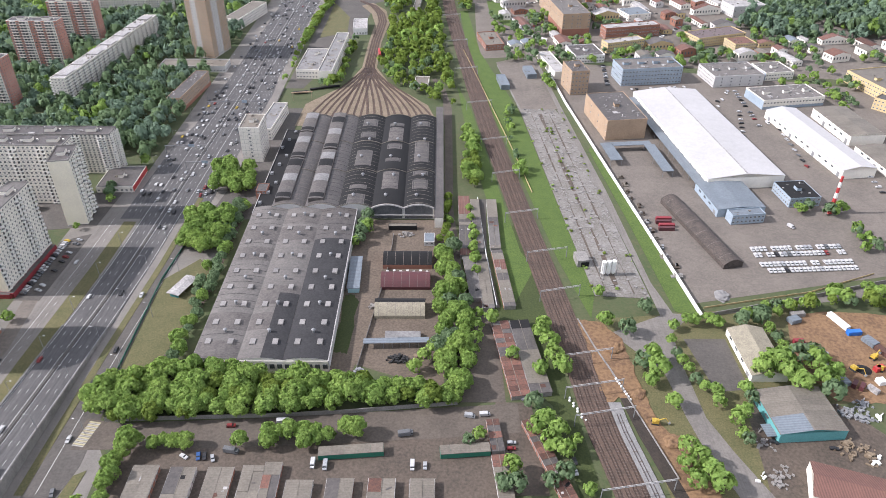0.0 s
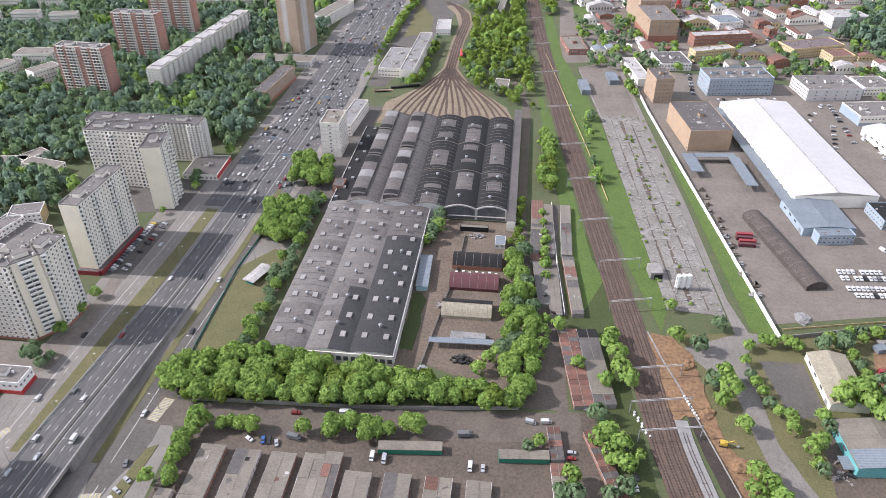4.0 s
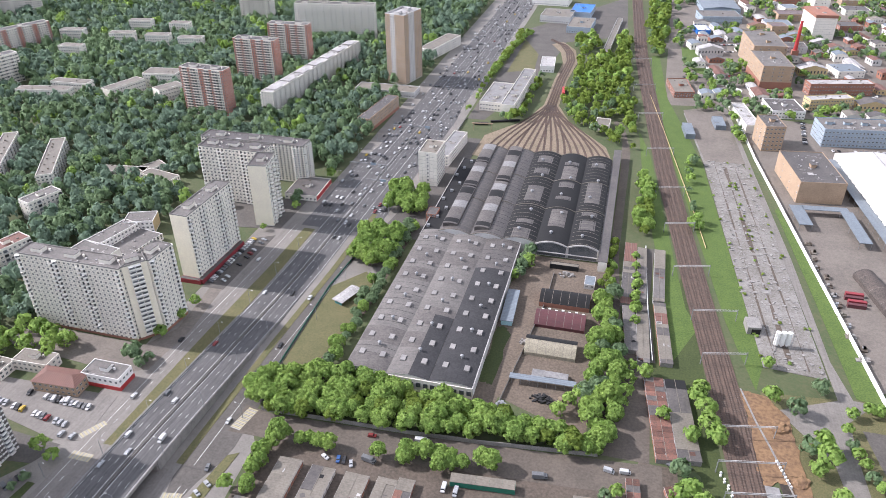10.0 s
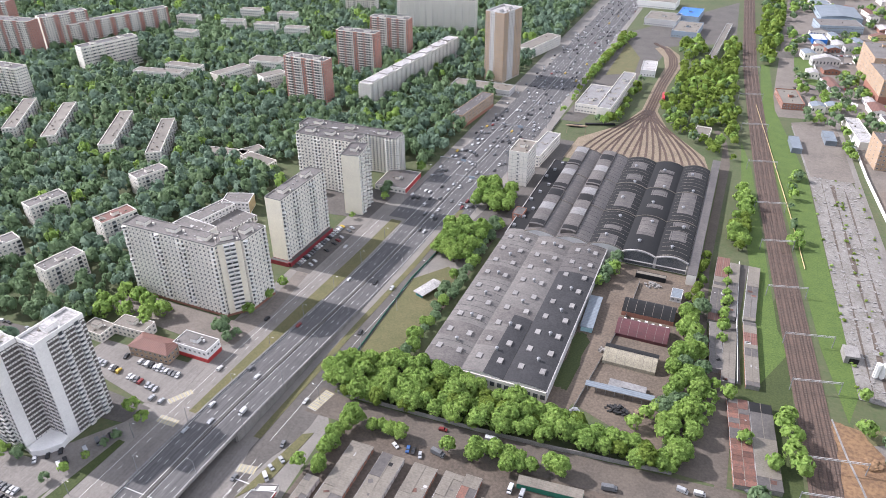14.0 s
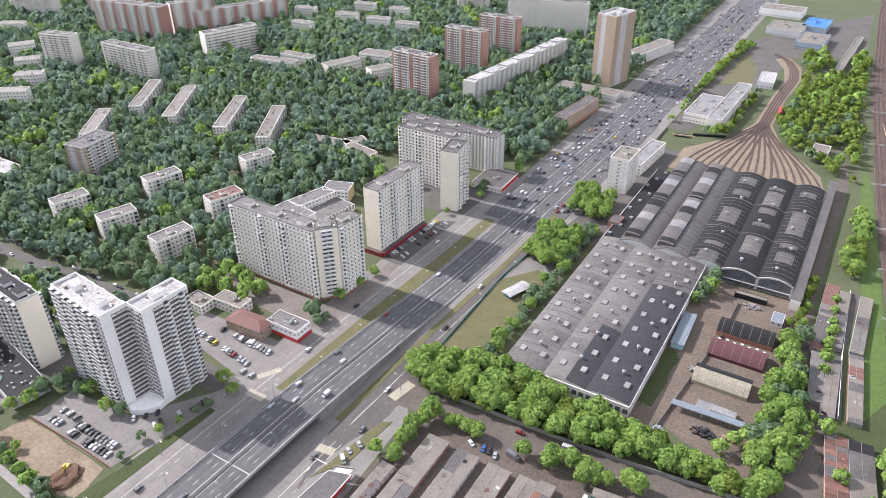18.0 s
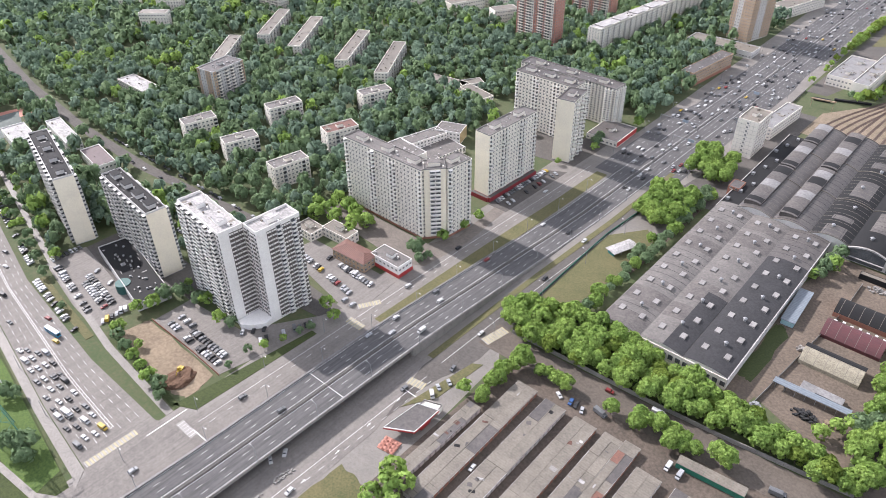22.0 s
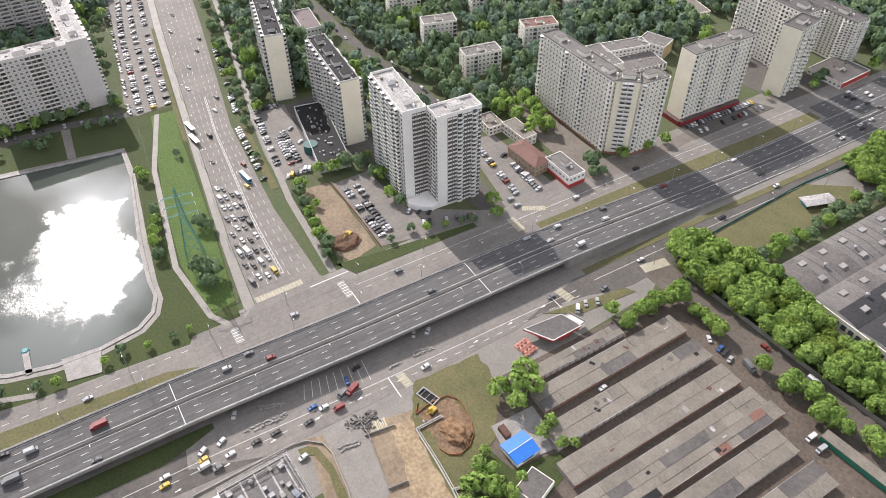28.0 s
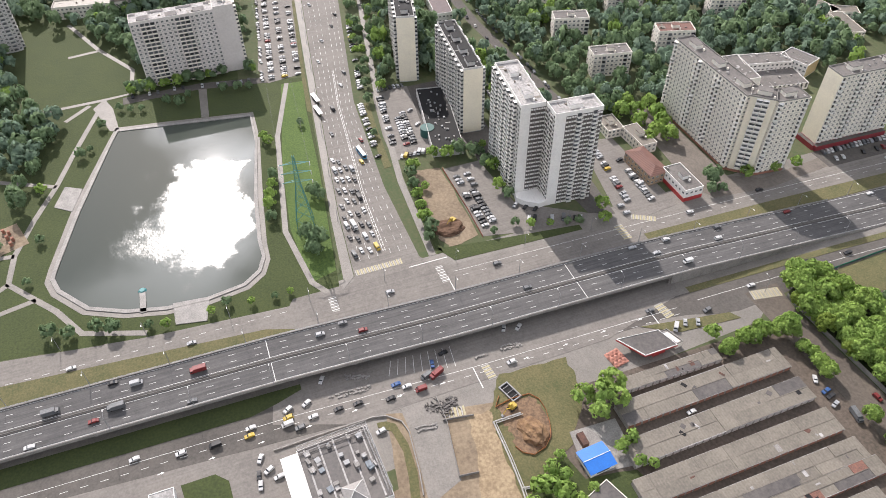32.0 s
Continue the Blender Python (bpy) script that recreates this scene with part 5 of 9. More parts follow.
for cx, cy, rz, w, d, h in ((-752, 838, 12, 32, 14, 15), (-675, 840, 15, 32, 14, 15), (-621, 842, 12, 32, 14, 15), (-627, 905, 8, 28, 14, 15), (-940, 504, 60, 30, 14, 15), (-873, 470, 50, 28, 14, 15), (-863, 405, 45, 32, 14, 15), (-818, 437, 42, 30, 14, 15), (-780, 394, 38, 31, 14, 15), (-918, 426, 34, 35, 14, 15),
                            (-628, 633, 10, 60, 14, 9), (-615, 662, 3, 46, 14, 9), (-552, 668, 72, 47, 15, 9), (-528, 710, 8, 40, 22, 12), (-492, 665, 62, 29, 15, 12), (-690, 905, 10, 32, 14, 15), (-570, 840, 10, 32, 14, 15), (-700, 770, 5, 30, 14, 15), (-1010, 480, 40, 32, 14, 15), (-960, 380, 30, 32, 14, 15), (-1050, 560, 30, 34, 14, 15)):
    building("far_house", "distant pale low house among trees", [(cx, cy, rz, w, d, h + 4, {"S": "w", "E": "w.w", "N": "w"})], max(2, int(h / 3)), BEIGE_WALL, ROOF_GREY, "house", "distant houses", pent=0, parapet=.4)
building("nursery_school", "white nursery school in joined wings with cyan and yellow ends", [
    (-348, 404.5, 20, 22, 16, 10, {"S": "ww", "E": "ee", "N": "w", "W": "w"}), (-355.5, 380, -14, 14, 36, 9.6, {"S": "w", "E": "w", "W": "w"}), (-351, 355.5, -8, 33, 13, 10.2, {"S": "w", "E": ".", "W": "w", "N": "w"}), (-337, 379, -10, 22, 34, 4.4, {"E": "w", "S": "w"})], 3, TOWER_WHITE, ROOF_MID, "school", sep=40, pent=0, end_mat=YELLOW_WALL, parapet=.7)
part("cyan_end_wall", Acc().box(13.1, -51.4, 0, .2, 12.6, 10.1, radians(-8)), CYAN, bpy.data.objects["nursery_school"], "light cyan painted end wall")
for wx, wy, rz, w, d in ((-420, 482, 8, 42, 12), (-382, 480, -12, 34, 12), (-400, 494, 60, 22, 12)):
    building("school_wing", "low grey-roofed school wing in the woods", [(wx, wy, rz, w, d, 7, {"S": "w", "E": "w"})], 2, BEIGE_WALL, ROOF_GREY, "school", "school wings", pent=0, parapet=.4)
building("shop_row", "low dark-roofed shop with a bright red front", [(-250, 495, 2, 28, 34, 4.5, {"E": "ee", "S": "w"})], 1, BEIGE_WALL, ROOF_TAR, "shop", pent=1, end_mat=BRIGHT_RED, parapet=.5)
building("restaurant", "two-storey white restaurant with a red ground floor", [(-262.8, 248.2, 0, 24, 12.4, 8, {"S": "w", "E": "w", "W": "w"})], 2, TOWER_WHITE, ROOF_MID, "restaurant", sep=30, pent=1, plinth=BRIGHT_RED, plinth_h=2.6, parapet=.5)
building("brick_shop", "two-storey brick shop below a brown tiled roof", [(-284.6, 237.6, 3, 27, 13, 7, {"S": "w", "E": "w", "W": "w"})], 2, ORANGE_WALL, ROOF_TILE, "shop", sep=20, pent=0, parapet=.2)
part("hipped_roof", Acc().add([(-14, -7, 7.2), (14, -7, 7.2), (14, 7, 7.2), (-14, 7, 7.2), (-8, 0, 9.6), (8, 0, 9.6)], [(0, 1, 5, 4), (1, 2, 5), (2, 3, 4, 5), (3, 0, 4)]), ROOF_TILE, bpy.data.objects["brick_shop"], "brown tiled hipped roof").rotation_euler = (0, 0, radians(3))
building("service_house", "low grey flat-roofed service house", [(-310.5, 248.4, 2, 23, 11, 7, {"S": "w", "E": "w"}), (-330, 238.6, -2, 17, 12, 6, {"S": "w", "E": "w"})], 2, BEIGE_WALL, ROOF_GREY, "shop", sep=20, pent=1, parapet=.4)
building("supermarket", "flat grey supermarket with a green corner entrance", [(-378, 137, -10.7, 72, 20, 5.5, {"S": "w"})], 1, GREY_WALL, ROOF_DARK, "shop", sep=10, pent=0, parapet=.7)
part("green_entrance", Acc().cyl((9, -11.5, 0), (9, -11.5, 6.0), 4.6, 4.6, 18), mat("dark_green_canopy", (0.025, 0.10, 0.09), (0.02, 0.075, 0.07), 0.6), bpy.data.objects["supermarket"], "round green entrance canopy")
for k in range(14):
    part("roof_fan", Acc().box(-30 + k * 4.6, 5.5 - k * .87 + 4 * math.sin(k * 2.1), 5.6, 1.1, 1.1, .9), METAL, bpy.data.objects["supermarket"])
for cx, cy, rz, w, d, lab in ((-616, 170, -8, 34, 18, "white flat-roofed pavilion among trees"), (-592, 196, -8, 53, 12, "white flat-roofed pavilion among trees"), (-528, 193, -8, 36, 15, "low flat-roofed pavilion with a violet roof")):
    building("pavilion", lab, [(cx, cy, rz, w, d, 8, {"S": "w", "E": "w"})], 2, TOWER_WHITE, ROOF_PALE if "white" in lab else ROOF_VIOLET, "pavilion", "pavilions", pent=0)
PINK_GREY = mat("pinkish_grey_panel", (0.66, 0.615, 0.585), (0.54, 0.50, 0.475), 0.85, 0.08, 1.5, 0.05)
building("park_slab", "pinkish grey 16-storey slab with stacked balconies beside the park", [
    (-504, -13, 0, 14, 56, 48, {"E": "wwbbbwwwwbbbwwwww", "S": "ee", "W": "w"}), (-541, 22, 0, 86, 14, 49, {"E": "ee", "S": "wdgdw", "N": "gwg"})], 16, PINK_GREY, ROOF_PALE, sep=80, pent=3, bal_mat=WHITE_WALL, bal_kind="box", end_mat=PINK_GREY, parapet=1.4)
building("park_slab", "tall grey slab with balcony bands behind the park", [(-640, -20, 0, 14, 80, 46, {"E": "wgg", "S": "w"}), (-600, -145, 10, 26, 30, 46, {"E": "wgw", "N": "wgw", "S": "w"})], 15, GREY_WALL, ROOF_PALE, sep=0, pent=2, bal_mat=FRAME, bal_kind="box")
building("park_house", "low brown-windowed house behind the meadow", [(-635, -75, 80, 60, 14, 10, {"S": "w", "E": "w"})], 3, BEIGE_WALL, ROOF_GREY, "house", pent=0)
building("avenue_tower", "grey tower slab beside the avenue", [(-740, 175, 5, 26, 20, 44, {"E": "wgw", "S": "wgw"})], 15, GREY_WALL, ROOF_GREY, pent=1, bal_mat=FRAME)

# ---------- the depot ----------
FELT_NEW = mat("newer_black_felt", (0.036, 0.035, 0.037), (0.020, 0.020, 0.021), 0.85, 0.12, 0.8, 0.15)
ROOF_TAR2 = mat("patched_tar_roof", (0.135, 0.122, 0.112), (0.075, 0.068, 0.065), 0.9, 0.1, 0.8, 0.15)
shed = thing("workshop_shed", (-98, 364, 0), 0, "long low workshop with three shallow dark vaults and skylights", "workshop")
SX0, SX1 = -36.5, 37.5
for b in range(3):
    x0, x1 = SX0 + b * 24.7, SX0 + (b + 1) * 24.7
    part("vault_roof", Acc().vault(x0, x1, -79, 80, 0, 7.6, 1.7, 12, 0, 1), [ROOF_MID if b < 2 else ROOF_TAR, GREY_WALL], shed, "brownish grey roll-felt vault")
    for k in range(7):
        y0 = -78 + k * 22.6
        x2 = x0 + (.4 if (k + b) % 2 else 4.0)
        if (k * 5 + b * 3) % 4 < 2 and b < 2:
            part("felt_sheet", Acc().vault(x0 + .4, x1 - .4, y0, y0 + 12 + 3 * (k % 3), 7.4, 7.74, 1.7, 12), ROOF_GREY if k == 3 else ROOF_TAR2, shed, "renewed felt strip")
    if b == 2:
        part("felt_sheet", Acc().vault(x0 + .3, x1 - .2, -79, 38, 7.4, 7.76, 1.7, 12), FELT_NEW, shed, "newer black felt")
    if b == 1:                              # black felt runs on over the near half of the middle vault
        xs_ = [x0 + 24.7 * (.52 + .48 * k / 6) for k in range(7)]
        zs_ = [7.79 + 1.7 * (1 - ((x - x0 - 12.35) / 12.35) ** 2) for x in xs_]
        part("felt_sheet", Acc().add([(x, y, z) for y in (-79, -22) for x, z in zip(xs_, zs_)], [(k, k + 1, k + 8, k + 7) for k in range(6)]), FELT_NEW, shed, "newer black felt")
    seam = Acc()
    for k in range(26):
        seam.vault(x0 + .2, x1 - .2, -78 + k * 6.1, -77.75 + k * 6.1, 7.4, 7.68, 1.7, 10)
    part("felt_seam", seam, ROOF_TAR2 if b % 2 else ROOF_DARK, shed, "lapped felt seams", "stuff")
    for c in (-6.2, 6.2):
        for r in range(9):
            x, y = (x0 + x1) / 2 + c, -66 + r * 16.6
            zz = 7.6 + 1.7 * (1 - (c / 12.35) ** 2)
            sk = part("skylight", Acc().box(x, y, zz - .25, 3.2, 4.6, 1.1, 0, 0, .1), SKYLIGHT, shed, "pale glazed roof light")
    for r in range(6):
        x, y = (x0 + x1) / 2 + 1.5, -58 + r * 25
        part("roof_vent", Acc().cyl((x, y, 9), (x, y, 11.4), .8, .8, 10).cyl((x, y, 11.4), (x, y, 12), 1.2, .5, 10), METAL, shed)
part("edge_gutter", Acc().box(SX1 + .2, 0, 7.2, .6, 160, .9), ROOF_PALE, shed)
part("front_gable", Acc().box(.5, -79.4, 0, 74, .5, 7.4), BEIGE_WALL, shed)
for k in range(18):
    part("gable_window", Acc().box(-34 + k * 4.1, -79.75, 2.2, 2.6, .2, 3.0), GLASS, shed)

ROOF_PALE2 = mat("weathered_grey_felt", (0.24, 0.235, 0.23), (0.15, 0.147, 0.145), 0.9, 0.1, 0.8, 0.1)
hall = thing("tram_hall", (-62, 520, 0), 0, "wide depot hall with five dark barrel vaults", "depot hall")
HALL_X = [-60, -36, -12, 12, 35, 57]
for b in range(5):
    x0, x1 = HALL_X[b], HALL_X[b + 1]
    part("vault_roof", Acc().vault(x0, x1, -78, 79, 0, 9.2, 3.0, 14, 0, 1), [ROOF_TAR if b < 2 else ROOF_DARK, GREY_WALL], hall, "dark barrel vault")
    for yy in (-78, -25, 25, 79):
        prof = Acc()
        for k in range(14):
            f0, f1 = k / 14, (k + 1) / 14
            prof.bar((x0 + (x1 - x0) * f0, yy, 9.4 + 3.0 * (1 - (2 * f0 - 1) ** 2)), (x0 + (x1 - x0) * f1, yy, 9.4 + 3.0 * (1 - (2 * f1 - 1) ** 2)), .6)
        part("roof_seam", prof, ROOF_GREY, hall, "pale arched roof seam")
    seam = Acc()
    for k in range(26):
        seam.vault(x0 + .2, x1 - .2, -76 + k * 6, -75.7 + k * 6, 9.0, 9.3, 3.0, 10)
    part("felt_seam", seam, ROOF_DARK if b % 2 else ROOF_GREY, hall, "lapped felt seams", "stuff")
    if b >= 2:
        for k in range(7):
            if (k * 3 + b) % 5 < 3:
                part("felt_strip", Acc().vault(x0 + .25, x1 - .25, -77 + k * 22, -77 + k * 22 + 6 + 4 * ((k + b) % 3), 9.0, 9.24, 3.0, 12), ROOF_TAR, hall, "brownish felt strip")
        for r in range(5):
            part("roof_vent", Acc().cyl(((x0 + x1) / 2 + 4 * (r % 2) - 2, -66 + r * 31, 11), ((x0 + x1) / 2 + 4 * (r % 2) - 2, -66 + r * 31, 13.6), .9, .9, 10).cyl(((x0 + x1) / 2 + 4 * (r % 2) - 2, -66 + r * 31, 13.6), ((x0 + x1) / 2 + 4 * (r % 2) - 2, -66 + r * 31, 14.3), 1.4, .5, 10), METAL, hall)
        for r, mt in ((0, ROOF_TAR2), (1, ROOF_TAR), (2, ROOF_TAR2)):
            if (b + r) % 2:
                part("roof_sheet", Acc().vault(x0 + .3, x1 - .3, -64 + r * 40 + b * 3, -40 + r * 40 + b * 4, 9.0, 9.25, 3.0, 12), mt, hall, "patched lighter roof strip")
for x, ys in ((-52.5, ((-73, -10), (-8, 38), (40, 78))), (-28.5, ((-73, 5), (8, 78)))):
    for y0, y1 in ys:
        mo = part("roof_lantern", Acc().vault(x - 5.5, x + 5.5, y0, y1, 9.5, 13.6, .8, 8, 0, 1), [ROOF_TAR if x < -40 else ROOF_TAR2, ROOF_TAR], hall, "long glazed roof lantern")
        for k in range(int((y1 - y0) / 12)):
            part("glazed_band", Acc().vault(x - 5.3, x + 5.3, y0 + 2 + k * 12, y0 + (13 if k % 3 else 8) + k * 12, 13.2, 13.68, .8, 8), ROOF_PALE2 if (k * 7 + int(x)) % 3 == 1 else ROOF_TAR2 if k % 2 else ROOF_DARK, mo)
part("side_aisle", Acc().box(60.5, 8, 0, 6.2, 196, 8), BEIGE_WALL, hall, "narrow side aisle along the hall")
part("aisle_roof", Acc().box(60.5, 8, 8, 6.6, 196, .3), ROOF_TAR, hall)
for b in (3, 4):
    x0, x1 = HALL_X[b], HALL_X[b + 1]
    part("arched_front", Acc().vault(x0 + 1, x1 - 1, -78.9, -78.1, 1.0, 8.6, 2.6, 14, 0, 0), GLASS, hall, "dark glazed arched front")
    part("front_canopy", Acc().box((x0 + x1) / 2, -79.2, 3.6, x1 - x0 - 1, 1.4, .5), ROOF_PALE, hall)
    arch = Acc()
    for k in range(14):
        f0, f1 = k / 14, (k + 1) / 14
        arch.bar((x0 + (x1 - x0) * f0, -79, 9.3 + 3.0 * (1 - (2 * f0 - 1) ** 2)), (x0 + (x1 - x0) * f1, -79, 9.3 + 3.0 * (1 - (2 * f1 - 1) ** 2)), 1.2)
    part("arch_rim", arch, ROOF_PALE, hall, "pale arched rim")
part("west_lean_to", Acc().box(-66, -14, 0, 12, 140, 7), GREY_WALL, hall)
part("lean_to_roof", Acc().box(-66, -14, 7, 12.6, 140.6, .4), ROOF_DARK, hall)
part("west_pipe", Acc().bar((-72.5, -84, 7.8), (-72.5, 56, 7.8), .7), ROOF_PALE, hall, "pale pipe along the roof edge")
for k in range(9):
    part("roof_duct", Acc().box(-67 + 3 * (k % 3 - 1), -70 + k * 15, 7.4, 2.2, 2.6, 1.6), METAL, hall)
building("roof_cabin", "small brown-fronted cabin on the depot edge", [(-134, 470, 0, 8, 12, 9.5, {"S": "w", "W": "w"})], 1, BRICK_WALL, ROOF_TAR, "cabin", base=7, pent=0, parapet=.3)

building("depot_office", "narrow pale 9-storey office block of the depot", [(-155, 543, 0, 16, 27, 30, {"S": "..w..", "E": "w", "W": "w", "N": "w"})], 9, BEIGE_WALL, ROOF_GREY, "office", sep=50, pent=1)
building("depot_annex", "long low annex behind the depot office", [(-152, 600, -4, 13, 58, 10, {"E": "w", "W": "w", "S": "w"})], 3, BEIGE_WALL, ROOF_PALE2, "office", sep=20, pent=0)
building("depot_services", "pale two-storey depot building with a long north wing", [(-137, 750, -2, 26, 66, 9, {"S": "w", "W": "w"}), (-117, 768, -2, 14, 126, 12, {"E": "w", "S": "."})], 2, BEIGE_WALL, ROOF_PALE2, "depot building", sep=40, pent=2)
building("north_shed", "pale shed behind the depot tracks", [(-100, 882, 4, 17, 40, 7, {"S": "w", "E": "w"})], 1, TOWER_WHITE, ROOF_PALE, "shed", pent=0)
for cx, cy, w, d, h, rf, wl_ in ((-118, 1125, 46, 48, 9, ROOF_GREY, GREY_WALL), (-78, 1080, 34, 60, 8, ROOF_GREY, BLUE_WALL), (-84, 1165, 32, 56, 9, BLUE_ROOF, BLUE_WALL), (-30, 1040, 8, 190, 4, ROOF_GREY, GREY_WALL), (-20, 700, 14, 20, 5, ROOF_GREY, BEIGE_WALL), (-140, 1230, 60, 40, 10, ROOF_GREY, TOWER_WHITE)):
    building("north_hall", "flat-roofed trade hall north of the depot", [(cx, cy, -3, w, d, h, {"S": "w", "W": "w"})], 1, wl_, rf, "hall", "northern halls", pent=1 if w > 30 else 0)

# yard huts between the shed and the railway
ROOF_CREAM = mat("stained_cream_sheet", (0.315, 0.285, 0.210), (0.203, 0.180, 0.135), 0.85, 0.3, 1.5, 0.2)


def hut(name, cx, cy, L, W, z, rise, roof, wallm, label):
    h = thing(name, (cx, cy, 0), 90, label, "hut", "vaulted huts")
    part("vault", Acc().vault(-W / 2, W / 2, -L / 2, L / 2, 0, z, rise, 12, 0, 1), [roof, wallm], h)
    for k in range(6):
        part("roof_rib", Acc().vault(-W / 2, W / 2, -L / 2 + (k + .5) * L / 6 - .1, -L / 2 + (k + .5) * L / 6 + .1, 0, z + .06, rise, 12), ROOF_GREY, h)
    part("door", Acc().box(0, -L / 2 - .08, 0, 3.2, .16, 3.2), wallm, h, "sheet metal door")
    return h


hut("vaulted_hut", -21.8, 387.5, 32, 15.5, 3.2, 4.0, ROOF_DARK, BRICK_WALL, "dark vaulted sheet hut with brick walls")
hut("vaulted_hut", -22.2, 365, 31, 15.5, 2.2, 5.0, ROOF_MAROON, ROOF_MAROON, "maroon vaulted sheet hut with white patches")
for k in range(7):
    solo("roof_patch", Acc().box(-34 + k * 4.2, 369.2 + (k % 2), 5.4, 1.6, 1.3, .5), PAINT, "white bag lying on the maroon hut roof", "bag", "roof bags")
hut("vaulted_hut", -24.4, 336.5, 30, 15, 2.4, 4.6, ROOF_CREAM, ROOF_CREAM, "cream vaulted sheet hut with a dark top")
solo("hut_cover", Acc().add([(x, y, z) for x in (-39.6, -9.2) for y, z in ((336.2, 7.14), (338.6, 6.98), (340.8, 6.2), (342.6, 4.9), (344.15, 2.5))], [(k, k + 1, k + 6, k + 5) for k in range(4)]), ROOF_DARK, "dark felt cover on the cream hut", "cover")
sh_b = thing("lean_to", (-55, 371, 0), 2, "grey-roofed lean-to with light blue walls", "shed")
part("wall", Acc().box(0, 0, 0, 7, 34, 3.6), CYAN, sh_b)
part("roof", Acc().box(0, 0, 3.6, 8, 35, .35), ROOF_STEEL, sh_b)
cb = thing("long_canopy", (-25, 305, 0), 2, "long blue-grey canopy on steel posts", "canopy")
part("roof", Acc().box(0, 0, 4.2, 37, 4.4, .3), ROOF_STEEL, cb)
for k in range(8):
    part("post", Acc().bar((-17 + k * 4.9, -1.6, 0), (-17 + k * 4.9, -1.6, 4.2), .25), METAL, cb)
solo("sheet_stack", Acc().box(-22, 313, 0, 20, 6, 1.8).box(-18, 312, 1.8, 13, 5, 1.2), ROOF_PALE2, "stack of grey wrapped boards", "stack")
random.seed(5)
for gx, gy, n, mt, lab, nm in ((-24, 294, 50, RUBBER, "heap of dark scrap tyres and metal", "scrap_heap"), (-12, 296, 20, SAND, "small heap of yellow sand", "sand_heap"), (-24, 420, 40, CONCRETE, "pile of broken concrete blocks", "block_pile"), (-44, 284, 26, METAL, "pile of mixed scrap beside the fence", "scrap_pile"), (-40, 340, 24, CONCRETE, "row of stored blocks along the fence", "block_pile")):
    a = Acc()
    for k in range(n):
        r = random.random() * (6 if n > 30 else 3.5)
        t = random.random() * math.tau
        a.box(gx + r * math.cos(t), gy + .6 * r * math.sin(t), 0, random.uniform(.6, 2), random.uniform(.6, 2), random.uniform(.5, 2.2) * (1.3 - r / 8), t)
    solo(nm, a, mt, lab, "heap")
building("yard_kiosk", "small grey yard kiosk with a sheet roof", [(-8, 412, 0, 7, 11, 3.5, {"S": "w", "W": "w"})], 1, GREY_WALL, ROOF_STEEL, "kiosk", pent=0, parapet=.2)
# closed box, near-black walls painted for the shade of an open inside
building("yard_shelter", "open dark shelter at the yard", [(-27, 428, 0, 20, 4, 3.5, {"S": "."})], 1, ROOF_DARK, ROOF_GREY, "shelter", pent=0, parapet=.2)
st = thing("bus_shelter", (-161.5, 357, 0), -20, "open shelter with a pale folded roof", "shelter")
part("roof", Acc().add([(-4.5, -10, 3.2), (0, -10, 3.9), (4.5, -10, 3.2), (-4.5, 10, 3.2), (0, 10, 3.9), (4.5, 10, 3.2)], [(0, 1, 4, 3), (1, 2, 5, 4), (0, 2, 1), (3, 4, 5)]), ROOF_PALE, st)
part("back_wall", Acc().box(0, -8.5, 0, 6, .3, 3.1), STEEL_GREEN, st)
for k in range(4):
    part("post", Acc().bar((3.6 * (1 if k % 2 else -1), -8 + 5 * k, 0), (3.6 * (1 if k % 2 else -1), -8 + 5 * k, 3.2), .2), METAL, st)


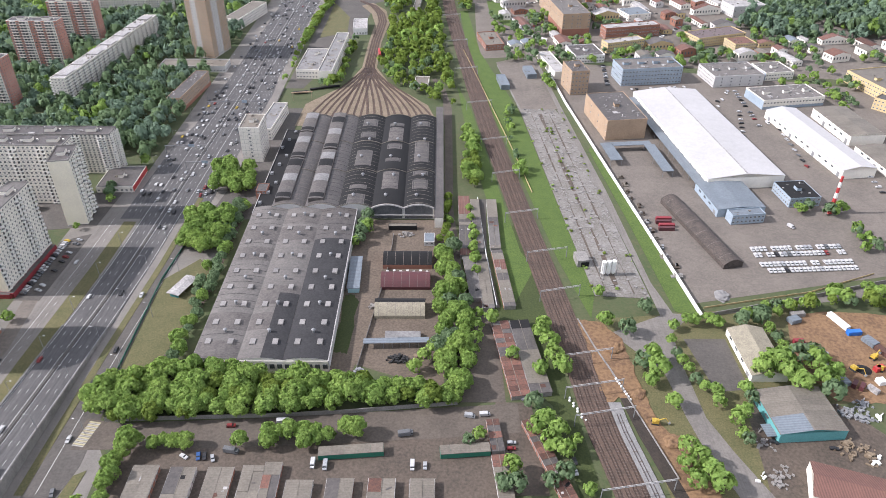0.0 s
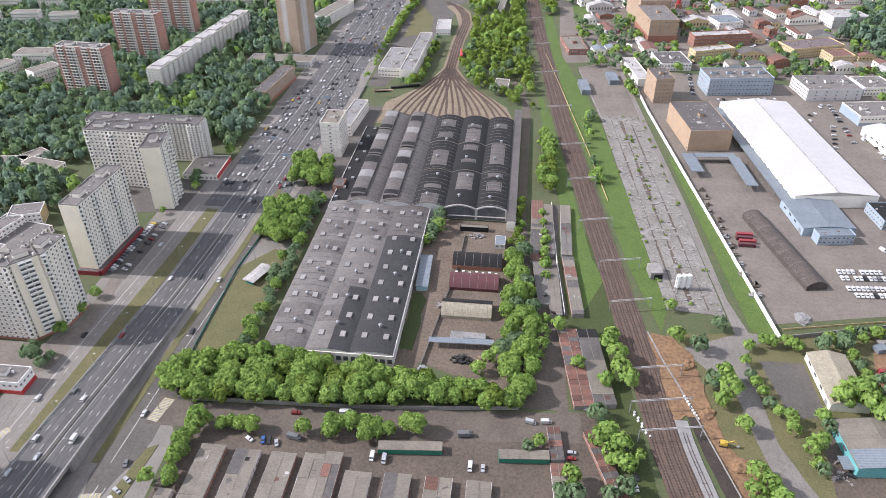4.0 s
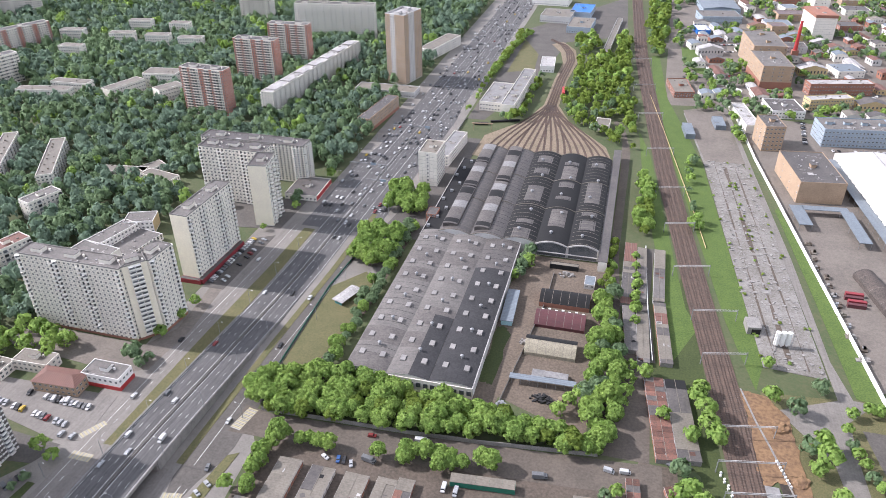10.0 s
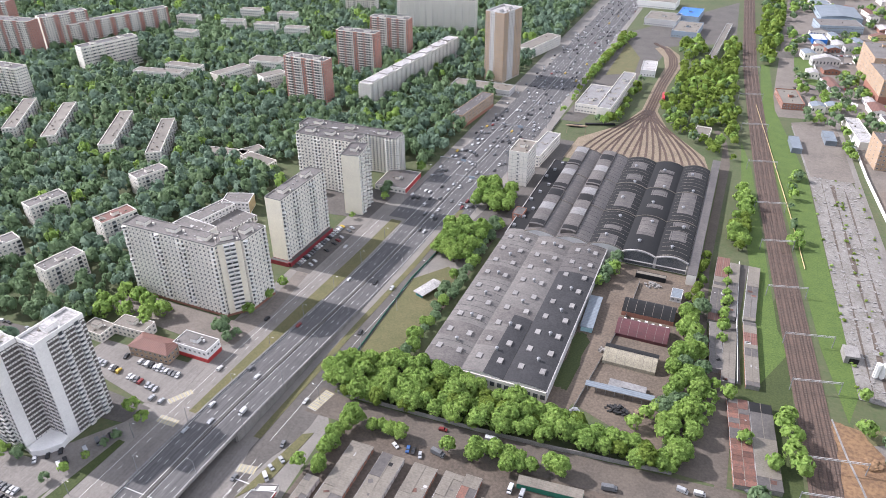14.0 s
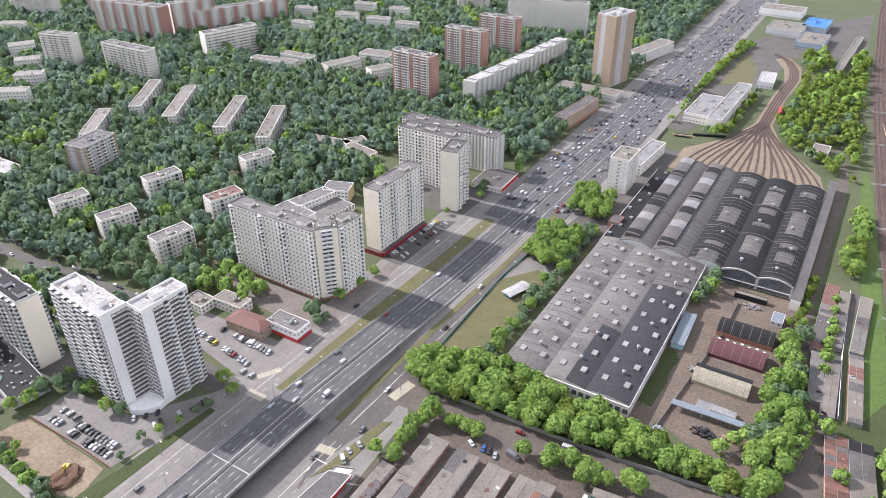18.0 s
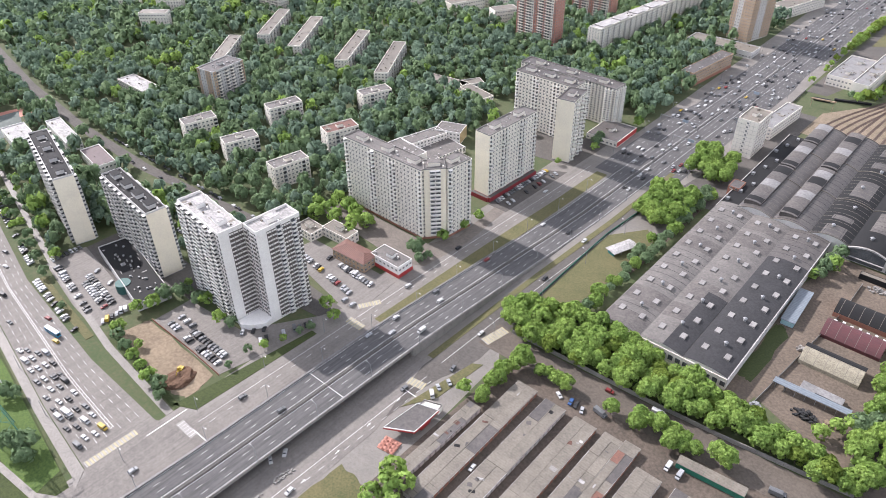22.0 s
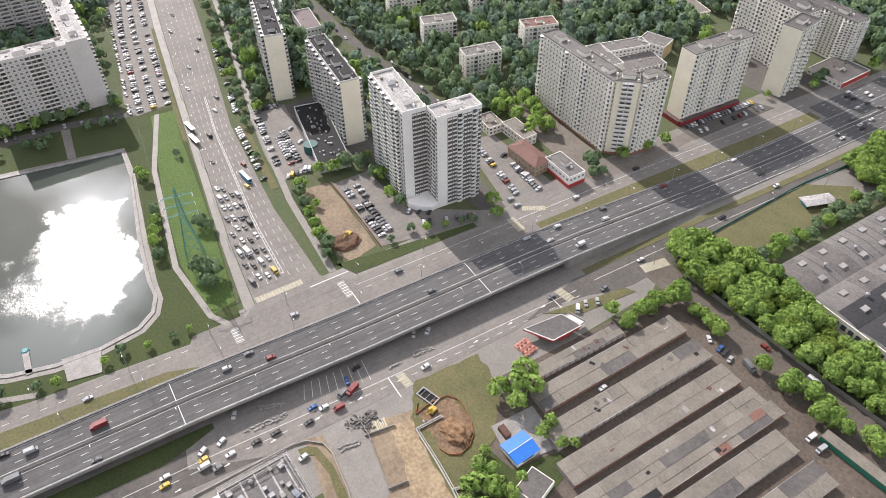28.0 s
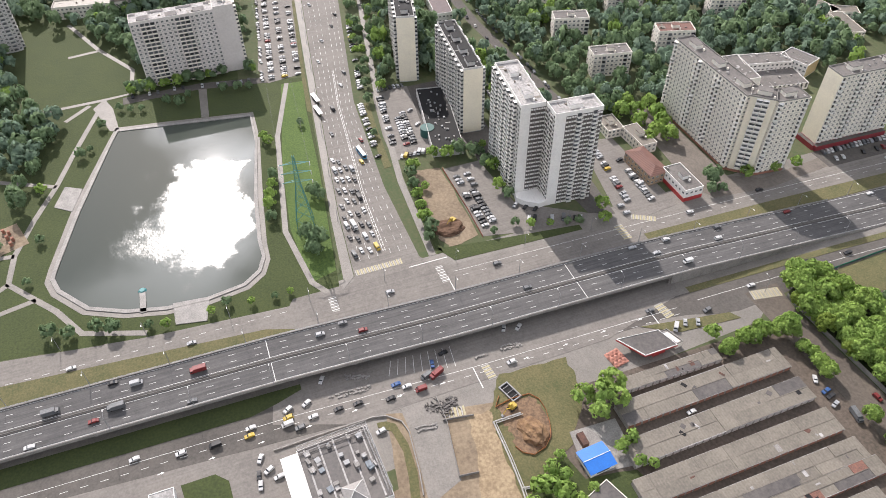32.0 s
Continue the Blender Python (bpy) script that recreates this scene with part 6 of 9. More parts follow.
# ---------- garages ----------
def garage_row(name, x0, y0, x1, y1, width, h, label, roofs, seed, unit=3.6, two=True):
    """A row of lock-up garages: back-to-back cells, each with its own piece of roof."""
    L = math.hypot(x1 - x0, y1 - y0)
    rz = math.degrees(math.atan2(y1 - y0, x1 - x0))
    g = thing(name, ((x0 + x1) / 2, (y0 + y1) / 2, 0), rz, label, "garages", "garage rows")
    rng = random.Random(seed)
    part("wall", Acc().box(0, 0, 0, L, width, h), CONCRETE, g, "grey block walls")
    n = int(L / unit)
    i = 0
    sides = (-1, 1) if two else (0,)
    for s in sides:
        i = 0
        while i < n:
            k = min(n - i, rng.choice((1, 2, 3, 5, 6, 7)))
            w2 = width / 2 if two else width
            hh = h + .02 + rng.random() * .22
            rm = rng.choice(roofs)
            k = 1 if roofs[0] is ROOF_RUST else k
            k = min(k, 2) if rm in (ROOF_PALE, ROOF_RUST) and ROOF_RUST not in roofs[:1] else k
            part("roof_panel", Acc().box(-L / 2 + (i + k / 2) * L / n, s * w2 / 2, h - .1, k * L / n - .05, w2 + .35, hh - h + .2), rm, g)
            i += k
    for k in range(int(L / 13)):
        part("felt_patch", Acc().box(rng.uniform(-.48, .48) * L, rng.uniform(-.42, .42) * width, h + .2, rng.uniform(.6, 2.6), rng.uniform(.6, 3.6), .05, rng.choice((0, 0, .1, .5))), rng.choice((ROOF_PALE, ROOF_PALE, ROOF_TAR, ROOF_DARK, ROOF_RUST, CONCRETE)), g, "patch of newer roofing")
    a = Acc()
    for s in ((-1, 1) if two else (-1,)):
        for j in range(n):
            a.box(-L / 2 + (j + .5) * L / n, s * (width / 2 + .05), 0, L / n * .72, .12, 2.1)
    part("door_row", a, BRICK_WALL if seed % 2 else GREY_WALL, g, "row of metal garage doors", "stuff")
    # pale strips that put the sunlit roof edge into the colour
    for s in ((-1, 1) if two else (-1,)):
        part("eaves", Acc().box(0, s * (width / 2 + .2), h - .05, L, .22, .2), ROOF_PALE, g)
    part("ridge_wall", Acc().box(0, 0, h, L, .25, .35), ROOF_GREY, g)
    return g


GR = [ROOF_GREY] * 12 + [ROOF_TAR]
GR2 = [ROOF_GREY] * 6 + [ROOF_TAR, ROOF_TAR, ROOF_DARK, ROOF_RUST]
for i, (xa, ya, xb, yb, w, rf) in enumerate(((-149.5, 140, -149, 192, 6.5, GR), (-136, 132, -136.5, 219, 11.5, GR), (-118.5, 125, -119, 218, 11.5, GR), (-101.5, 120, -101.5, 218, 11.5, GR), (-86.5, 100, -86.5, 219, 9.5, GR), (-77.5, 100, -77.5, 221, 7.5, GR2), (-64.5, 90, -64, 211, 12, GR), (-46, 90, -45.5, 212, 12, GR2), (-27, 90, -26.5, 212, 12, GR2), (-8.5, 90, -8, 212, 11, GR))):
    garage_row("garage_row", xa, ya, xb, yb, w, 2.9, "long row of back-to-back garages with patched felt roofs", rf, i)
RU = [ROOF_RUST, ROOF_RUST, ROOF_RUST, ROOF_TAR]
garage_row("rusty_garages", 34.5, 324, 42, 264, 10, 2.8, "row of garages with rusty red sheet roofs", RU, 21)
garage_row("grey_garages", 46, 325, 53, 266, 11, 2.8, "row of garages with dark grey roofs", [ROOF_TAR, ROOF_GREY, ROOF_DARK], 22, two=False)
garage_row("rusty_garages", 26, 248, 28, 228, 6, 2.8, "short row of rusty garages", RU, 23, two=False)
garage_row("grey_garages", 28, 226, 31, 190, 7, 2.8, "row of garages with dark grey roofs", GR2, 24, two=False)
garage_row("rusty_garages", 44, 248, 60, 196, 7, 2.8, "row of garages with rusty red sheet roofs", RU, 25, two=False)
garage_row("grey_garages", 17, 470, 17, 392, 8, 2.8, "row of old garages with grey roofs", [ROOF_MID, ROOF_GREY, ROOF_MID, ROOF_TAR, ROOF_GREY, ROOF_TILE], 26, two=False)
garage_row("grey_garages", 18, 390, 22, 345, 7, 2.8, "row of old garages with grey roofs", [ROOF_MID, ROOF_GREY, ROOF_MID, ROOF_TAR, ROOF_GREY, ROOF_TILE], 27, two=False)
garage_row("grey_garages", 25, 465, 26, 400, 6, 2.8, "row of old garages with grey roofs", [ROOF_MID, ROOF_GREY, ROOF_MID, ROOF_TAR, ROOF_GREY, ROOF_TILE], 28, two=False)
garage_row("grey_garages", 27, 385, 29, 336, 7, 2.8, "row of old garages with grey roofs", [ROOF_MID, ROOF_GREY, ROOF_MID, ROOF_TAR, ROOF_GREY, ROOF_TILE], 29, two=False)
garage_row("grey_garages", 37.5, 465, 37, 400, 7, 2.8, "row of old garages with grey roofs", [ROOF_MID, ROOF_GREY, ROOF_MID, ROOF_TAR, ROOF_GREY, ROOF_TILE], 30, two=False)
garage_row("grey_garages", 37.5, 398, 42, 338, 7, 2.8, "row of old garages with grey roofs", [ROOF_MID, ROOF_GREY, ROOF_MID, ROOF_TAR, ROOF_GREY, ROOF_TILE], 31, two=False)
for x0, y0, x1, y1 in ((0, 228, 24, 230), (-58, 227, -27, 229.5)):
    L = x1 - x0
    gs = thing("green_storage_row", ((x0 + x1) / 2, (y0 + y1) / 2, 0), 5, "long row of green storage boxes with a grey roof", "storage", "storage rows")
    part("wall", Acc().box(0, 0, 0, L, 5, 3.4), GREEN_SHEET, gs)
    for k in range(5):
        part("roof_panel", Acc().box(-L / 2 + (k + .5) * L / 5, 0, 3.4, L / 5 - .06, 5.6, .25), ROOF_GREY, gs)


# ---------- works east of the railway ----------
def gable_hall(name, cx, cy, rz, w, L, h, rise, roof, wallm, label, n=9, windows=True):
    """A long hall with a low gabled roof; L runs along local y."""
    FOOT.append((cx, cy, math.cos(radians(rz)), math.sin(radians(rz)), w / 2, L / 2))
    g = thing(name, (cx, cy, 0), rz, label, "warehouse", "warehouses")
    part("wall", Acc().box(0, 0, 0, w, L, h), wallm, g)
    for s in (-1, 1):
        for k in range(n):
            y0, y1 = -L / 2 + k * L / n, -L / 2 + (k + 1) * L / n - .04
            x0, x1 = (0, s * (w / 2 + .4))
            q = [(x0, y0, h + rise), (x1, y0, h), (x1, y1, h), (x0, y1, h + rise)]
            a = Acc().add(q if s < 0 else q[::-1], [(3, 2, 1, 0)])
            a.add([(x, y, z - .2) for x, y, z in q], [(0, 1, 2, 3)] if s > 0 else [(3, 2, 1, 0)])
            part("roof_sheet", a, roof, g)
    for y in (-L / 2 - .02, L / 2 + .02):
        part("gable", Acc().add([(-w / 2, y, h), (w / 2, y, h), (0, y, h + rise)], [(0, 1, 2), (2, 1, 0)]), wallm, g)
    if windows:
        for k in range(int(L / 9)):
            for s in (-1, 1):
                part("door" if k % 4 == 0 else "window", Acc().box(s * (w / 2 + .05), -L / 2 + 5 + k * 9, .1 if k % 4 == 0 else h * .5, .2, 3.4, h * .5 if k % 4 == 0 else 1.4), GLASS if k % 4 else METAL, g)
    return g


ROOF_BROWN = mat("rotten_brown_roof", (0.095, 0.076, 0.065), (0.045, 0.038, 0.034), 0.9, 0.2, 1.2, 0.3)
gable_hall("white_warehouse", 227, 577, 6, 62, 178, 10, 3.2, ROOF_WHITE, WHITE_WALL, "huge steel warehouse with a white roof")
part("side_canopy", Acc().box(-35.4, -2, 5.6, 8.6, 172, .35), ROOF_STEEL, bpy.data.objects["white_warehouse"], "long blue-grey side canopy")
for k in range(16):
    part("canopy_post", Acc().bar((-39, -84 + k * 11, 0), (-39, -84 + k * 11, 5.6), .3), METAL, bpy.data.objects["white_warehouse"])
part("ridge_cap", Acc().box(0, 0, 13.15, 1.2, 177, .18), ROOF_PALE, bpy.data.objects["white_warehouse"])
gable_hall("steel_hall", 217, 468, 6, 36, 41, 6.5, 1.6, ROOF_STEEL, BLUE_WALL, "blue-grey steel hall beside the white warehouse")
gable_hall("white_warehouse", 325, 566, 8, 29, 121, 8, 2.6, ROOF_WHITE, WHITE_WALL, "long narrow warehouse with a white roof")
gable_hall("pale_warehouse", 366, 597, 6, 32, 62, 9, 1.4, ROOF_GREY, WHITE_WALL, "pale warehouse with a dock front")
gable_hall("pale_warehouse", 372, 520, 6, 32, 70, 6, 1.0, ROOF_GREY, WHITE_WALL, "low pale warehouse with grey roof")
gable_hall("white_warehouse", 410, 450, 10, 40, 90, 8, 2.0, ROOF_WHITE, WHITE_WALL, "white-roofed warehouse at the yard's edge")
gable_hall("turquoise_hall", 181, 252, 4, 34, 30, 6.2, 2.0, ROOF_GREY, TURQ, "turquoise sheet hall with a patched grey roof")
part("pale_roof_patch", Acc().add([(-17, -15.2, 6.35), (-1, -15.2, 8.2), (-1, -4, 8.2), (-17, -4, 6.35)], [(0, 1, 2, 3)]), ROOF_STEEL, bpy.data.objects["turquoise_hall"], "smooth pale roof patch")
part("lean_to_roof", Acc().box(-19, -9, 2.6, 6, 8, .25), ROOF_STEEL, bpy.data.objects["turquoise_hall"])
gable_hall("pale_store", 176, 297, 1, 20, 39, 5, 2.6, ROOF_CREAM, WHITE_WALL, "pale gabled store with a stained roof")
hut("vaulted_shed", 182, 425, 88, 14, 3.4, 3.2, ROOF_BROWN, ROOF_BROWN, "long dilapidated brown vaulted shed").rotation_euler = (0, 0, radians(13))
gable_hall("brown_roofed_hall", 197.6, 201, 71, 20, 60, 6, 3.0, ROOF_TILE, WHITE_WALL, "hall with a reddish brown sheet roof")
building("brick_workshop", "large windowless orange brick workshop", [(157, 606, 8, 36, 62, 18.5, {"S": ".", "W": "...w"})], 3, ORANGE_WALL, ROOF_TAR, "factory", sep=10, pent=1, parapet=.5, pitch=5)
building("brick_workshop", "orange brick tower of the works", [(134, 692, 10, 18, 30, 24, {"S": "w", "W": "..w", "E": "w"})], 6, ORANGE_WALL, ROOF_TAR, "factory", sep=20, pent=1, parapet=.5)
building("blue_office", "blue-striped three-storey works office", [(213, 720, 8, 64, 31, 17, {"S": "w", "W": "w"})], 4, BLUE_WALL, ROOF_MID, "office", sep=50, pent=4, frame_mat=FRAME)
building("grey_works", "grey works building with flat roof", [(301, 720, 8, 54, 38, 11, {"S": "..w", "W": "w"})], 3, GREY_WALL, ROOF_MID, "factory", sep=20, pent=3)
building("blue_works", "low works hall with a bright blue band", [(335.5, 664, 10, 64, 33, 8.5, {"S": "ww", "W": "ee"})], 2, WHITE_WALL, ROOF_MID, "factory", sep=20, pent=3, end_mat=BLUE_WALL, plinth=BLUE_WALL, plinth_h=2.5)
building("blue_works", "small flat works building with a blue front", [(350, 734, 10, 32, 30, 8, {"S": "ww", "W": "ee"})], 2, WHITE_WALL, ROOF_MID, "factory", sep=10, pent=1, end_mat=BLUE_WALL)
building("blue_annex", "small blue-grey annex of the steel hall", [(220, 441.5, 8, 25, 9, 7, {"S": "w", "E": "w"})], 2, BLUE_WALL, ROOF_STEEL, "annex", sep=10, pent=0)
building("blue_house", "blue two-storey office with an arched gable", [(270, 474, 6, 24, 26, 7.5, {"S": "w", "W": "w", "E": "w"})], 2, BLUE_WALL, ROOF_DARK, "office", sep=40, pent=2, parapet=.4)
building("white_garage", "white garage with a pale roof", [(119, 752, 10, 14, 64, 7, {"W": "w", "S": "."})], 1, WHITE_WALL, ROOF_PALE, "garage", pent=0)
building("white_house", "white two-storey house with a dark roof", [(160, 786, 10, 33, 37, 8, {"S": "w", "W": "w"})], 2, TOWER_WHITE, ROOF_TAR, "house", sep=10, pent=1)
building("yellow_house", "pale yellow three-storey house with flat roof", [(208, 814, 20, 48, 14, 11, {"S": "w", "W": "w"})], 3, YELLOW_WALL, ROOF_PALE, "house", sep=20, pent=0)
building("brick_mill", "long red brick mill with pale pilasters", [(227, 864, 14, 70, 16, 13, {"S": "w", "W": "w"})], 3, BRICK_WALL, ROOF_PALE, "mill", sep=20, pent=0)
building("brick_mill", "tall mill of weathered orange and red brick", [(157, 894, 8, 34, 62, 26, {"S": "w..w.w", "W": ".w.", "E": "w"})], 6, ORANGE_WALL, ROOF_MID, "mill", sep=20, pent=1, plinth=BRICK_WALL, plinth_h=8, parapet=.4)
building("brick_mill", "long higher wing of the orange brick mill", [(155, 962, 6, 38, 70, 31, {"S": "..w", "W": "w.w", "E": "w"})], 6, ORANGE_WALL, ROOF_MID, "mill", sep=0, pent=2, parapet=.4)
building("white_store_tower", "tall windowless white store tower with a brown top storey", [(246, 1123, 8, 29, 54, 31, {"S": ".", "W": "."})], 9, WHITE_WALL, ROOF_MID, "tower", sep=0, pent=2)
part("brown_top_storey", Acc().box(0, 0, 29, 29.6, 54.6, 4, radians(8)), BRICK_WALL, bpy.data.objects["white_store_tower"], "brown brick top storey")
rc = thing("red_chimney", (203, 1012, 0), 0, "tall red painted boiler chimney on a dark base", "chimney")
part("shaft", Acc().cyl((0, 0, 6), (0, 0, 43), 2.6, 1.7, 16), BRIGHT_RED, rc)
part("base", Acc().box(0, 0, 0, 8, 8, 6), BRICK_WALL, rc)
building("violet_hall", "low violet-blue sheet hall", [(118, 1174, 12, 58, 40, 10, {"S": "w", "W": "w"})], 2, BLUE_WALL, ROOF_MID, "hall", pent=0, parapet=.4)
building("blue_kiosk", "bright blue sheet hall with a white roof", [(91, 1100, 10, 18, 30, 6, {"S": "."})], 1, BLUE_ROOF, ROOF_WHITE, "hall", pent=0, parapet=.3)
gable_hall("steel_hall", 121, 1247, 6, 56, 74, 9, 3.0, ROOF_STEEL, BLUE_WALL, "wide pale blue sheet hall with a steel roof")
building("blue_shed", "grey-blue flat shed in the siding yard", [(93, 732, 6, 10, 26, 5, {"S": "."})], 1, ROOF_STEEL, ROOF_STEEL, "shed", pent=0, parapet=.2)
patch("siding_yard", [(76, 640), (60, 768), (100, 790), (111, 640)], 0.33, DUSTY, "brown dusty yard at the head of the siding", "yard")
patch("rail_meadow", [(62, 1012), (81, 1016), (85, 960), (94, 889), (78, 905), (63, 942)], 0.12, GRASS_LUSH, "bright green wedge of grass beside the railway", "grass")
wall_line("pale_yard_wall", [(82, 1027), (86, 960), (94, 889), (106, 862), (125, 843)], 2.6, .4, WHITE_PAINT, "pale concrete wall round the mill yard")
building("violet_roofed_house", "yellow house below a dull violet roof", [(324, 846, 20, 66, 28, 10, {"S": "w", "W": "w"})], 3, YELLOW_WALL, ROOF_VIOLET, "house", sep=10, pent=0)
building("yellow_house", "yellow three-storey house with tiled roof", [(341, 810, 12, 26, 24, 12, {"S": "w", "W": "w", "E": "w"})], 4, YELLOW_WALL, ROOF_TILE, "house", sep=10, pent=0)
building("low_brick_house", "low house of red brick and white plaster", [(57, 832, 10, 22, 48, 6, {"S": "w", "W": "w"})], 2, BRICK_WALL, ROOF_GREY, "house", pent=1)
building("blue_shed", "small shed of blue-grey sheet", [(63, 704, 6, 9, 30, 5, {"S": "."})], 1, ROOF_STEEL, ROOF_STEEL, "shed", pent=0, parapet=.2)
building("panel_works", "wide works hall with rows of roof lights", [(480, 700, 14, 110, 60, 12, {"S": "w", "W": "w"})], 3, YELLOW_WALL, ROOF_GREY, "factory", sep=0, pent=5)
building("works_house", "long yellow house of the works", [(445, 620, -50, 80, 16, 11, {"S": "w", "W": "w"})], 3, YELLOW_WALL, ROOF_TAR, "house", pent=0)
for cx, cy, rz, w, d in ((142, 541, 6, 10, 32), (179, 530, 5, 9, 48), (162, 556, 6, 34, 7)):
    cn = thing("yard_canopy", (cx, cy, 0), rz, "blue-grey sheet canopy on posts", "canopy", "yard canopies")
    part("roof", Acc().box(0, 0, 5.4, w, d, .4), ROOF_STEEL, cn)
    for sx in (-1, 1):
        for k in range(3):
            part("post", Acc().bar((sx * (w / 2 - .4), (k - 1) * (d / 2 - .5), 0), (sx * (w / 2 - .4), (k - 1) * (d / 2 - .5), 5.4), .3), METAL, cn)
ch = thing("chimney", (287, 452, 0), 0, "tall chimney banded in red and white", "chimney")
for k in range(7):
    part("band", Acc().cyl((0, 0, k * 4.4), (0, 0, (k + 1) * 4.4), 1.6 - k * .1, 1.5 - k * .1, 14), BRIGHT_RED if k % 2 == 0 else WHITE_PAINT, ch)
bx = thing("concrete_box", (93, 388, 0), 6, "pale concrete box with an open dark front", "shed")
part("shell", Acc().box(0, 0, 0, 8, 11, 5.2), CONCRETE, bx)
# near-black plate on the solid front, painted for the shade inside
part("opening", Acc().box(1, -5.55, .3, 5.2, .2, 3.6), ROOF_DARK, bx)
si = thing("cement_silos", (108, 374, 0), 8, "cluster of white silos in a steel frame", "silo")
for i in range(3):
    part("silo", Acc().cyl((i * 3.3 - 3.3, 0, 2), (i * 3.3 - 3.3, 0, 11), 1.5, 1.5, 14).cyl((i * 3.3 - 3.3, 0, 0.4), (i * 3.3 - 3.3, 0, 2), .4, 1.5, 14), WHITE_PAINT, si)
for sx in (-5, 5):
    for sy in (-2, 2):
        part("post", Acc().bar((sx, sy, 0), (sx, sy, 11.5), .3), METAL, si)
# random low industry far to the north-east
FAR_WOOD = [(372, 890), (395, 850), (480, 846), (760, 860), (900, 1000), (760, 1250), (560, 1160), (400, 960)]
rng = random.Random(11)
placed = []
for k in range(120):
    cx, cy = rng.uniform(70, 760), rng.uniform(880, 1500)
    if inside(cx, cy, FAR_WOOD) or any(math.hypot(cx - q[0], cy - q[1]) < 26 + max(q[4], q[5]) for q in FOOT) or (cx < 96 and cy < 1030) or any(abs(cx - q[0]) < 34 and abs(cy - q[1]) < 30 for q in placed) or (cx < 260 and cy < 930) or (cx > 240 and cy < 940):
        continue
    placed.append((cx, cy))
    building("works_hall", "low works hall in the distant industrial quarter", [(cx, cy, rng.uniform(5, 20), rng.uniform(18, 52), rng.uniform(14, 34), rng.choice((6, 8, 10, 14)), {"S": "w.w", "W": "w"})], 2, rng.choice((BRICK_WALL, BEIGE_WALL, ORANGE_WALL, WHITE_WALL, GREY_WALL)), rng.choice((ROOF_GREY, ROOF_TAR, ROOF_PALE, ROOF_STEEL, ROOF_TILE, ROOF_VIOLET)), "factory", "distant works", pent=0, parapet=.4, pitch=4.5)


def low_shed(cx, cy, rz, w, d, h, wallm, roofm, label):
    """A small pitched shed, one mesh."""
    FOOT.append((cx, cy, math.cos(radians(rz)), math.sin(radians(rz)), w / 2, d / 2))
    a = Acc().box(0, 0, 0, w, d, h)
    r = w * .14
    a.add([(-w / 2 - .4, -d / 2 - .3, h), (0, -d / 2 - .3, h + r), (w / 2 + .4, -d / 2 - .3, h), (-w / 2 - .4, d / 2 + .3, h), (0, d / 2 + .3, h + r), (w / 2 + .4, d / 2 + .3, h)], [(0, 1, 4, 3), (1, 2, 5, 4)], 1)
    a.add([(-w / 2, -d / 2, h), (w / 2, -d / 2, h), (0, -d / 2, h + r), (-w / 2, d / 2, h), (w / 2, d / 2, h), (0, d / 2, h + r)], [(0, 1, 2), (5, 4, 3)], 0)
    for k in range(int(d / 5)):
        for s_ in (-1, 1):
            a.box(s_ * w / 2, -d / 2 + 2.5 + k * 5, h * .4, .12, 1.8, h * .35, 0, 2)
    for k in range(int(w / 4)):
        a.box(-w / 2 + 2 + k * 4, -d / 2, h * .4, 1.6, .12, h * .35, 0, 2)
    return solo("low_shed", a, [wallm, roofm, GLASS], label, "shed", "sheds of the industrial quarter", "", (cx, cy, 0), rz)


rng = random.Random(29)
n_shed = 0
for k in range(900):
    cx, cy = rng.uniform(60, 620), rng.uniform(770, 1320)
    w, d = rng.uniform(8, 16), rng.uniform(12, 40)
    if rng.random() < .5:
        w, d = d, w
    if n_shed > 110 or inside(cx, cy, FAR_WOOD) or cx < 70 + (cy - 770) * .03 or any(math.hypot(cx - q[0], cy - q[1]) < max(w, d) / 2 + max(q[4], q[5]) + 1 for q in FOOT):
        continue
    n_shed += 1
    wm_, wl_ = rng.choice(((BRICK_WALL, "red brick"), (BEIGE_WALL, "pale plastered"), (GREY_WALL, "grey panel"), (YELLOW_WALL, "yellow plastered"), (WHITE_WALL, "white")))
    rm_, rl_ = rng.choice(((ROOF_GREY, "grey"), (ROOF_TAR, "dark"), (ROOF_STEEL, "steel"), (ROOF_TILE, "reddish"), (ROOF_PALE, "pale"), (ROOF_RUST, "rusty")))
    low_shed(cx, cy, rng.choice((8, 12, 16)), w, d, rng.uniform(4, 9), wm_, rm_, "%s shed with a low %s roof" % (wl_, rl_))
# ---------- small works and street furniture ----------
def lamp_post(x, y, z, rz, h=10.5, arm=2.6):
    lp = thing("street_lamp", (x, y, z), rz, "grey steel street lamp with a curved arm", "street lamp", "street lamps")
    part("pole", Acc().cyl((0, 0, 0), (0, 0, h), .16, .09, 8), METAL, lp)
    ar = part("arm", Acc().bar((0, 0, h - .2), (arm, 0, h + .5), .12), METAL, lp)
    part("lamp_head", Acc().box(arm + .3, 0, h + .4, 1.0, .35, .18), WHITE_PAINT, ar)
    return lp


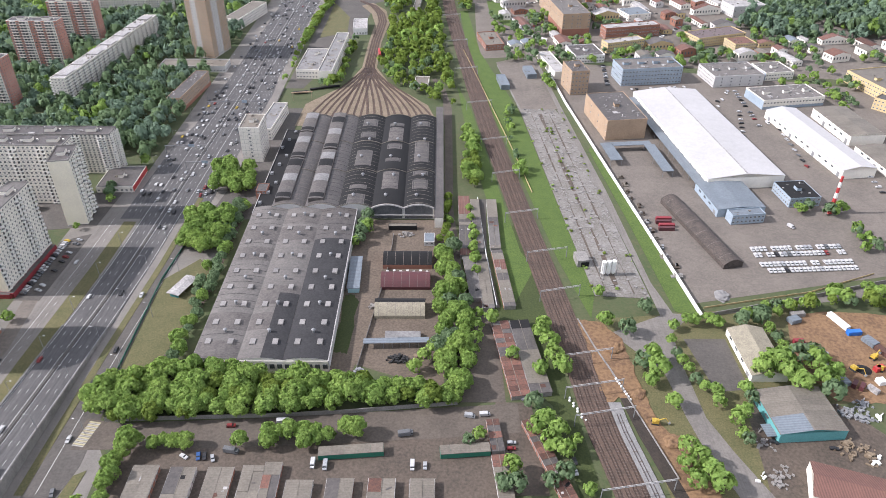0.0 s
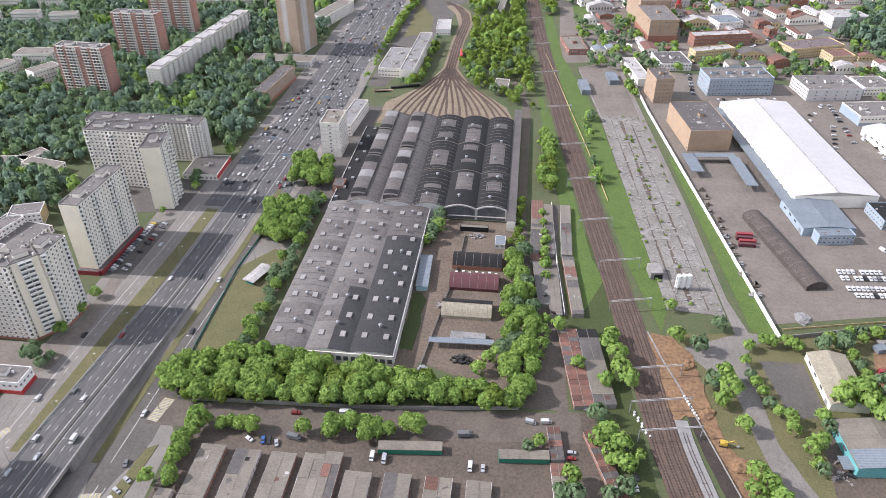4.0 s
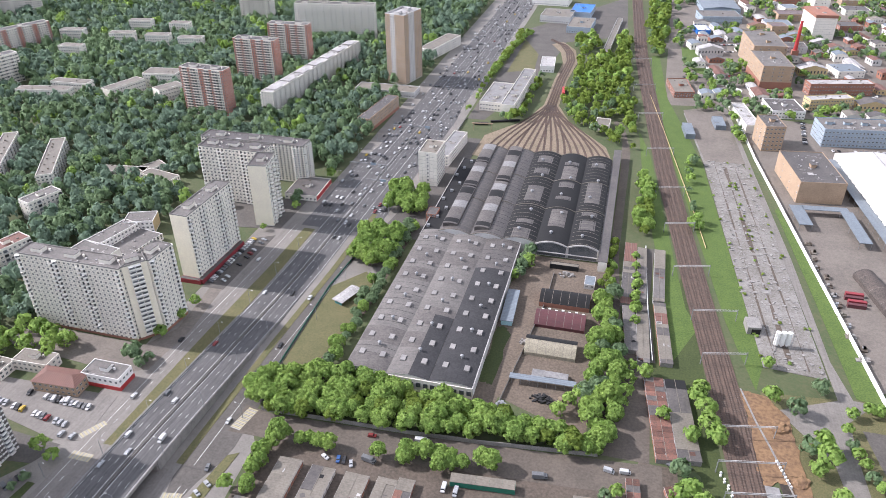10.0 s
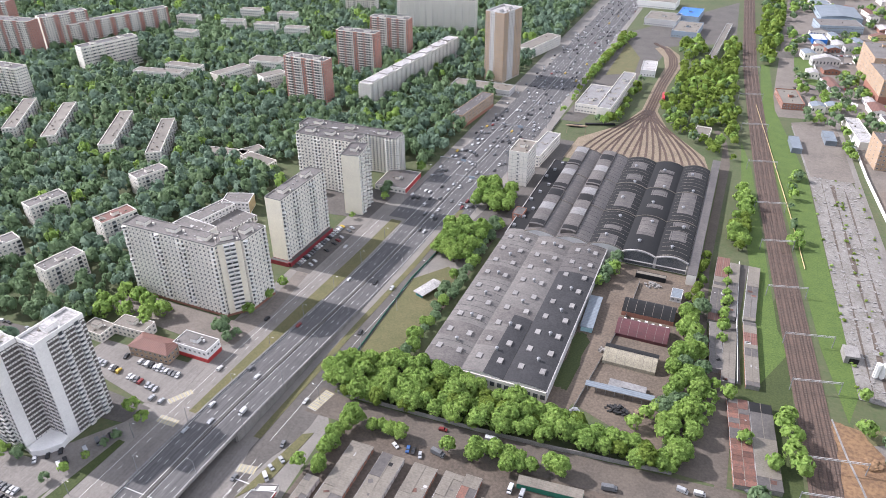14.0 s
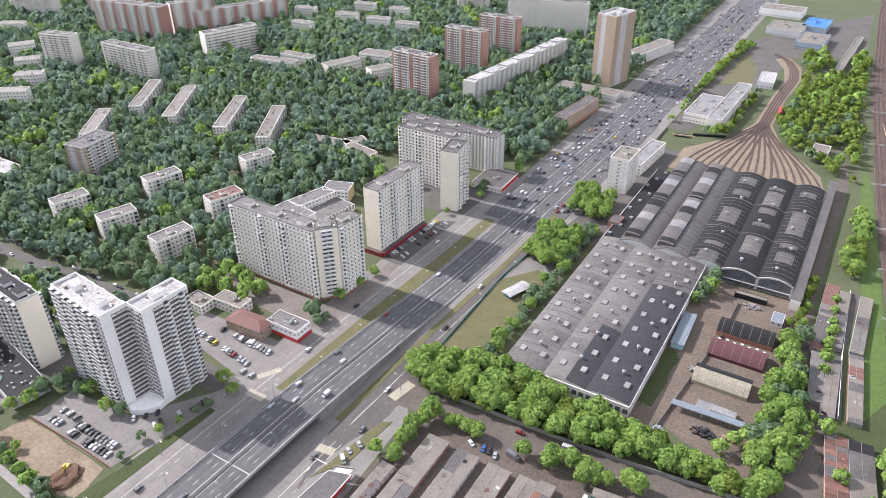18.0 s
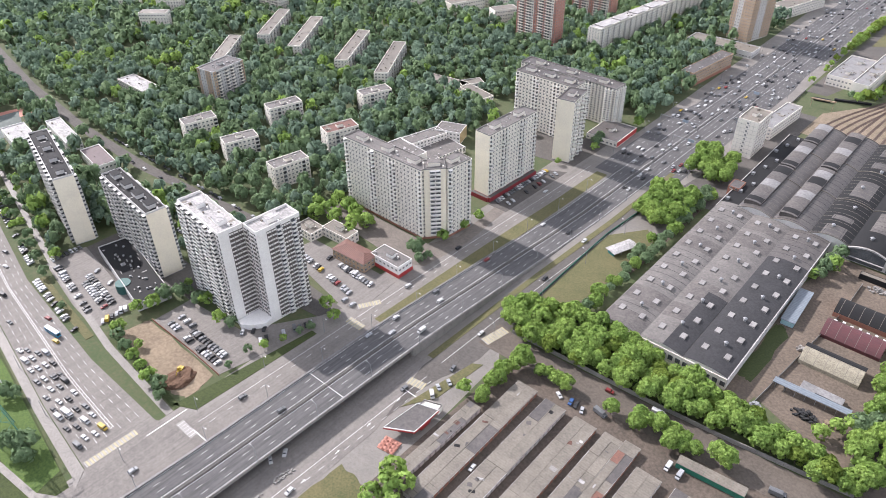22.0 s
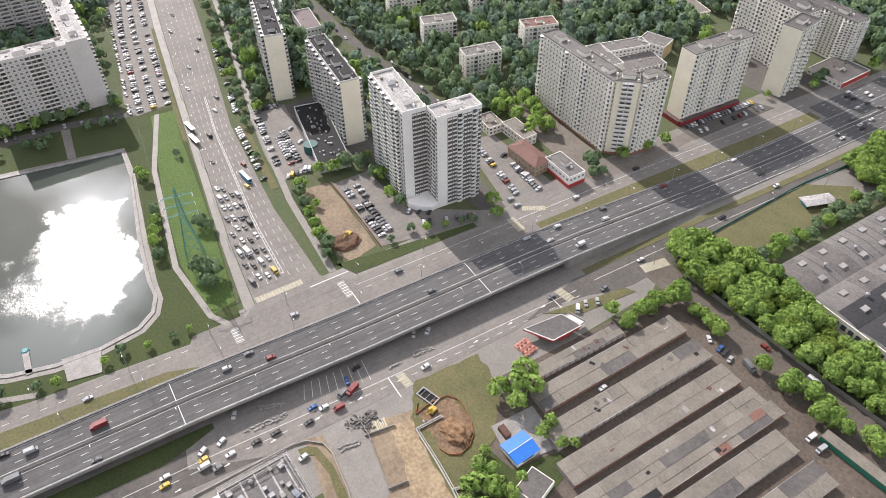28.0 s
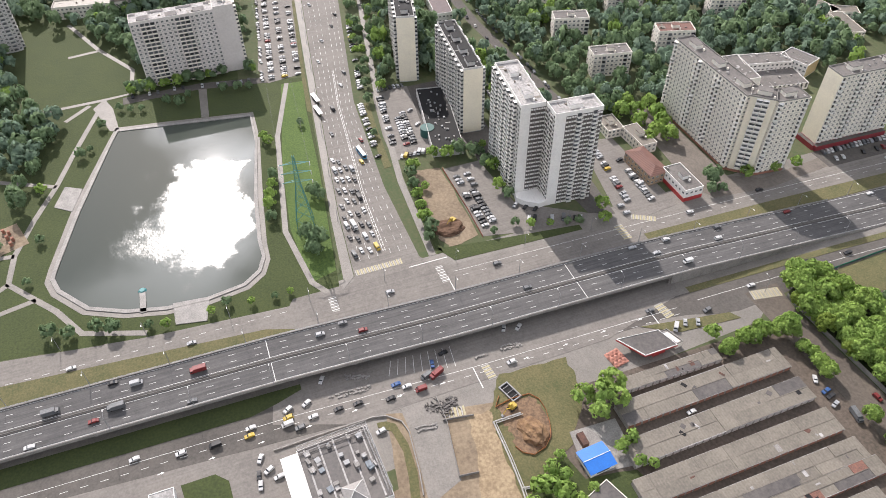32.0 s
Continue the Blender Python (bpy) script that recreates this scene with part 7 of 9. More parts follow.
lp0 = lamp_post(MED(-120) - 15, -120, DECK(-120), 0)
for i, y in enumerate(range(-85, 420, 35)):
    copy_thing(lp0, pose(MED(y) - 14.2, y, DECK(y) if y < 205 else .2, 0, 0, 0))
    copy_thing(lp0, pose(MED(y) + 14.2, y + 8, DECK(y) if y < 300 else .2, 0, 0, 180))
for y in range(240, 430, 45):
    copy_thing(lp0, pose(MED(y) + 35, y, .1, 0, 0, 180))
for y in range(-100, 200, 40):
    copy_thing(lp0, pose(SIDE1_L(y) - 1, y, .1, 0, 0, 0))
for y in range(470, 800, 48):
    copy_thing(lp0, pose(MED(y) - 31, y, .1, 0, 0, 0))
    copy_thing(lp0, pose(MED(y) + 32, y, .1, 0, 0, 180))
for x in range(-560, -270, 42):
    copy_thing(lp0, pose(x, ave_point(x, 0) - 1.5, .2, 0, 0, 90))

for y, x0, x1 in ((546, -232, -198), (516, -206, -182), (640, -222, -168)):
    sg = thing("road_gantry", ((x0 + x1) / 2, y, 0), 2, "pale steel gantry spanning the lanes", "gantry", "road gantries")
    w = (x1 - x0) / 2
    for s in (-1, 1):
        part("post", Acc().bar((s * w, 0, 0), (s * w, 0, 7), .4), METAL, sg)
    part("beam", Acc().box(0, 0, 6.6, 2 * w, .4, .45), METAL, sg)
    part("sign_panel", Acc().box(w * .3, -.35, 5.6, 5, .15, 2.4), BLUE_WALL, sg, "plain blue sign panel")

py = thing("power_pylon", (-311, 31, 0), -8, "green lattice power pylon with white insulators", "pylon")
HP = 49
for sx, sy in ((-1, -1), (1, -1), (1, 1), (-1, 1)):
    part("leg", Acc().bar((sx * 5.2, sy * 5.2, 0), (sx * 1.4, sy * 1.4, 30), .42).bar((sx * 1.4, sy * 1.4, 30), (sx * .5, sy * .5, HP), .34), STEEL_GREEN, py)
a = Acc()
zs = [0, 8, 15, 21, 26, 30, 34, 38, 42, 46, 49]
wd = lambda z: 5.2 - 3.8 * z / 30 if z < 30 else 1.4 - .9 * (z - 30) / 19
for z0, z1 in zip(zs, zs[1:]):
    for k in range(4):
        c = [(-1, -1), (1, -1), (1, 1), (-1, 1)]
        p, q = c[k], c[(k + 1) % 4]
        a.bar((p[0] * wd(z0), p[1] * wd(z0), z0), (q[0] * wd(z1), q[1] * wd(z1), z1), .2)
        a.bar((q[0] * wd(z0), q[1] * wd(z0), z0), (p[0] * wd(z1), p[1] * wd(z1), z1), .2)
part("lattice", a, STEEL_GREEN, py)
for z in (32, 38, 44):
    for s in (-1, 1):
        cr = part("cross_arm", Acc().bar((0, 0, z + 1.6), (0, s * 8, z), .24).bar((0, 0, z), (0, s * 8, z), .24).bar((s * .8, 0, z), (0, s * 8, z), .18), STEEL_GREEN, py)
        part("insulator", Acc().cyl((0, s * 8, z), (0, s * 8, z - 2.4), .22, .22, 6), WHITE_PAINT, cr)
for z in (29.6, 35.6, 41.6):
    for s in (-1, 1):
        a = Acc()
        for k in range(24):
            f0, f1 = k / 24, (k + 1) / 24
            a.bar((-311 - 300 * f0, 31 + s * 8 + 30 * f0, z - 14 * 4 * f0 * (1 - f0) * .5), (-311 - 300 * f1, 31 + s * 8 + 30 * f1, z - 14 * 4 * f1 * (1 - f1) * .5), .035)
        solo("power_line", a, WIRE, "thin sagging power line conductor", "cable", "power lines")

bus = thing("city_bus", (-364, 79, .12), 98, "bright blue and white city bus at a stop", "bus")
part("body", Acc().box(0, 0, .45, 2.5, 11.8, 2.55, 0, 0, .08), BUS_BLUE, bus)
part("roof", Acc().box(0, 0, 3.0, 2.3, 11.4, .22), WHITE_PAINT, bus)
for s in (-1, 1):
    part("side_window", Acc().box(s * 1.23, 0, 1.5, .06, 11, 1.0), CAR_GLASS, bus)
    for y in (-3.8, 3.2):
        part("wheel", Acc().cyl((s * 1.0, y, .5), (s * 1.28, y, .5), .5, .5, 14), RUBBER, bus)
part("windscreen", Acc().box(0, -5.9, 1.2, 2.2, .08, 1.5), CAR_GLASS, bus)

for x, y in ((-436, 66.5), (-420, 64.5)):
    bs = thing("bus_stop", (x, y, .2), 8, "white bus stop shelter on the pavement", "shelter", "bus stops")
    part("roof", Acc().box(0, 0, 2.6, 12, 3, .2), WHITE_PAINT, bs)
    part("back_panel", Acc().box(0, -1.2, .2, 11, .1, 2.3), CAR_GLASS, bs)
    for s in (-1, 1):
        part("post", Acc().bar((s * 5, 1, 0), (s * 5, 1, 2.6), .15), METAL, bs)

gas = thing("filling_station", (-165.5, 165, 0), 4, "filling station below a grey angular canopy with a red edge", "filling station")
rp = lambda pts: [rot2(x + 165.5, y - 165, -radians(4)) for x, y in pts]
poly = rp([(-171.9, 150.6), (-158.9, 158.2), (-159, 175.5), (-169.8, 172)])
part("canopy", Acc().prism(poly, 4.6, 5.3), ROOF_TAR, gas)
part("canopy_edge", ring([(x * 1.02, y * 1.02) for x, y in poly], [(x * .985, y * .985) for x, y in poly], 4.3, 5.55), WHITE_PAINT, gas, "pale canopy edge")
part("fascia", ring([(x * 1.035, y * 1.03) for x, y in poly], [(x * 1.021, y * 1.021) for x, y in poly], 4.2, 5.0), BRIGHT_RED, gas, "red fascia band")
poly2 = rp([(-169.3, 173.2), (-160.2, 176.6), (-160.6, 180.2), (-169.7, 176.9)])
part("shop", Acc().prism(poly2, 0, 3.6), BEIGE_WALL, gas)
part("shop_parapet", ring([(x, y) for x, y in poly2], [(x * .96, y * .975) for x, y in poly2], 3.6, 4.5), CONCRETE, gas)
for x, y in ((-2, -6), (3, -4), (0, 6), (4, 7)):
    part("column", Acc().cyl((x, y, 0), (x, y, 4.6), .3, .3, 10), WHITE_PAINT, gas)
part("kiosk", Acc().box(3, 2, 0, 5, 7, 3.2), BRIGHT_RED, gas)
for k in range(3):
    part("fuel_pump", Acc().box(-3 + k * .2, -8 + k * 5, 0, .8, 1.4, 1.8), BRIGHT_RED, gas)
fl_bed = thing("flower_terrace", (-165.5, 147.5, 0), 10, "terrace with pinkish parasols beside the filling station", "terrace")
part("deck", Acc().box(0, 0, 0, 9, 8, .3), RED_WALL, fl_bed)
for k in range(9):
    part("parasol", Acc().cyl((-3 + (k % 3) * 3, -3 + (k // 3) * 2.4, 1.6), (-3 + (k % 3) * 3, -3 + (k // 3) * 2.4, 2.2), 1.1, .1, 8), RED_WALL, fl_bed)

bl = thing("blue_roofed_house", (-121.5, 111.5, .28), 4, "white cabin below a bright blue sheet roof", "house")
part("wall", Acc().box(0, 0, 0, 11, 12, 3), TOWER_WHITE, bl)
part("roof", Acc().add([(-5.9, -6.5, 3), (0, -6.5, 4.2), (5.9, -6.5, 3), (-5.9, 6.5, 3), (0, 6.5, 4.2), (5.9, 6.5, 3)], [(0, 1, 4, 3), (1, 2, 5, 4), (0, 2, 1), (3, 4, 5)]), BLUE_ROOF, bl)
part("ridge", Acc().bar((0, -6.6, 4.25), (0, 6.6, 4.25), .25), WHITE_PAINT, bl)
part("window", Acc().box(5.53, 0, 1, .08, 6, 1.2), GLASS, bl)
solo("tyre_kiosk", Acc().box(-132, 111, .25, 6, 3, 2.6), ROOF_RUST, "small rusty kiosk on the pad", "kiosk")
building("flat_hut", "small hut with a dark felt roof", [(-104, 106, 20, 11, 13, 4, {"S": "."})], 1, BEIGE_WALL, ROOF_TAR, "hut", pent=0, parapet=.3)

ORANGE_NET = mat("orange_net", (0.5, 0.2, 0.08), None, 0.8)
# terminal roof at the southern junction
te = thing("terminal", (-148, 11, 0), 3, "flat-roofed terminal with ducts, glass cupola and a steel truss front", "terminal")
part("wall", Acc().box(0, 0, 0, 34, 30, 12), TOWER_WHITE, te)
part("roof", Acc().box(0, 0, 12, 33.4, 29.4, .2), ROOF_TAR, te)
part("white_hall", Acc().box(1, -18.5, 0, 33, 7, 12.8), TOWER_WHITE, te, "white flat-roofed side hall")
for k in range(5):
    part("roof_strip", Acc().box(0, -12 + k * 6, 12.2, 32, .7, .15), ROOF_PALE, te, "pale paved walkway")
rg = random.Random(3)
for k in range(34):
    part("air_handler", Acc().box(rg.uniform(-14, 14), rg.uniform(-13, 13), 12.2, rg.uniform(.8, 3), rg.uniform(.8, 2.4), rg.uniform(.5, 1.6), rg.uniform(0, .3)), rg.choice((METAL, ROOF_STEEL, ROOF_PALE, CONCRETE)), te)
part("cupola", Acc().box(11, 1, 12.2, 9, 9, 1.2).add([(6.5, -3.5, 13.4), (15.5, -3.5, 13.4), (15.5, 5.5, 13.4), (6.5, 5.5, 13.4), (11, 1, 16)], [(0, 1, 4), (1, 2, 4), (2, 3, 4), (3, 0, 4)]), SKYLIGHT, te, "glazed pyramid cupola")
for k in range(4):
    ux, uy = ((-1, -1), (1, -1), (1, 1), (-1, 1))[k]
    part("cupola_rib", Acc().bar((11 + 4.5 * ux, 1 + 4.5 * uy, 13.45), (11, 1, 16.05), .22), WHITE_PAINT, te)
tr_a = Acc()
for side in range(2):
    for k in range(12):
        if side == 0:
            p0, p1, dx, dy = (-17, -14.5 + k * 2.45), (-17, -14.5 + (k + 1) * 2.45), 2.2, 0
        else:
            p0, p1, dx, dy = (-17 + k * 2.7, 15), (-17 + (k + 1) * 2.7, 15), 0, -1.6
        for z in (13, 15.2):
            tr_a.bar((*p0, z), (*p1, z), .26)
            tr_a.bar((p0[0] + dx, p0[1] + dy, z), (p1[0] + dx, p1[1] + dy, z), .26)
        tr_a.bar((*p0, 13 if k % 2 else 15.2), (*p1, 15.2 if k % 2 else 13), .18)
        tr_a.bar((*p0, 15.2), (p0[0] + dx, p0[1] + dy, 15.2), .18)
        tr_a.bar((*p0, 12), (*p0, 13), .22)
part("truss", tr_a, ROOF_PALE, te, "grey steel lattice truss")
wall_line("parapet_wall", [(-175, -14), (-175.5, 9), (-175.6, 30), (-174.1, 36), (-169.2, 41.5), (-163, 42.9), (-144, 41), (-133, 39)], 1.0, .5, CONCRETE, "curved low concrete parapet round the terminal")
patch("terminal_lawn", [(-172.4, 31), (-171.6, 35.3), (-169, 38.6), (-157.7, 40.8), (-144, 40.2), (-130, 37), (-130, 33), (-143, 36), (-155, 37.6), (-166, 36), (-170, 31)], .3, GRASS_DRY, "narrow curved band of dry grass", "grass")
patch("corner_lawn", [(-173, -53), (-173, -39), (-168, -34), (-150, -33), (-140, -50), (-166, -52)], .3, GRASS, "small kerbed lawn beside the terminal", "grass")
building("white_kiosk", "small white flat-roofed kiosk", [(-164, -60, 0, 14, 10, 4, {"W": "w"})], 1, TOWER_WHITE, ROOF_PALE, "kiosk", pent=0, parapet=.3)

# building site with pipes and the excavation
patch("site_paving", [(-176, 43), (-176, 62), (-163, 60), (-134, 56), (-128, 40), (-144, 41.6), (-163, 43.6)], .2, PAVING, "grey paved forecourt beside the site", "yard")
patch("site_sand", ragged([(-161, 70), (-160.5, 80), (-150, 78.6), (-119, 76), (-100, 70), (-100, 52), (-134, 64)], 4), .24, mat("trampled_sand", (0.33, 0.255, 0.16), (0.20, 0.145, 0.09), 0.95, 0.12, 0.6, 0.5), "trampled yellow sand of the building site", "yard")
patch("excavation", ragged([(-160.9, 83), (-161.8, 100), (-154, 103), (-138, 99.6), (-133.7, 89), (-138.8, 83.5), (-149.6, 84)], 3, 1.0), .27, mat("excavated_clay", (0.21, 0.135, 0.08), (0.11, 0.072, 0.046), 0.95, 0.25, 0.8, 0.7), "churned brown clay of the excavation", "yard")
pit = thing("shored_trench", (-166, 92.4, .25), 18, "steel-shored rectangular trench with dark water", "trench")
part("shoring", ring([(-5, -2.6), (5, -2.6), (5, 2.6), (-5, 2.6)], [(-4.5, -2.1), (4.5, -2.1), (4.5, 2.1), (-4.5, 2.1)], 0, .8), METAL, pit)
# thin near-black sheet at ground level inside the shoring
part("trench_floor", Acc().box(0, 0, 0, 9, 4.2, .05), ROOF_DARK, pit)
for k in range(3):
    part("strut", Acc().bar((-3 + 3 * k, -2.4, .6), (-3 + 3 * k, 2.4, .6), .25), METAL, pit)
for pts in ([(-154, 79), (-135.5, 78.5), (-121.4, 77.5), (-104, 75)], [(-154, 79), (-154, 92)], [(-121.4, 77.5), (-119.8, 86.3)]):
    a = Acc()
    for (xa, ya), (xb, yb) in zip(pts, pts[1:]):
        a.cyl((xa, ya, 1.0), (xb, yb, 1.0), .38, .38, 8)
        a.cyl((xa + .9, ya + .9, 1.0), (xb + .9, yb + .9, 1.0), .22, .22, 8)
    for xa, ya in pts:
        a.box(xa, ya, 0, .7, .7, .8)
    solo("heating_pipe", a, mat("pipe_jacket", (0.42, 0.41, 0.39), (0.28, 0.27, 0.25), .5, .3, 2.0, .05), "pale insulated heating pipe on low supports", "pipe", "heating pipes")
for pts, lab in (([(-161, 83), (-162.5, 92), (-162, 100), (-158, 103), (-152, 103.5), (-145, 102), (-139, 99.5), (-135, 95), (-133.5, 89), (-136, 85), (-140, 83)], "orange net barrier round the excavation"), ([(-161, 83), (-166, 87)], "orange net barrier beside the trench")):
    wall_line("site_barrier", pts, 1.1, .08, ORANGE_NET, lab)
wall_line("site_fence", [(-175.5, 60), (-161.4, 60), (-135.5, 55.5), (-134.3, 64)], 1.6, .2, CONCRETE, "concrete slab fence of the building site")
wall_line("site_fence", [(-163, 58.5), (-160.6, 72.4)], 1.4, .25, CONCRETE, "concrete slab fence of the building site")
rg = random.Random(12)
a = Acc()
for k in range(150):
    cx_, cy_ = rg.choice(((-171, 65), (-171, 58), (-168, 62)))
    a.box(cx_ + rg.gauss(0, 1.8), cy_ + rg.gauss(0, 1.8), .2, rg.uniform(.2, 1.2), rg.uniform(.2, 1.0), rg.uniform(.2, .9), rg.uniform(0, 3))
solo("paving_rubble", a, ROOF_TAR, "heap of broken asphalt and paving", "rubble", "", "stuff")
for (xa, ya), (xb, yb), n in (((-201.8, 24.2), (-197.5, 35.3), 14), ((-199.8, 24.2), (-196.5, 35.3), 12), ((-193, 14.7), (-192.4, 34.5), 16), ((-191, 18), (-191, 34.5), 12), ((-191.4, 98.4), (-189.9, 108.9), 9), ((-189.4, 98.4), (-188.5, 108.9), 9), ((-189.4, 84.3), (-189.8, 91.4), 7), ((-163.3, 46.4), (-162.8, 56), 9), ((-161.5, 46.4), (-161.3, 56), 9)):
    for k in range(n):
        f = (k + rg.uniform(.1, .9)) / n
        solo("concrete_block", Acc().box(xa + (xb - xa) * f + rg.uniform(-.5, .5), ya + (yb - ya) * f, .13, rg.uniform(.9, 1.5), rg.uniform(.7, 1.1), rg.uniform(.4, .8), rg.uniform(0, 3), 0, .08), CONCRETE, "grey concrete ballast block on the asphalt", "block", "ballast blocks")
def heap(name, cx, cy, r, h, material, label, seed):
    rg = random.Random(seed)
    bm = bmesh.new()
    bmesh.ops.create_icosphere(bm, subdivisions=4, radius=1)
    for v in bm.verts:
        n = noise.noise(v.co * 2.2 + Vector((seed, 0, 0))) * .28 + noise.noise(v.co * 6 + Vector((0, seed, 0))) * .1
        v.co = Vector((v.co.x * r * (1 + n), v.co.y * r * .75 * (1 + n), max(-.2, v.co.z) * h * (1 + 1.4 * n)))
    me = bpy.data.meshes.new(name)
    bm.to_mesh(me)
    bm.free()
    me.materials.append(material)
    return solo(name, me, material, label, "heap", "", "", (cx, cy, .15), rg.uniform(0, 90))


heap("earth_heap", -143.5, 93.5, 7.5, 3.4, EARTH, "heap of orange-brown excavated earth", 1)
heap("earth_heap", -279, 106, 9, 2.4, mat("dark_brown_soil", (0.13, 0.075, 0.045), (0.09, 0.05, 0.03), 0.95, .2, .8, .5), "heap of dark brown soil in the sandy lot", 2)
heap("earth_heap", 98, 303, 6, 2.2, EARTH, "heap of fresh orange earth beside the railway", 3)
heap("earth_heap", 114, 236, 6, 1.8, EARTH, "heap of fresh orange earth beside the railway", 4)
heap("earth_heap", 104, 268, 5, 1.6, EARTH, "heap of fresh orange earth beside the railway", 5)
heap("gravel_heap", 175, 352, 6, 1.6, BALLAST_NEW, "low heap of grey gravel beside the wall", 6)
for x, y, rz in ((-283, 110, 30), (108, 248, 80), (-158, 90, 20), (241.7, 296, 120), (226.3, 287, 30), (240.4, 287, 60)):
    ex = thing("excavator", (x, y, .2), rz, "yellow tracked excavator with a folded arm", "excavator", "excavators")
    ym = CAR_COLOURS[5][1]
    part("cab", Acc().box(0, 0, 1.1, 2.6, 3.2, 1.5).box(-.6, -.8, 2.6, 1.2, 1.5, 1.0), ym, ex)
    for s in (-1, 1):
        part("track", Acc().box(s * 1.2, 0, 0, .7, 4.0, 1.0, 0, 0, .15), RUBBER, ex)
    am = part("arm", Acc().bar((.5, -1.4, 2), (.5, -4.5, 4.2), .55).bar((.5, -4.5, 4.2), (.5, -6.5, 1.6), .45), ym, ex)
    part("bucket", Acc().box(.5, -6.7, .6, 1.2, 1.1, 1.0), METAL, am)
# rubble on the cleared siding
rg = random.Random(9)
a = Acc()
for k in range(520):
    y = rg.uniform(352, 640)
    f = rg.random()
    x = (96 - (y - 352) * .075) * (1 - f) + (129 - (y - 349) * .057) * f
    a.box(x, y, .25, rg.uniform(.4, 2.6), rg.uniform(.4, 2.2), rg.uniform(.1, .6), rg.uniform(0, 3))
solo("concrete_rubble", a, CONCRETE, "scattered pale concrete rubble", "rubble", "", "stuff")
for k in range(7):
    y = 360 + k * 39 + rg.uniform(-9, 9)
    solo("platform_slab", Acc().box(112 - (y - 352) * .066 + rg.uniform(-1, 1), y, .3, rg.uniform(5, 9), 4.2, rg.uniform(.1, .25), rg.uniform(-.05, .05)), CONCRETE if k % 3 else RUBBLE, "broken concrete platform slab", "slab", "platform slabs")
for off, w in ((6, 1.5), (14, 3.6), (23, 1.6)):
    edge = lambda y, o: (98 - (y - 352) * .07 + off + o * w * (.6 + .4 * math.sin(y * .05 + off)), y)
    ys_ = list(range(354, 640, 11))
    patch("dirt_strip", [edge(y, -.5) for y in ys_] + [edge(y, .5) for y in reversed(ys_)], .325, YARD, "strip of dirt along a removed track", "dirt", .2)
# goods in the works yard
for k in range(26):
    x, y = 152 - (k % 13) * .9 + rg.uniform(-2, 4), 372 + (k % 13) * 11
    solo("yard_stack", Acc().box(x, y, .1, rg.uniform(2, 5), rg.uniform(2, 6), rg.uniform(.6, 2)).box(x + .6, y + .4, .7, 1.6, 2, 1.6), rg.choice((CONCRETE, METAL, YARD, ROOF_GREY)), "stack of stored material in the works yard", "stack", "yard stacks")
for k in range(4):
    solo("red_container", Acc().box(160 + (k % 2) * 1.2, 428 + k * 4.4, .1, 11, 2.6, 2.6), DARK_RED if k % 2 else ROOF_MAROON, "red freight container in the works yard", "container", "containers")
for x, y, w, d, rz_, mt, lab in ((210, 328, 7, 5, 20, ROOF_STEEL, "grey-blue container in the muddy yard"), (236, 327, 3, 15, 20, WHITE_PAINT, "long white container in the muddy yard"), (240.4, 316.7, 8, 3, 5, BLUE_ROOF, "blue container in the muddy yard"), (204.8, 308.6, 6, 2.6, 0, DARK_RED, "dark red tipper body in the muddy yard"), (240, 287, 6, 2.8, 20, BRIGHT_RED, "orange-red container in the muddy yard"), (221, 275, 5, 2.2, 50, ROOF_MAROON, "maroon container in the muddy yard"), (224, 273, 5, 2.2, 50, ROOF_MAROON, "maroon container in the muddy yard"), (229, 271, 2.4, 6, 30, ROOF_PALE, "pale container in the muddy yard"), (236, 277, 4, 4, 10, WHITE_PAINT, "white cabin in the muddy yard"), (215, 282, 4, 16, 15, ROOF_STEEL, "long sheet-roofed shelter in the muddy yard"), (246, 309, 5, 8, 25, ROOF_STEEL, "blue-grey cabin in the muddy yard"), (249, 301, 4, 8, 25, ROOF_RUST, "rusty container in the muddy yard"), (214, 333, 9, 3, 8, CONCRETE, "concrete bay at the wall")):
    c_ = thing("container", (x, y, .1), rz_, lab, "container", "yard containers")
    part("body", Acc().box(0, 0, 0, w, d, 2.6), mt, c_)
    part("roof", Acc().box(0, 0, 2.6, w * .97, d * .97, .1), mt, c_)
solo("black_heap", Acc().cyl((232, 287, .1), (232, 287, 1.8), 4.2, .6, 14), ROOF_DARK, "heap of black gravel in the yard", "heap")
rg2 = random.Random(41)
for nm, mt, lab, sp, n in (("scrap_pile", METAL, "jumble of grey scrap beside the turquoise hall", ((209, 256), (215, 252), (218, 260)), 90), ("timber_pile", SAND, "piles of stone and timber in the junk yard", ((199, 234), (206, 231), (196, 228), (207, 225)), 80), ("junk_heap", CONCRETE, "rubbish and boats beside the brown-roofed hall", ((159, 236), (163, 244), (156, 213), (161, 217)), 60), ("white_bags", WHITE_PAINT, "white wrapped bundles in the junk yard", ((225, 264), (224, 253), (208, 224), (150, 216)), 16)):
    a = Acc()
    for k in range(n):
        cx_, cy_ = rg2.choice(sp)
        a.box(cx_ + rg2.gauss(0, 2), cy_ + rg2.gauss(0, 2), .06, rg2.uniform(.3, 2.4), rg2.uniform(.3, 1.6), rg2.uniform(.2, 1.4), rg2.uniform(0, 3))
    solo(nm, a, mt, lab, "scrap", "", "stuff")
a = Acc()
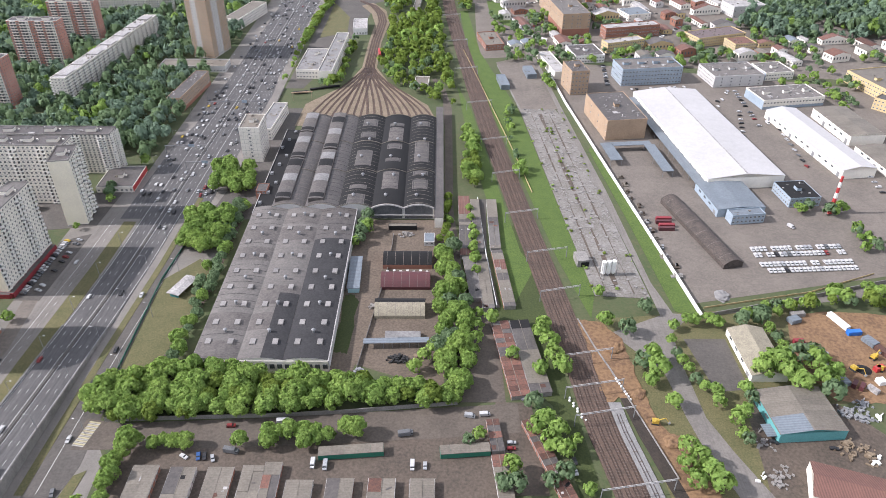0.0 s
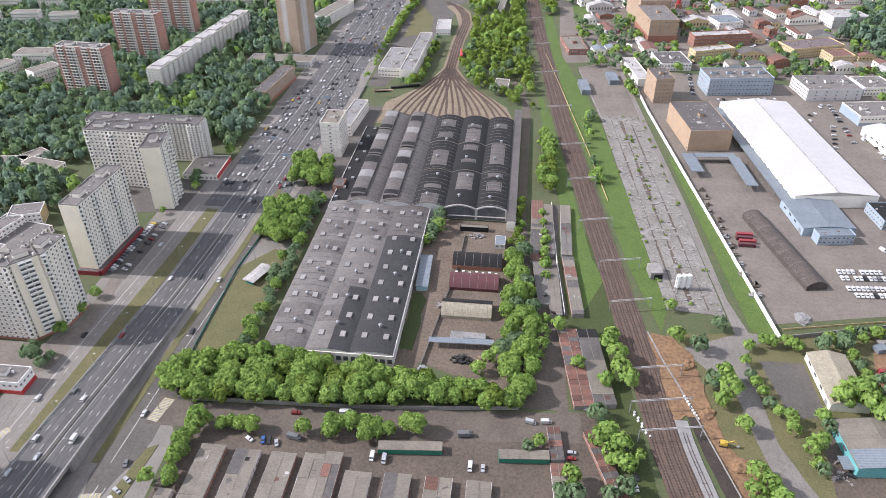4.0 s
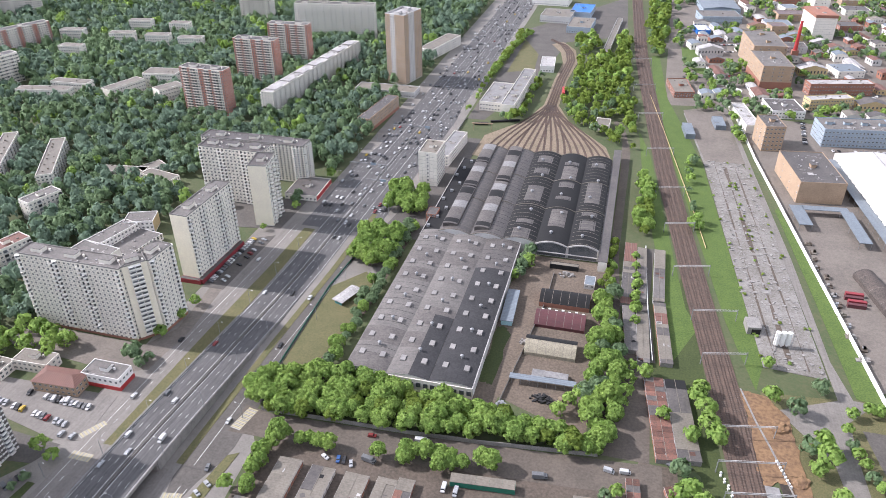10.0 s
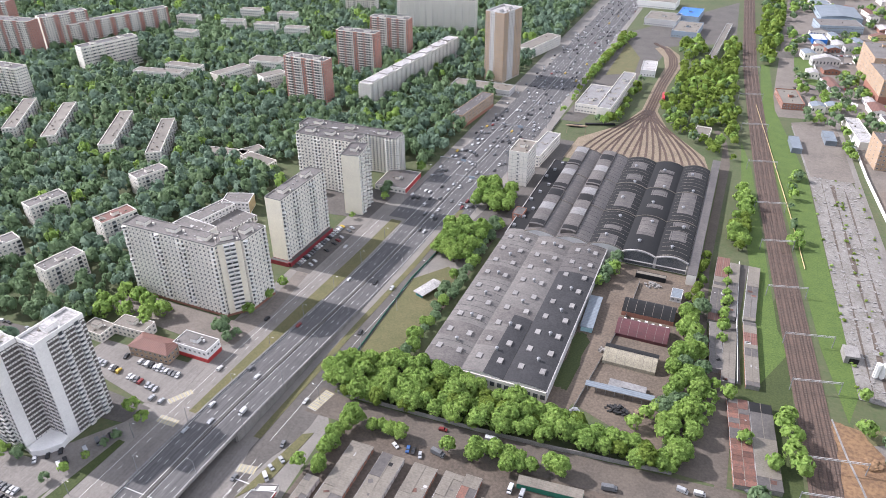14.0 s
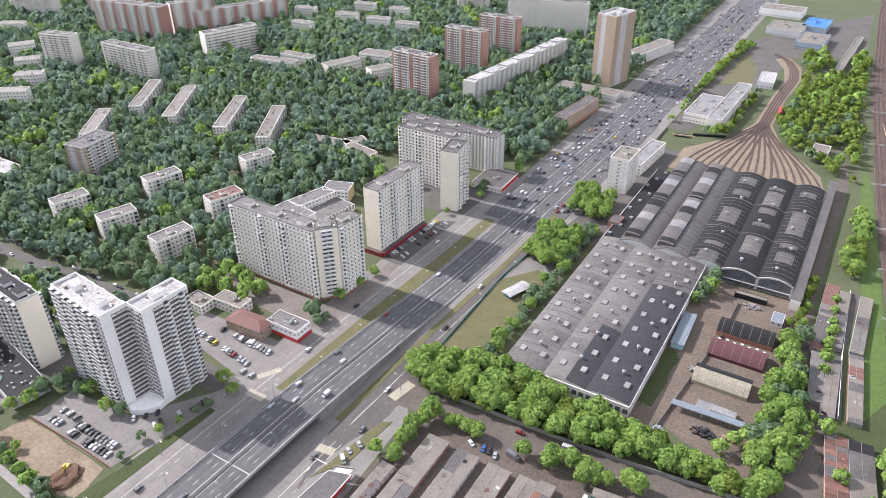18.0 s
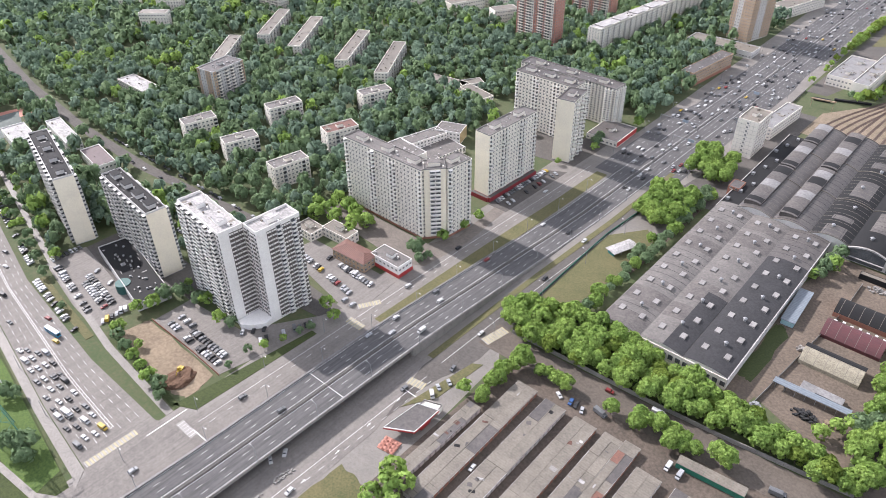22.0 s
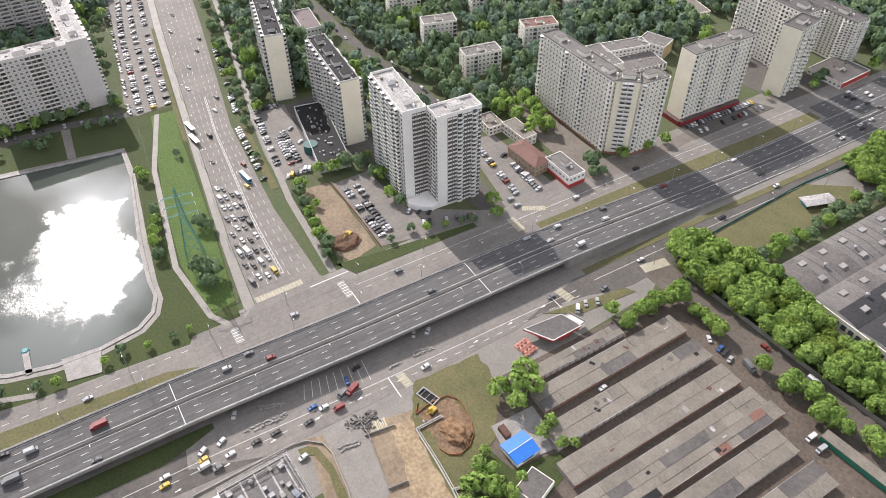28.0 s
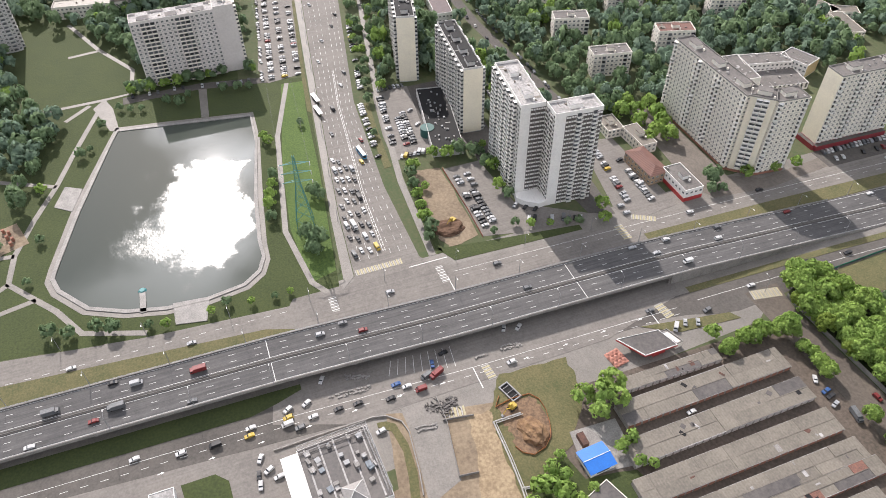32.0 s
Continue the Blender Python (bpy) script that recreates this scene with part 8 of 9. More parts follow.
for (xa, ya), (xb, yb) in zip(((81.6, 329.5), (87.4, 304.6), (92.9, 286.4)), ((87.4, 304.6), (92.9, 286.4), (98.3, 265.4))):
    a.box((xa + xb) / 2, (ya + yb) / 2, .37, math.hypot(xb - xa, yb - ya), .9, .35, math.atan2(yb - ya, xb - xa))
solo("cable_duct", a, CONCRETE, "pale concrete cable duct beside the tracks", "duct")
for k in range(9):
    solo("white_bag", Acc().box(94.5 + k * .55, 279 - k * 1.9, .38, 1.2, 1.1, .9, .4, 0, .15), WHITE_PAINT, "white bulk bag beside the trench", "bag", "bulk bags")
for k in range(9):
    solo("white_bag", Acc().box(67.5 + k * .75 - (k % 2), 265 - k * 1.9, .1, 1.1, 1.1, .9, .4, 0, .15), WHITE_PAINT, "white bulk bag beside the railway", "bag", "bulk bags")
a = Acc()
for k in range(14):
    f = k / 14
    a.box(98.2 + 13 * f, 264 - 52 * f, .37, .3, 4, 1.0, .24)
solo("trench_shoring", a, CONCRETE, "low pale shoring wall along the trench", "wall")
solo("red_train", Acc().box(-70, 792, .6, 2.8, 22, 3.2, .12).box(-70, 792, 3.8, 2.2, 21, .4, .12), BRIGHT_RED, "red tram car on the depot tracks", "tram")
solo("flat_wagons", Acc().box(-118, 690, .6, 30, 2.8, 1.4, .35).box(-140, 676, .6, 14, 2.6, 2.2, .2), ROOF_DARK, "dark flat wagons at the depot edge", "wagon")
lf = thing("yard_crane", (-136, 662, 0), 10, "rusty gantry crane at the depot edge", "crane")
for s in (-1, 1):
    part("leg", Acc().bar((s * 9, -3, 0), (s * 9, 0, 7), .4).bar((s * 9, 3, 0), (s * 9, 0, 7), .4), ORANGE_WALL, lf)
part("girder", Acc().box(0, 0, 6.8, 21, 1, 1), ORANGE_WALL, lf)
solo("pond_fountain", Acc().cyl((-292, -60, .14), (-292, -60, 1.0), 2.2, 1.4, 12), STEEL_GREEN, "dark round fountain basin at the pier's end", "fountain")
pst = thing("play_ground", (-360, -128, 0), 20, "playground with red equipment on sand", "playground")
part("sand", Acc().box(0, 0, 0, 22, 16, .2), SAND, pst)
for k in range(5):
    part("play_tower", Acc().box(-7 + k * 3.4, 2 * (k % 2), .2, 1.6, 1.6, 2.6), BRICK_WALL, pst)

# ---------- cars ----------
def car_mesh_parts(kind):
    """Body, glazing and wheel meshes of a car that faces -y."""
    L, W, H = {"saloon": (4.5, 1.78, 1.42), "suv": (4.6, 1.85, 1.68), "van": (5.4, 2.0, 2.3), "truck": (7.4, 2.4, 3.0)}[kind]
    prof = {"saloon": [(-.5, .28), (-.5, .55), (-.46, .66), (-.22, .72), (-.08, 1), (.22, 1), (.38, .74), (.48, .70), (.5, .5), (.5, .28)],
            "suv": [(-.5, .25), (-.5, .55), (-.46, .64), (-.24, .70), (-.12, 1), (.40, 1), (.49, .68), (.5, .5), (.5, .25)],
            "van": [(-.5, .18), (-.5, .40), (-.46, .48), (-.36, .55), (-.26, .98), (-.2, 1), (.49, 1), (.5, .96), (.5, .18)],
            "truck": [(-.5, .2), (-.5, .5), (-.47, .72), (-.28, .74), (-.28, 1), (.5, 1), (.5, .2)]}[kind]
    n = len(prof)
    a = Acc()
    tl = .1 if kind in ("saloon", "suv") else .03
    ring_ = [[(s * (W / 2 - (tl * max(0, (z - .6)) * 2.2)), y * L, z * H) for y, z in prof] for s in (-1, 1)]
    a.add(ring_[0] + ring_[1], [tuple(range(n)), tuple(range(2 * n - 1, n - 1, -1))] + [(i, n + i, n + (i + 1) % n, (i + 1) % n) for i in range(n)])
    g = Acc()
    if kind in ("saloon", "suv"):
        y0, y1, y2, y3 = (-.21, -.085, .225, .37) if kind == "saloon" else (-.23, -.125, .40, .47)
        w1, w2 = W / 2 - .06, W / 2 - .19
        z1, z2 = .74 * H, .97 * H
        for s in (-1, 1):
            q = [(s * (w1 + .03), (y0 + .05) * L, z1), (s * (w1 + .03), (y3 - .06) * L, z1), (s * (w2 + .06), (y2) * L, z2), (s * (w2 + .06), y1 * L, z2)]
            g.add(q if s > 0 else q[::-1], [(0, 1, 2, 3)])
        g.add([(-w1, y0 * L - .03, z1), (w1, y0 * L - .03, z1), (w2, y1 * L - .04, z2), (-w2, y1 * L - .04, z2)], [(0, 1, 2, 3)])
        g.add([(w1, y3 * L + .03, z1), (-w1, y3 * L + .03, z1), (-w2, y2 * L + .04, z2), (w2, y2 * L + .04, z2)], [(0, 1, 2, 3)])
    else:
        zz, yy = (.58 * H, -.36 * L) if kind == "van" else (.52 * H, -.5 * L)
        g.box(0, yy - (.0 if kind == "truck" else -.12), zz, W * .86, .16, H * (.3 if kind == "van" else .18))
        for s in (-1, 1):
            g.box(s * W / 2, -.33 * L if kind == "van" else -.4 * L, zz, .08, L * .12, H * .22)
    wh = Acc().cyl((-.1, 0, 0), (.1, 0, 0), .33, .33, 10)
    return a, g, wh, L, W


CAR = {}
for kind in ("saloon", "suv", "van", "truck"):
    a, g, wh, L, W = car_mesh_parts(kind)
    gm, wm_ = g.mesh("car_windows", CAR_GLASS), wh.mesh("wheel", RUBBER)
    for cname, cm in CAR_COLOURS:
        CAR[kind, cname] = (a.mesh("car_body", cm), gm, wm_, L, W)
KIND_WORD = {"saloon": "saloon car", "suv": "estate car", "van": "delivery van", "truck": "box truck"}
TEMPLATE = {}
car_rng = random.Random(77)
COLS = ["white"] * 12 + ["black"] * 12 + ["silver"] * 10 + ["grey"] * 10 + ["red", "yellow"]
FAR_CARS = {c: Acc() for c, _ in CAR_COLOURS}
FAR_GLASS = Acc()


def car(x, y, z, rz, where, far=False, kind=None, colour=None):
    kind = kind or car_rng.choice(("saloon", "saloon", "suv", "suv", "saloon", "van") if not far else ("saloon", "suv"))
    colour = colour or (car_rng.choice(("white", "grey", "silver")) if kind == "truck" else car_rng.choice(COLS))
    body, gm, wm_, L, W = CAR[kind, colour]
    if far:
        m4 = pose(x, y, z, 0, 0, rz)
        join_into(FAR_CARS[colour], body, m4)
        join_into(FAR_GLASS, gm, m4)
        return
    key = (kind, colour, where)
    if key in TEMPLATE:
        return copy_thing(TEMPLATE[key], pose(x, y, z, 0, 0, rz))
    c = thing("car" if kind in ("saloon", "suv") else kind, (x, y, z), rz, "%s %s with dark windows, %s" % (colour, KIND_WORD[kind], where), "car" if kind in ("saloon", "suv") else kind, "vehicles " + where)
    part("body", body, None, c)
    part("glasshouse", gm, None, c, "dark car glazing")
    for sx in (-1, 1):
        for sy in (-.31, .31):
            part("wheel", wm_, None, c, "", "", (sx * (W / 2 - .1), sy * L, .33))
    TEMPLATE[key] = c
    return c


for off, head in ((-11, 180), (-7.3, 180), (-3.4, 180), (3.4, 0), (7.3, 0), (11, 0)):
    y = -115 + car_rng.uniform(0, 50)
    while y < 1250:
        far = y > 300
        car(MED(y) + off + car_rng.uniform(-.3, .3), y, DECK(y) + .02, head, "driving on the highway", far, "truck" if car_rng.random() < .05 and not far else None)
        y += car_rng.expovariate(1 / (150 if y < 150 else 60 if y < 420 else 24)) + 9
for off, head in ((-27.5, 180), (-24, 180), (-20, 180), (-16, 180), (16, 0), (19.3, 0), (22.7, 0), (26, 0)):
    y = 470 + car_rng.uniform(0, 30)
    while y < 1250:
        car(MED(y) + off, y, .13, head, "driving on the highway", True)
        y += car_rng.expovariate(1 / (20 if y < 650 else 26)) + 9
for x, y, head in ((-244, 60, 180), (-243, 120, 180), (-241, 240, 180), (-243, 290, 180), (-240, 385, 180), (-182, 300, 0), (-181, 236, 0), (-185, 350, 0), (-184, 272, 0), (-192, -70, 8), (-181, 100, 5), (-185, 178, 0), (-172, 190, 60), (-170, 196, 60), (-175, 205, 10), (-201, 105, 60), (-199, 112, 40), (-247, -40, 185), (-252, -95, 187)):
    car(x, y, .13, head, "driving on the service road")
for x, y, head, c in ((-187.7, -51.2, 5, "white"), (-186.3, -37, 5, "black"), (-185.7, -22.4, 5, "yellow"), (-189.4, -21.2, 5, "white"), (-188.7, -4.8, 5, "yellow"), (-185.4, -5.7, 5, "white"), (-181.8, -.9, 5, "grey"), (-185.3, 5.7, 5, "white"), (-185, 17.2, 3, "black"), (-184.8, 26.1, 3, "black"), (-182, 40.6, 3, "black"), (-181.8, 55.2, 3, "red"), (-185.7, 49.5, 3, "white"), (-188.4, 45.2, 3, "blue"), (-187.7, 59.7, 20, "grey"), (-193.3, 64.7, 80, "blue"), (-197.5, 71.7, 10, "black"), (-193.2, 4.4, 30, "white"), (-192.8, -4, 30, "white"), (-203.1, 13.7, 60, "white"), (-173.1, -20, 60, "white"), (-166.5, -17.5, 30, "white"), (-162.1, -14.1, 10, "white"), (-165.6, -22, 80, "black"), (-160.8, -22, 80, "white"), (-167.4, 31.6, 10, "white")):
    car(x, y, .14, head, "driving at the junction", False, None, c)
car(-187.1, 64.5, .14, 25, "driving at the junction", False, "truck", "red")
for i in range(34):
    lane_k = (.08, .2, .33, .45)[i % 4]
    x = -276 - (i // 4) * 10.5 - car_rng.uniform(0, 5)
    car(x, ave_point(x, lane_k), .13, 98, "queueing on the avenue", False, "truck" if i == 9 else None)
for i in range(26):
    x = -300 - i * 24 + car_rng.uniform(-8, 8)
    car(x, ave_point(x, (.18, .36, .7, .84)[i % 4]), .13, 98 if i % 4 < 2 else -80, "driving on the avenue", i > 5)


def parking(x0, y0, x1, y1, rz, where, far, gap=2.7, fill=.85, z=.15):
    L = math.hypot(x1 - x0, y1 - y0)
    n = int(L / gap)
    for i in range(n):
        if car_rng.random() < fill:
            f = (i + .5) / n
            car(x0 + (x1 - x0) * f, y0 + (y1 - y0) * f, z, rz + car_rng.choice((0, 180)) + car_rng.uniform(-3, 3), where, far, None)


W1 = "parked in the tower car park"
parking(-322, 127, -312, 127, 0, W1, False)
parking(-304, 126, -272, 126, 0, W1, False, 2.7, .8)
parking(-306, 131.5, -274, 131.5, 0, W1, False, 2.7, .8)
parking(-322, 134, -308, 134, 0, W1, False, 2.7, .6)
parking(-270, 150, -258, 184, 60, W1, False, 3.2, .6)
parking(-284, 148, -275, 160, 40, W1, False, 3, .4)
W2 = "parked at the supermarket"
parking(-366, 101, -428, 110, 5, W2, False, 2.8, .7)
parking(-362, 109, -395, 113, 5, W2, False, 2.8, .85)
parking(-362, 114, -400, 118, 5, W2, False, 2.8, .85)
parking(-352, 98, -352, 118, 60, W2, False, 2.8, .7)
parking(-410, 124, -372, 123, 30, W2, True, 2.8, .6)
parking(-432, 106, -432, 130, 90, W2, True, 2.8, .8)
W3 = "parked below the slab tower"
parking(-259, 350, -257, 412, 70, W3, True, 3.0, .95)
parking(-251, 352, -249, 414, 70, W3, False, 5.0, .7)
W4 = "parked beside the restaurant"
parking(-322, 220, -262, 212, 10, W4, True, 3, .7)
parking(-300, 228, -258, 226, 10, W4, False, 2.8, .75)
parking(-262, 206, -252, 206, 0, W4, True, 3, .5)
for off, fill in ((2, .75), (11.5, .6), (21.5, .6)):
    parking(-474, 41 + off, -587, 56.5 + off, 8, "parked", True, 2.8, fill)
    parking(-592, 57 + off, -700, 78 + off * .9, 12, "parked", True, 2.8, fill * .9)
parking(-474, 36, -670, 64, 98, "parked", True, 5.2, .8)
parking(-356, 88, -420, 94, 12, "parked", True, 3.0, .55)
parking(-435, 99, -540, 118, 8, "parked", True, 3.0, .7)
for yy in (150, 170):
    parking(-362, yy + 12, -420, yy + 14, 15, "parked", True, 2.9, .8)
parking(-345, 226, -560, 222, 80, "parked", True, 5.4, .6)
parking(-345, 217, -520, 211, 80, "parked", True, 5.4, .4)
parking(-478, 30, -484, -8, 90, "parked", True, 5.2, .8)
parking(-487, -10, -487, -56, 90, "parked", True, 5.4, .6)
for yy in (378, 385, 396, 403):
    for i in range(22):
        if car_rng.random() < .85:
            car(212 + i * 2.9, yy + i * .2, .12, 4, "parked", True, "suv", "white" if car_rng.random() < .8 else None)
for x, y, rz, k, c in ((-78, 247.5, 95, "truck", "white"), (-104, 245, 95, "suv", "red"), (15, 252, 80, "van", "silver"), (-17, 240, 100, "truck", "grey"), (-112, 226, 10, "suv", "black"), (-115, 226, 10, "suv", "blue"), (-108, 225, 20, "saloon", "silver"), (-122, 226, 60, "saloon", "white"), (-100, 229, 80, "truck", "grey"), (-127.5, 163, 5, "saloon", "white"), (-60, 222, 0, "van", "white"), (-54, 221, 0, "van", "silver"), (-118, 113, 60, "saloon", "white"), (-171, 184, 50, "van", "white"), (-13, 221, 0, "van", "white"), (-7, 221, 0, "saloon", "silver"), (64, 224, 10, "saloon", "black"), (63.4, 218, 10, "saloon", "white"), (22.7, 253, 95, "van", "white"), (34.8, 235, 90, "saloon", "silver"), (34.5, 231.4, 90, "saloon", "red"), (44, 263, 60, "saloon", "grey"), (52, 264, 60, "saloon", "black"), (163, 236, 70, "saloon", "black"), (191, 232, 80, "saloon", "black"), (209, 305, 80, "van", "white"), (6, 342, 80, "van", "white"), (300, 610, 10, "van", "white"), (312, 560, 10, "van", "white"), (318, 540, 10, "truck", "white"), (270, 660, 60, "suv", "black"), (250, 432, 30, "van", "white"), (216, 300, 80, "saloon", "silver"), (206, 308, 80, "van", "red"), (-224, -38, 0, "truck", "red"), (-126, 47, 0, "saloon", "white")):
    car(x, y, 6.64 if x == -224 else .32 if (x == -118) else .15, rz, "standing on the asphalt", False, k, c)
for x0, y0, x1, y1, rz_, g_ in ((262, 560, 284, 640, 90, 9), (290, 600, 296, 690, 90, 7), (262, 640, 290, 690, 10, 6), (300, 520, 306, 600, 20, 9), (170, 700, 176, 760, 90, 4), (190, 690, 250, 698, 10, 5), (300, 744, 380, 752, 10, 5), (120, 800, 240, 790, 10, 7), (250, 840, 300, 900, 30, 6), (60, 880, 130, 900, 20, 6), (160, 920, 300, 960, 10, 7), (340, 470, 350, 560, 90, 8)):
    parking(x0, y0, x1, y1, rz_, "parked", True, g_, .75)
for x0, y0, x1, y1 in ((90, 1046, 148, 1062), (100, 1030, 146, 1042), (112, 1000, 142, 1006)):
    parking(x0, y0, x1, y1, 10, "parked", True, 3.2, .8)
for cname, cm in CAR_COLOURS:
    if FAR_CARS[cname].v:
        solo("distant_cars", FAR_CARS[cname], cm, "distant %s cars on roads and car parks" % cname, "car", "distant cars", "stuff")
solo("distant_car_glazing", FAR_GLASS, CAR_GLASS, "dark glazing of the distant cars", "car", "", "stuff")

# ---------- trees ----------
def crown_leaves(rs, n_cl, per, leaf, squash=.9, ruffle=.3, rough=.3):
    """Leaf tufts of one crown of radius 1 about the origin: corners (n, 3, 3), and the way each leaf faces (n, 3)."""
    cl = rs.normal(size=(n_cl, 3))
    cl /= np.linalg.norm(cl, axis=1)[:, None]
    cl[:, 2] = np.where(cl[:, 2] < -.35, -cl[:, 2], cl[:, 2])
    out = np.repeat(cl, per, 0)
    mid = out * np.repeat(rs.uniform(.48, .76, (n_cl, 1)), per, 0)
    rad = np.repeat(rs.uniform(.20, .36, (n_cl, 1)) * (1.2 if n_cl < 20 else .8 if n_cl > 50 else 1.0), per, 0)
    d = rs.normal(size=(n_cl * per, 3)) + out * .75
    d /= np.linalg.norm(d, axis=1)[:, None]
    c = mid + d * rad * rs.uniform(.72, 1.08, (n_cl * per, 1))
    nrm = d * .8 + out * .5 + rs.normal(size=d.shape) * ruffle
    nrm /= np.linalg.norm(nrm, axis=1)[:, None]
    u = np.cross(nrm, rs.normal(size=nrm.shape))
    u /= np.linalg.norm(u, axis=1)[:, None] + 1e-9
    v = np.cross(nrm, u)
    z = leaf * rs.uniform(.6, 1.4, (len(c), 1))
    q = np.stack([c + u * z * 1.25, c - u * z * .7 + v * z, c - u * z * .7 - v * z], 1)
    q[:, :, 2] *= squash
    face = d * .5 + out * .6 + np.array([0, 0, .25]) + rs.normal(size=d.shape) * rough
    return q, face / np.linalg.norm(face, axis=1)[:, None]


def leaf_mesh(name, q, face, material):
    me = bpy.data.meshes.new(name)
    n = len(q)
    me.vertices.add(3 * n)
    me.vertices.foreach_set("co", q.reshape(-1).astype(np.float32))
    me.loops.add(3 * n)
    me.loops.foreach_set("vertex_index", np.arange(3 * n, dtype=np.int32))
    me.polygons.add(n)
    me.polygons.foreach_set("loop_start", np.arange(0, 3 * n, 3, dtype=np.int32))
    me.materials.append(material)
    me.update(calc_edges=True)
    way = me.attributes.new("custom_normal", "FLOAT_VECTOR", "POINT")
    way.data.foreach_set("vector", np.repeat(face, 3, 0).reshape(-1).astype(np.float32))
    return me


def placed_crown(pair, x, y, z, r, h, turn=0.0):
    """A crown turned, stretched and set in its place."""
    q, face = pair
    ca, sa = math.cos(turn), math.sin(turn)
    m = np.array([[ca, sa, 0], [-sa, ca, 0], [0, 0, 1]])
    return (q @ m) * np.array([r, r, h]) + np.array([x, y, z]), face @ m


rs = np.random.RandomState(4)
TREES = []
LEAVES = [("bright green", LEAF), ("deep green", LEAF_HAZED_DARK), ("yellowish green", LEAF_LIGHT)]
for i in range(9):
    word, lm = LEAVES[(0, 0, 1, 2, 0, 1, 0, 2, 1)[i]]
    cm_ = leaf_mesh("crown", *crown_leaves(rs, 84, 26, .088, rs.uniform(.85, 1.15), .45, .55), lm)
    tk = Acc().cyl((0, 0, 0), (.02, .01, .75), .05, .035, 7)
    for k in range(5):
        an = k * 1.26 + i
        tk.cyl((.02, .01, .5 + .05 * k), (.45 * math.cos(an), .45 * math.sin(an), 1.0 + .08 * k), .028, .008, 5)
    TREES.append((cm_, tk.mesh("trunk", BARK), word))
tree_rng = random.Random(31)
T_ROOT = {}
N_TREES = [0]
chunks = {0: [], 1: [], 2: [], 3: []}
MID_CROWNS = [crown_leaves(np.random.RandomState(20 + i), 28, 11, .16, 1.0) for i in range(6)]


def tree(x, y, r, where, variant=None, z=0.1):
    v = tree_rng.randrange(9) if variant is None else variant
    N_TREES[0] += 1
    if N_TREES[0] > 292:
        chunks[2 if v in (0, 1, 3, 4, 6, 7) else 1].append(placed_crown(MID_CROWNS[v % 6], x, y, r * 1.05, r, r * 1.05, x + y))
        return None
    key = (v, where)
    sc = r * tree_rng.uniform(.85, 1.15)
    rz = tree_rng.uniform(0, 360)
    if key not in T_ROOT:
        cmesh, tmesh, word = TREES[v]
        t = thing("tree", (x, y, z), rz, "%s leafy deciduous tree %s" % (word, where), "tree", "trees " + where)
        t.scale = (sc, sc, sc)
        part("trunk", tmesh, None, t)
        part("crown", cmesh, None, t, "", "", (0, 0, 1.05))
        T_ROOT[key] = t
        return t
    t = copy_thing(T_ROOT[key], pose(x, y, z, 0, 0, rz))
    t.scale = (sc, sc, sc * tree_rng.uniform(.9, 1.15))
    return t


def fill_trees(poly, step, r, where, variants, limit=999):
    xs, ys = [p[0] for p in poly], [p[1] for p in poly]
    n = 0
    y = min(ys)
    while y < max(ys):
        x = min(xs)
        while x < max(xs):
            px_, py_ = x + tree_rng.uniform(-.35, .35) * step, y + tree_rng.uniform(-.35, .35) * step
            if inside(px_, py_, poly) and n < limit:
                tree(px_, py_, r * tree_rng.uniform(.8, 1.2), where, tree_rng.choice(variants))
                n += 1
            x += step
        y += step


BR = (0, 1, 4, 6)
fill_trees([(-180, 258), (-176, 273), (-137, 284), (-60, 275), (12, 268), (10, 258.5), (-85, 250.6), (-166, 247.6)], 6.3, 5.6, "in the belt beside the depot", (0, 1, 4, 6, 6, 3))
fill_trees([(-156, 196), (-156, 232), (-147, 238), (-118, 236), (-118, 230), (-146, 228), (-148, 196)], 6.0, 4.6, "along the garage lane", BR)
fill_trees([(-98, 232), (-98, 238), (-52, 240), (-25, 243), (-25, 237), (-52, 232)], 6.5, 5.0, "along the garage lane", BR, 12)
fill_trees([(-180, 395), (-183, 440), (-160, 446), (-146, 440), (-146, 398)], 8, 6.2, "beside the depot lawn", BR)
fill_trees([(-182, 478), (-178, 514), (-150, 508), (-146, 474)], 8, 6.2, "beside the depot office", BR)
fill_trees([(-151, 290), (-151, 465), (-139, 465), (-139, 290)], 6.5, 3.9, "along the workshop wall", (2, 5, 8, 1))
fill_trees([(-1, 268), (-1, 400), (8, 400), (16, 330), (20, 264)], 7.0, 5.4, "between the yard and the garages", (0, 1, 4, 8))
fill_trees([(-2, 400), (-2, 470), (7, 470), (7, 400)], 6.5, 3.6, "between the yard and the garages", (3, 7, 0))
fill_trees([(20, 490), (22, 590), (34, 570), (32, 480)], 7, 5.2, "beside the railway", (1, 4, 3))
fill_trees([(22, 385), (22, 430), (27, 430), (27, 385)], 6, 3.8, "between the garages", (3, 0))
fill_trees([(-60, 405), (-60, 440), (-46, 440), (-46, 402)], 7, 5.0, "at the hall's corner", (0, 3, 5))
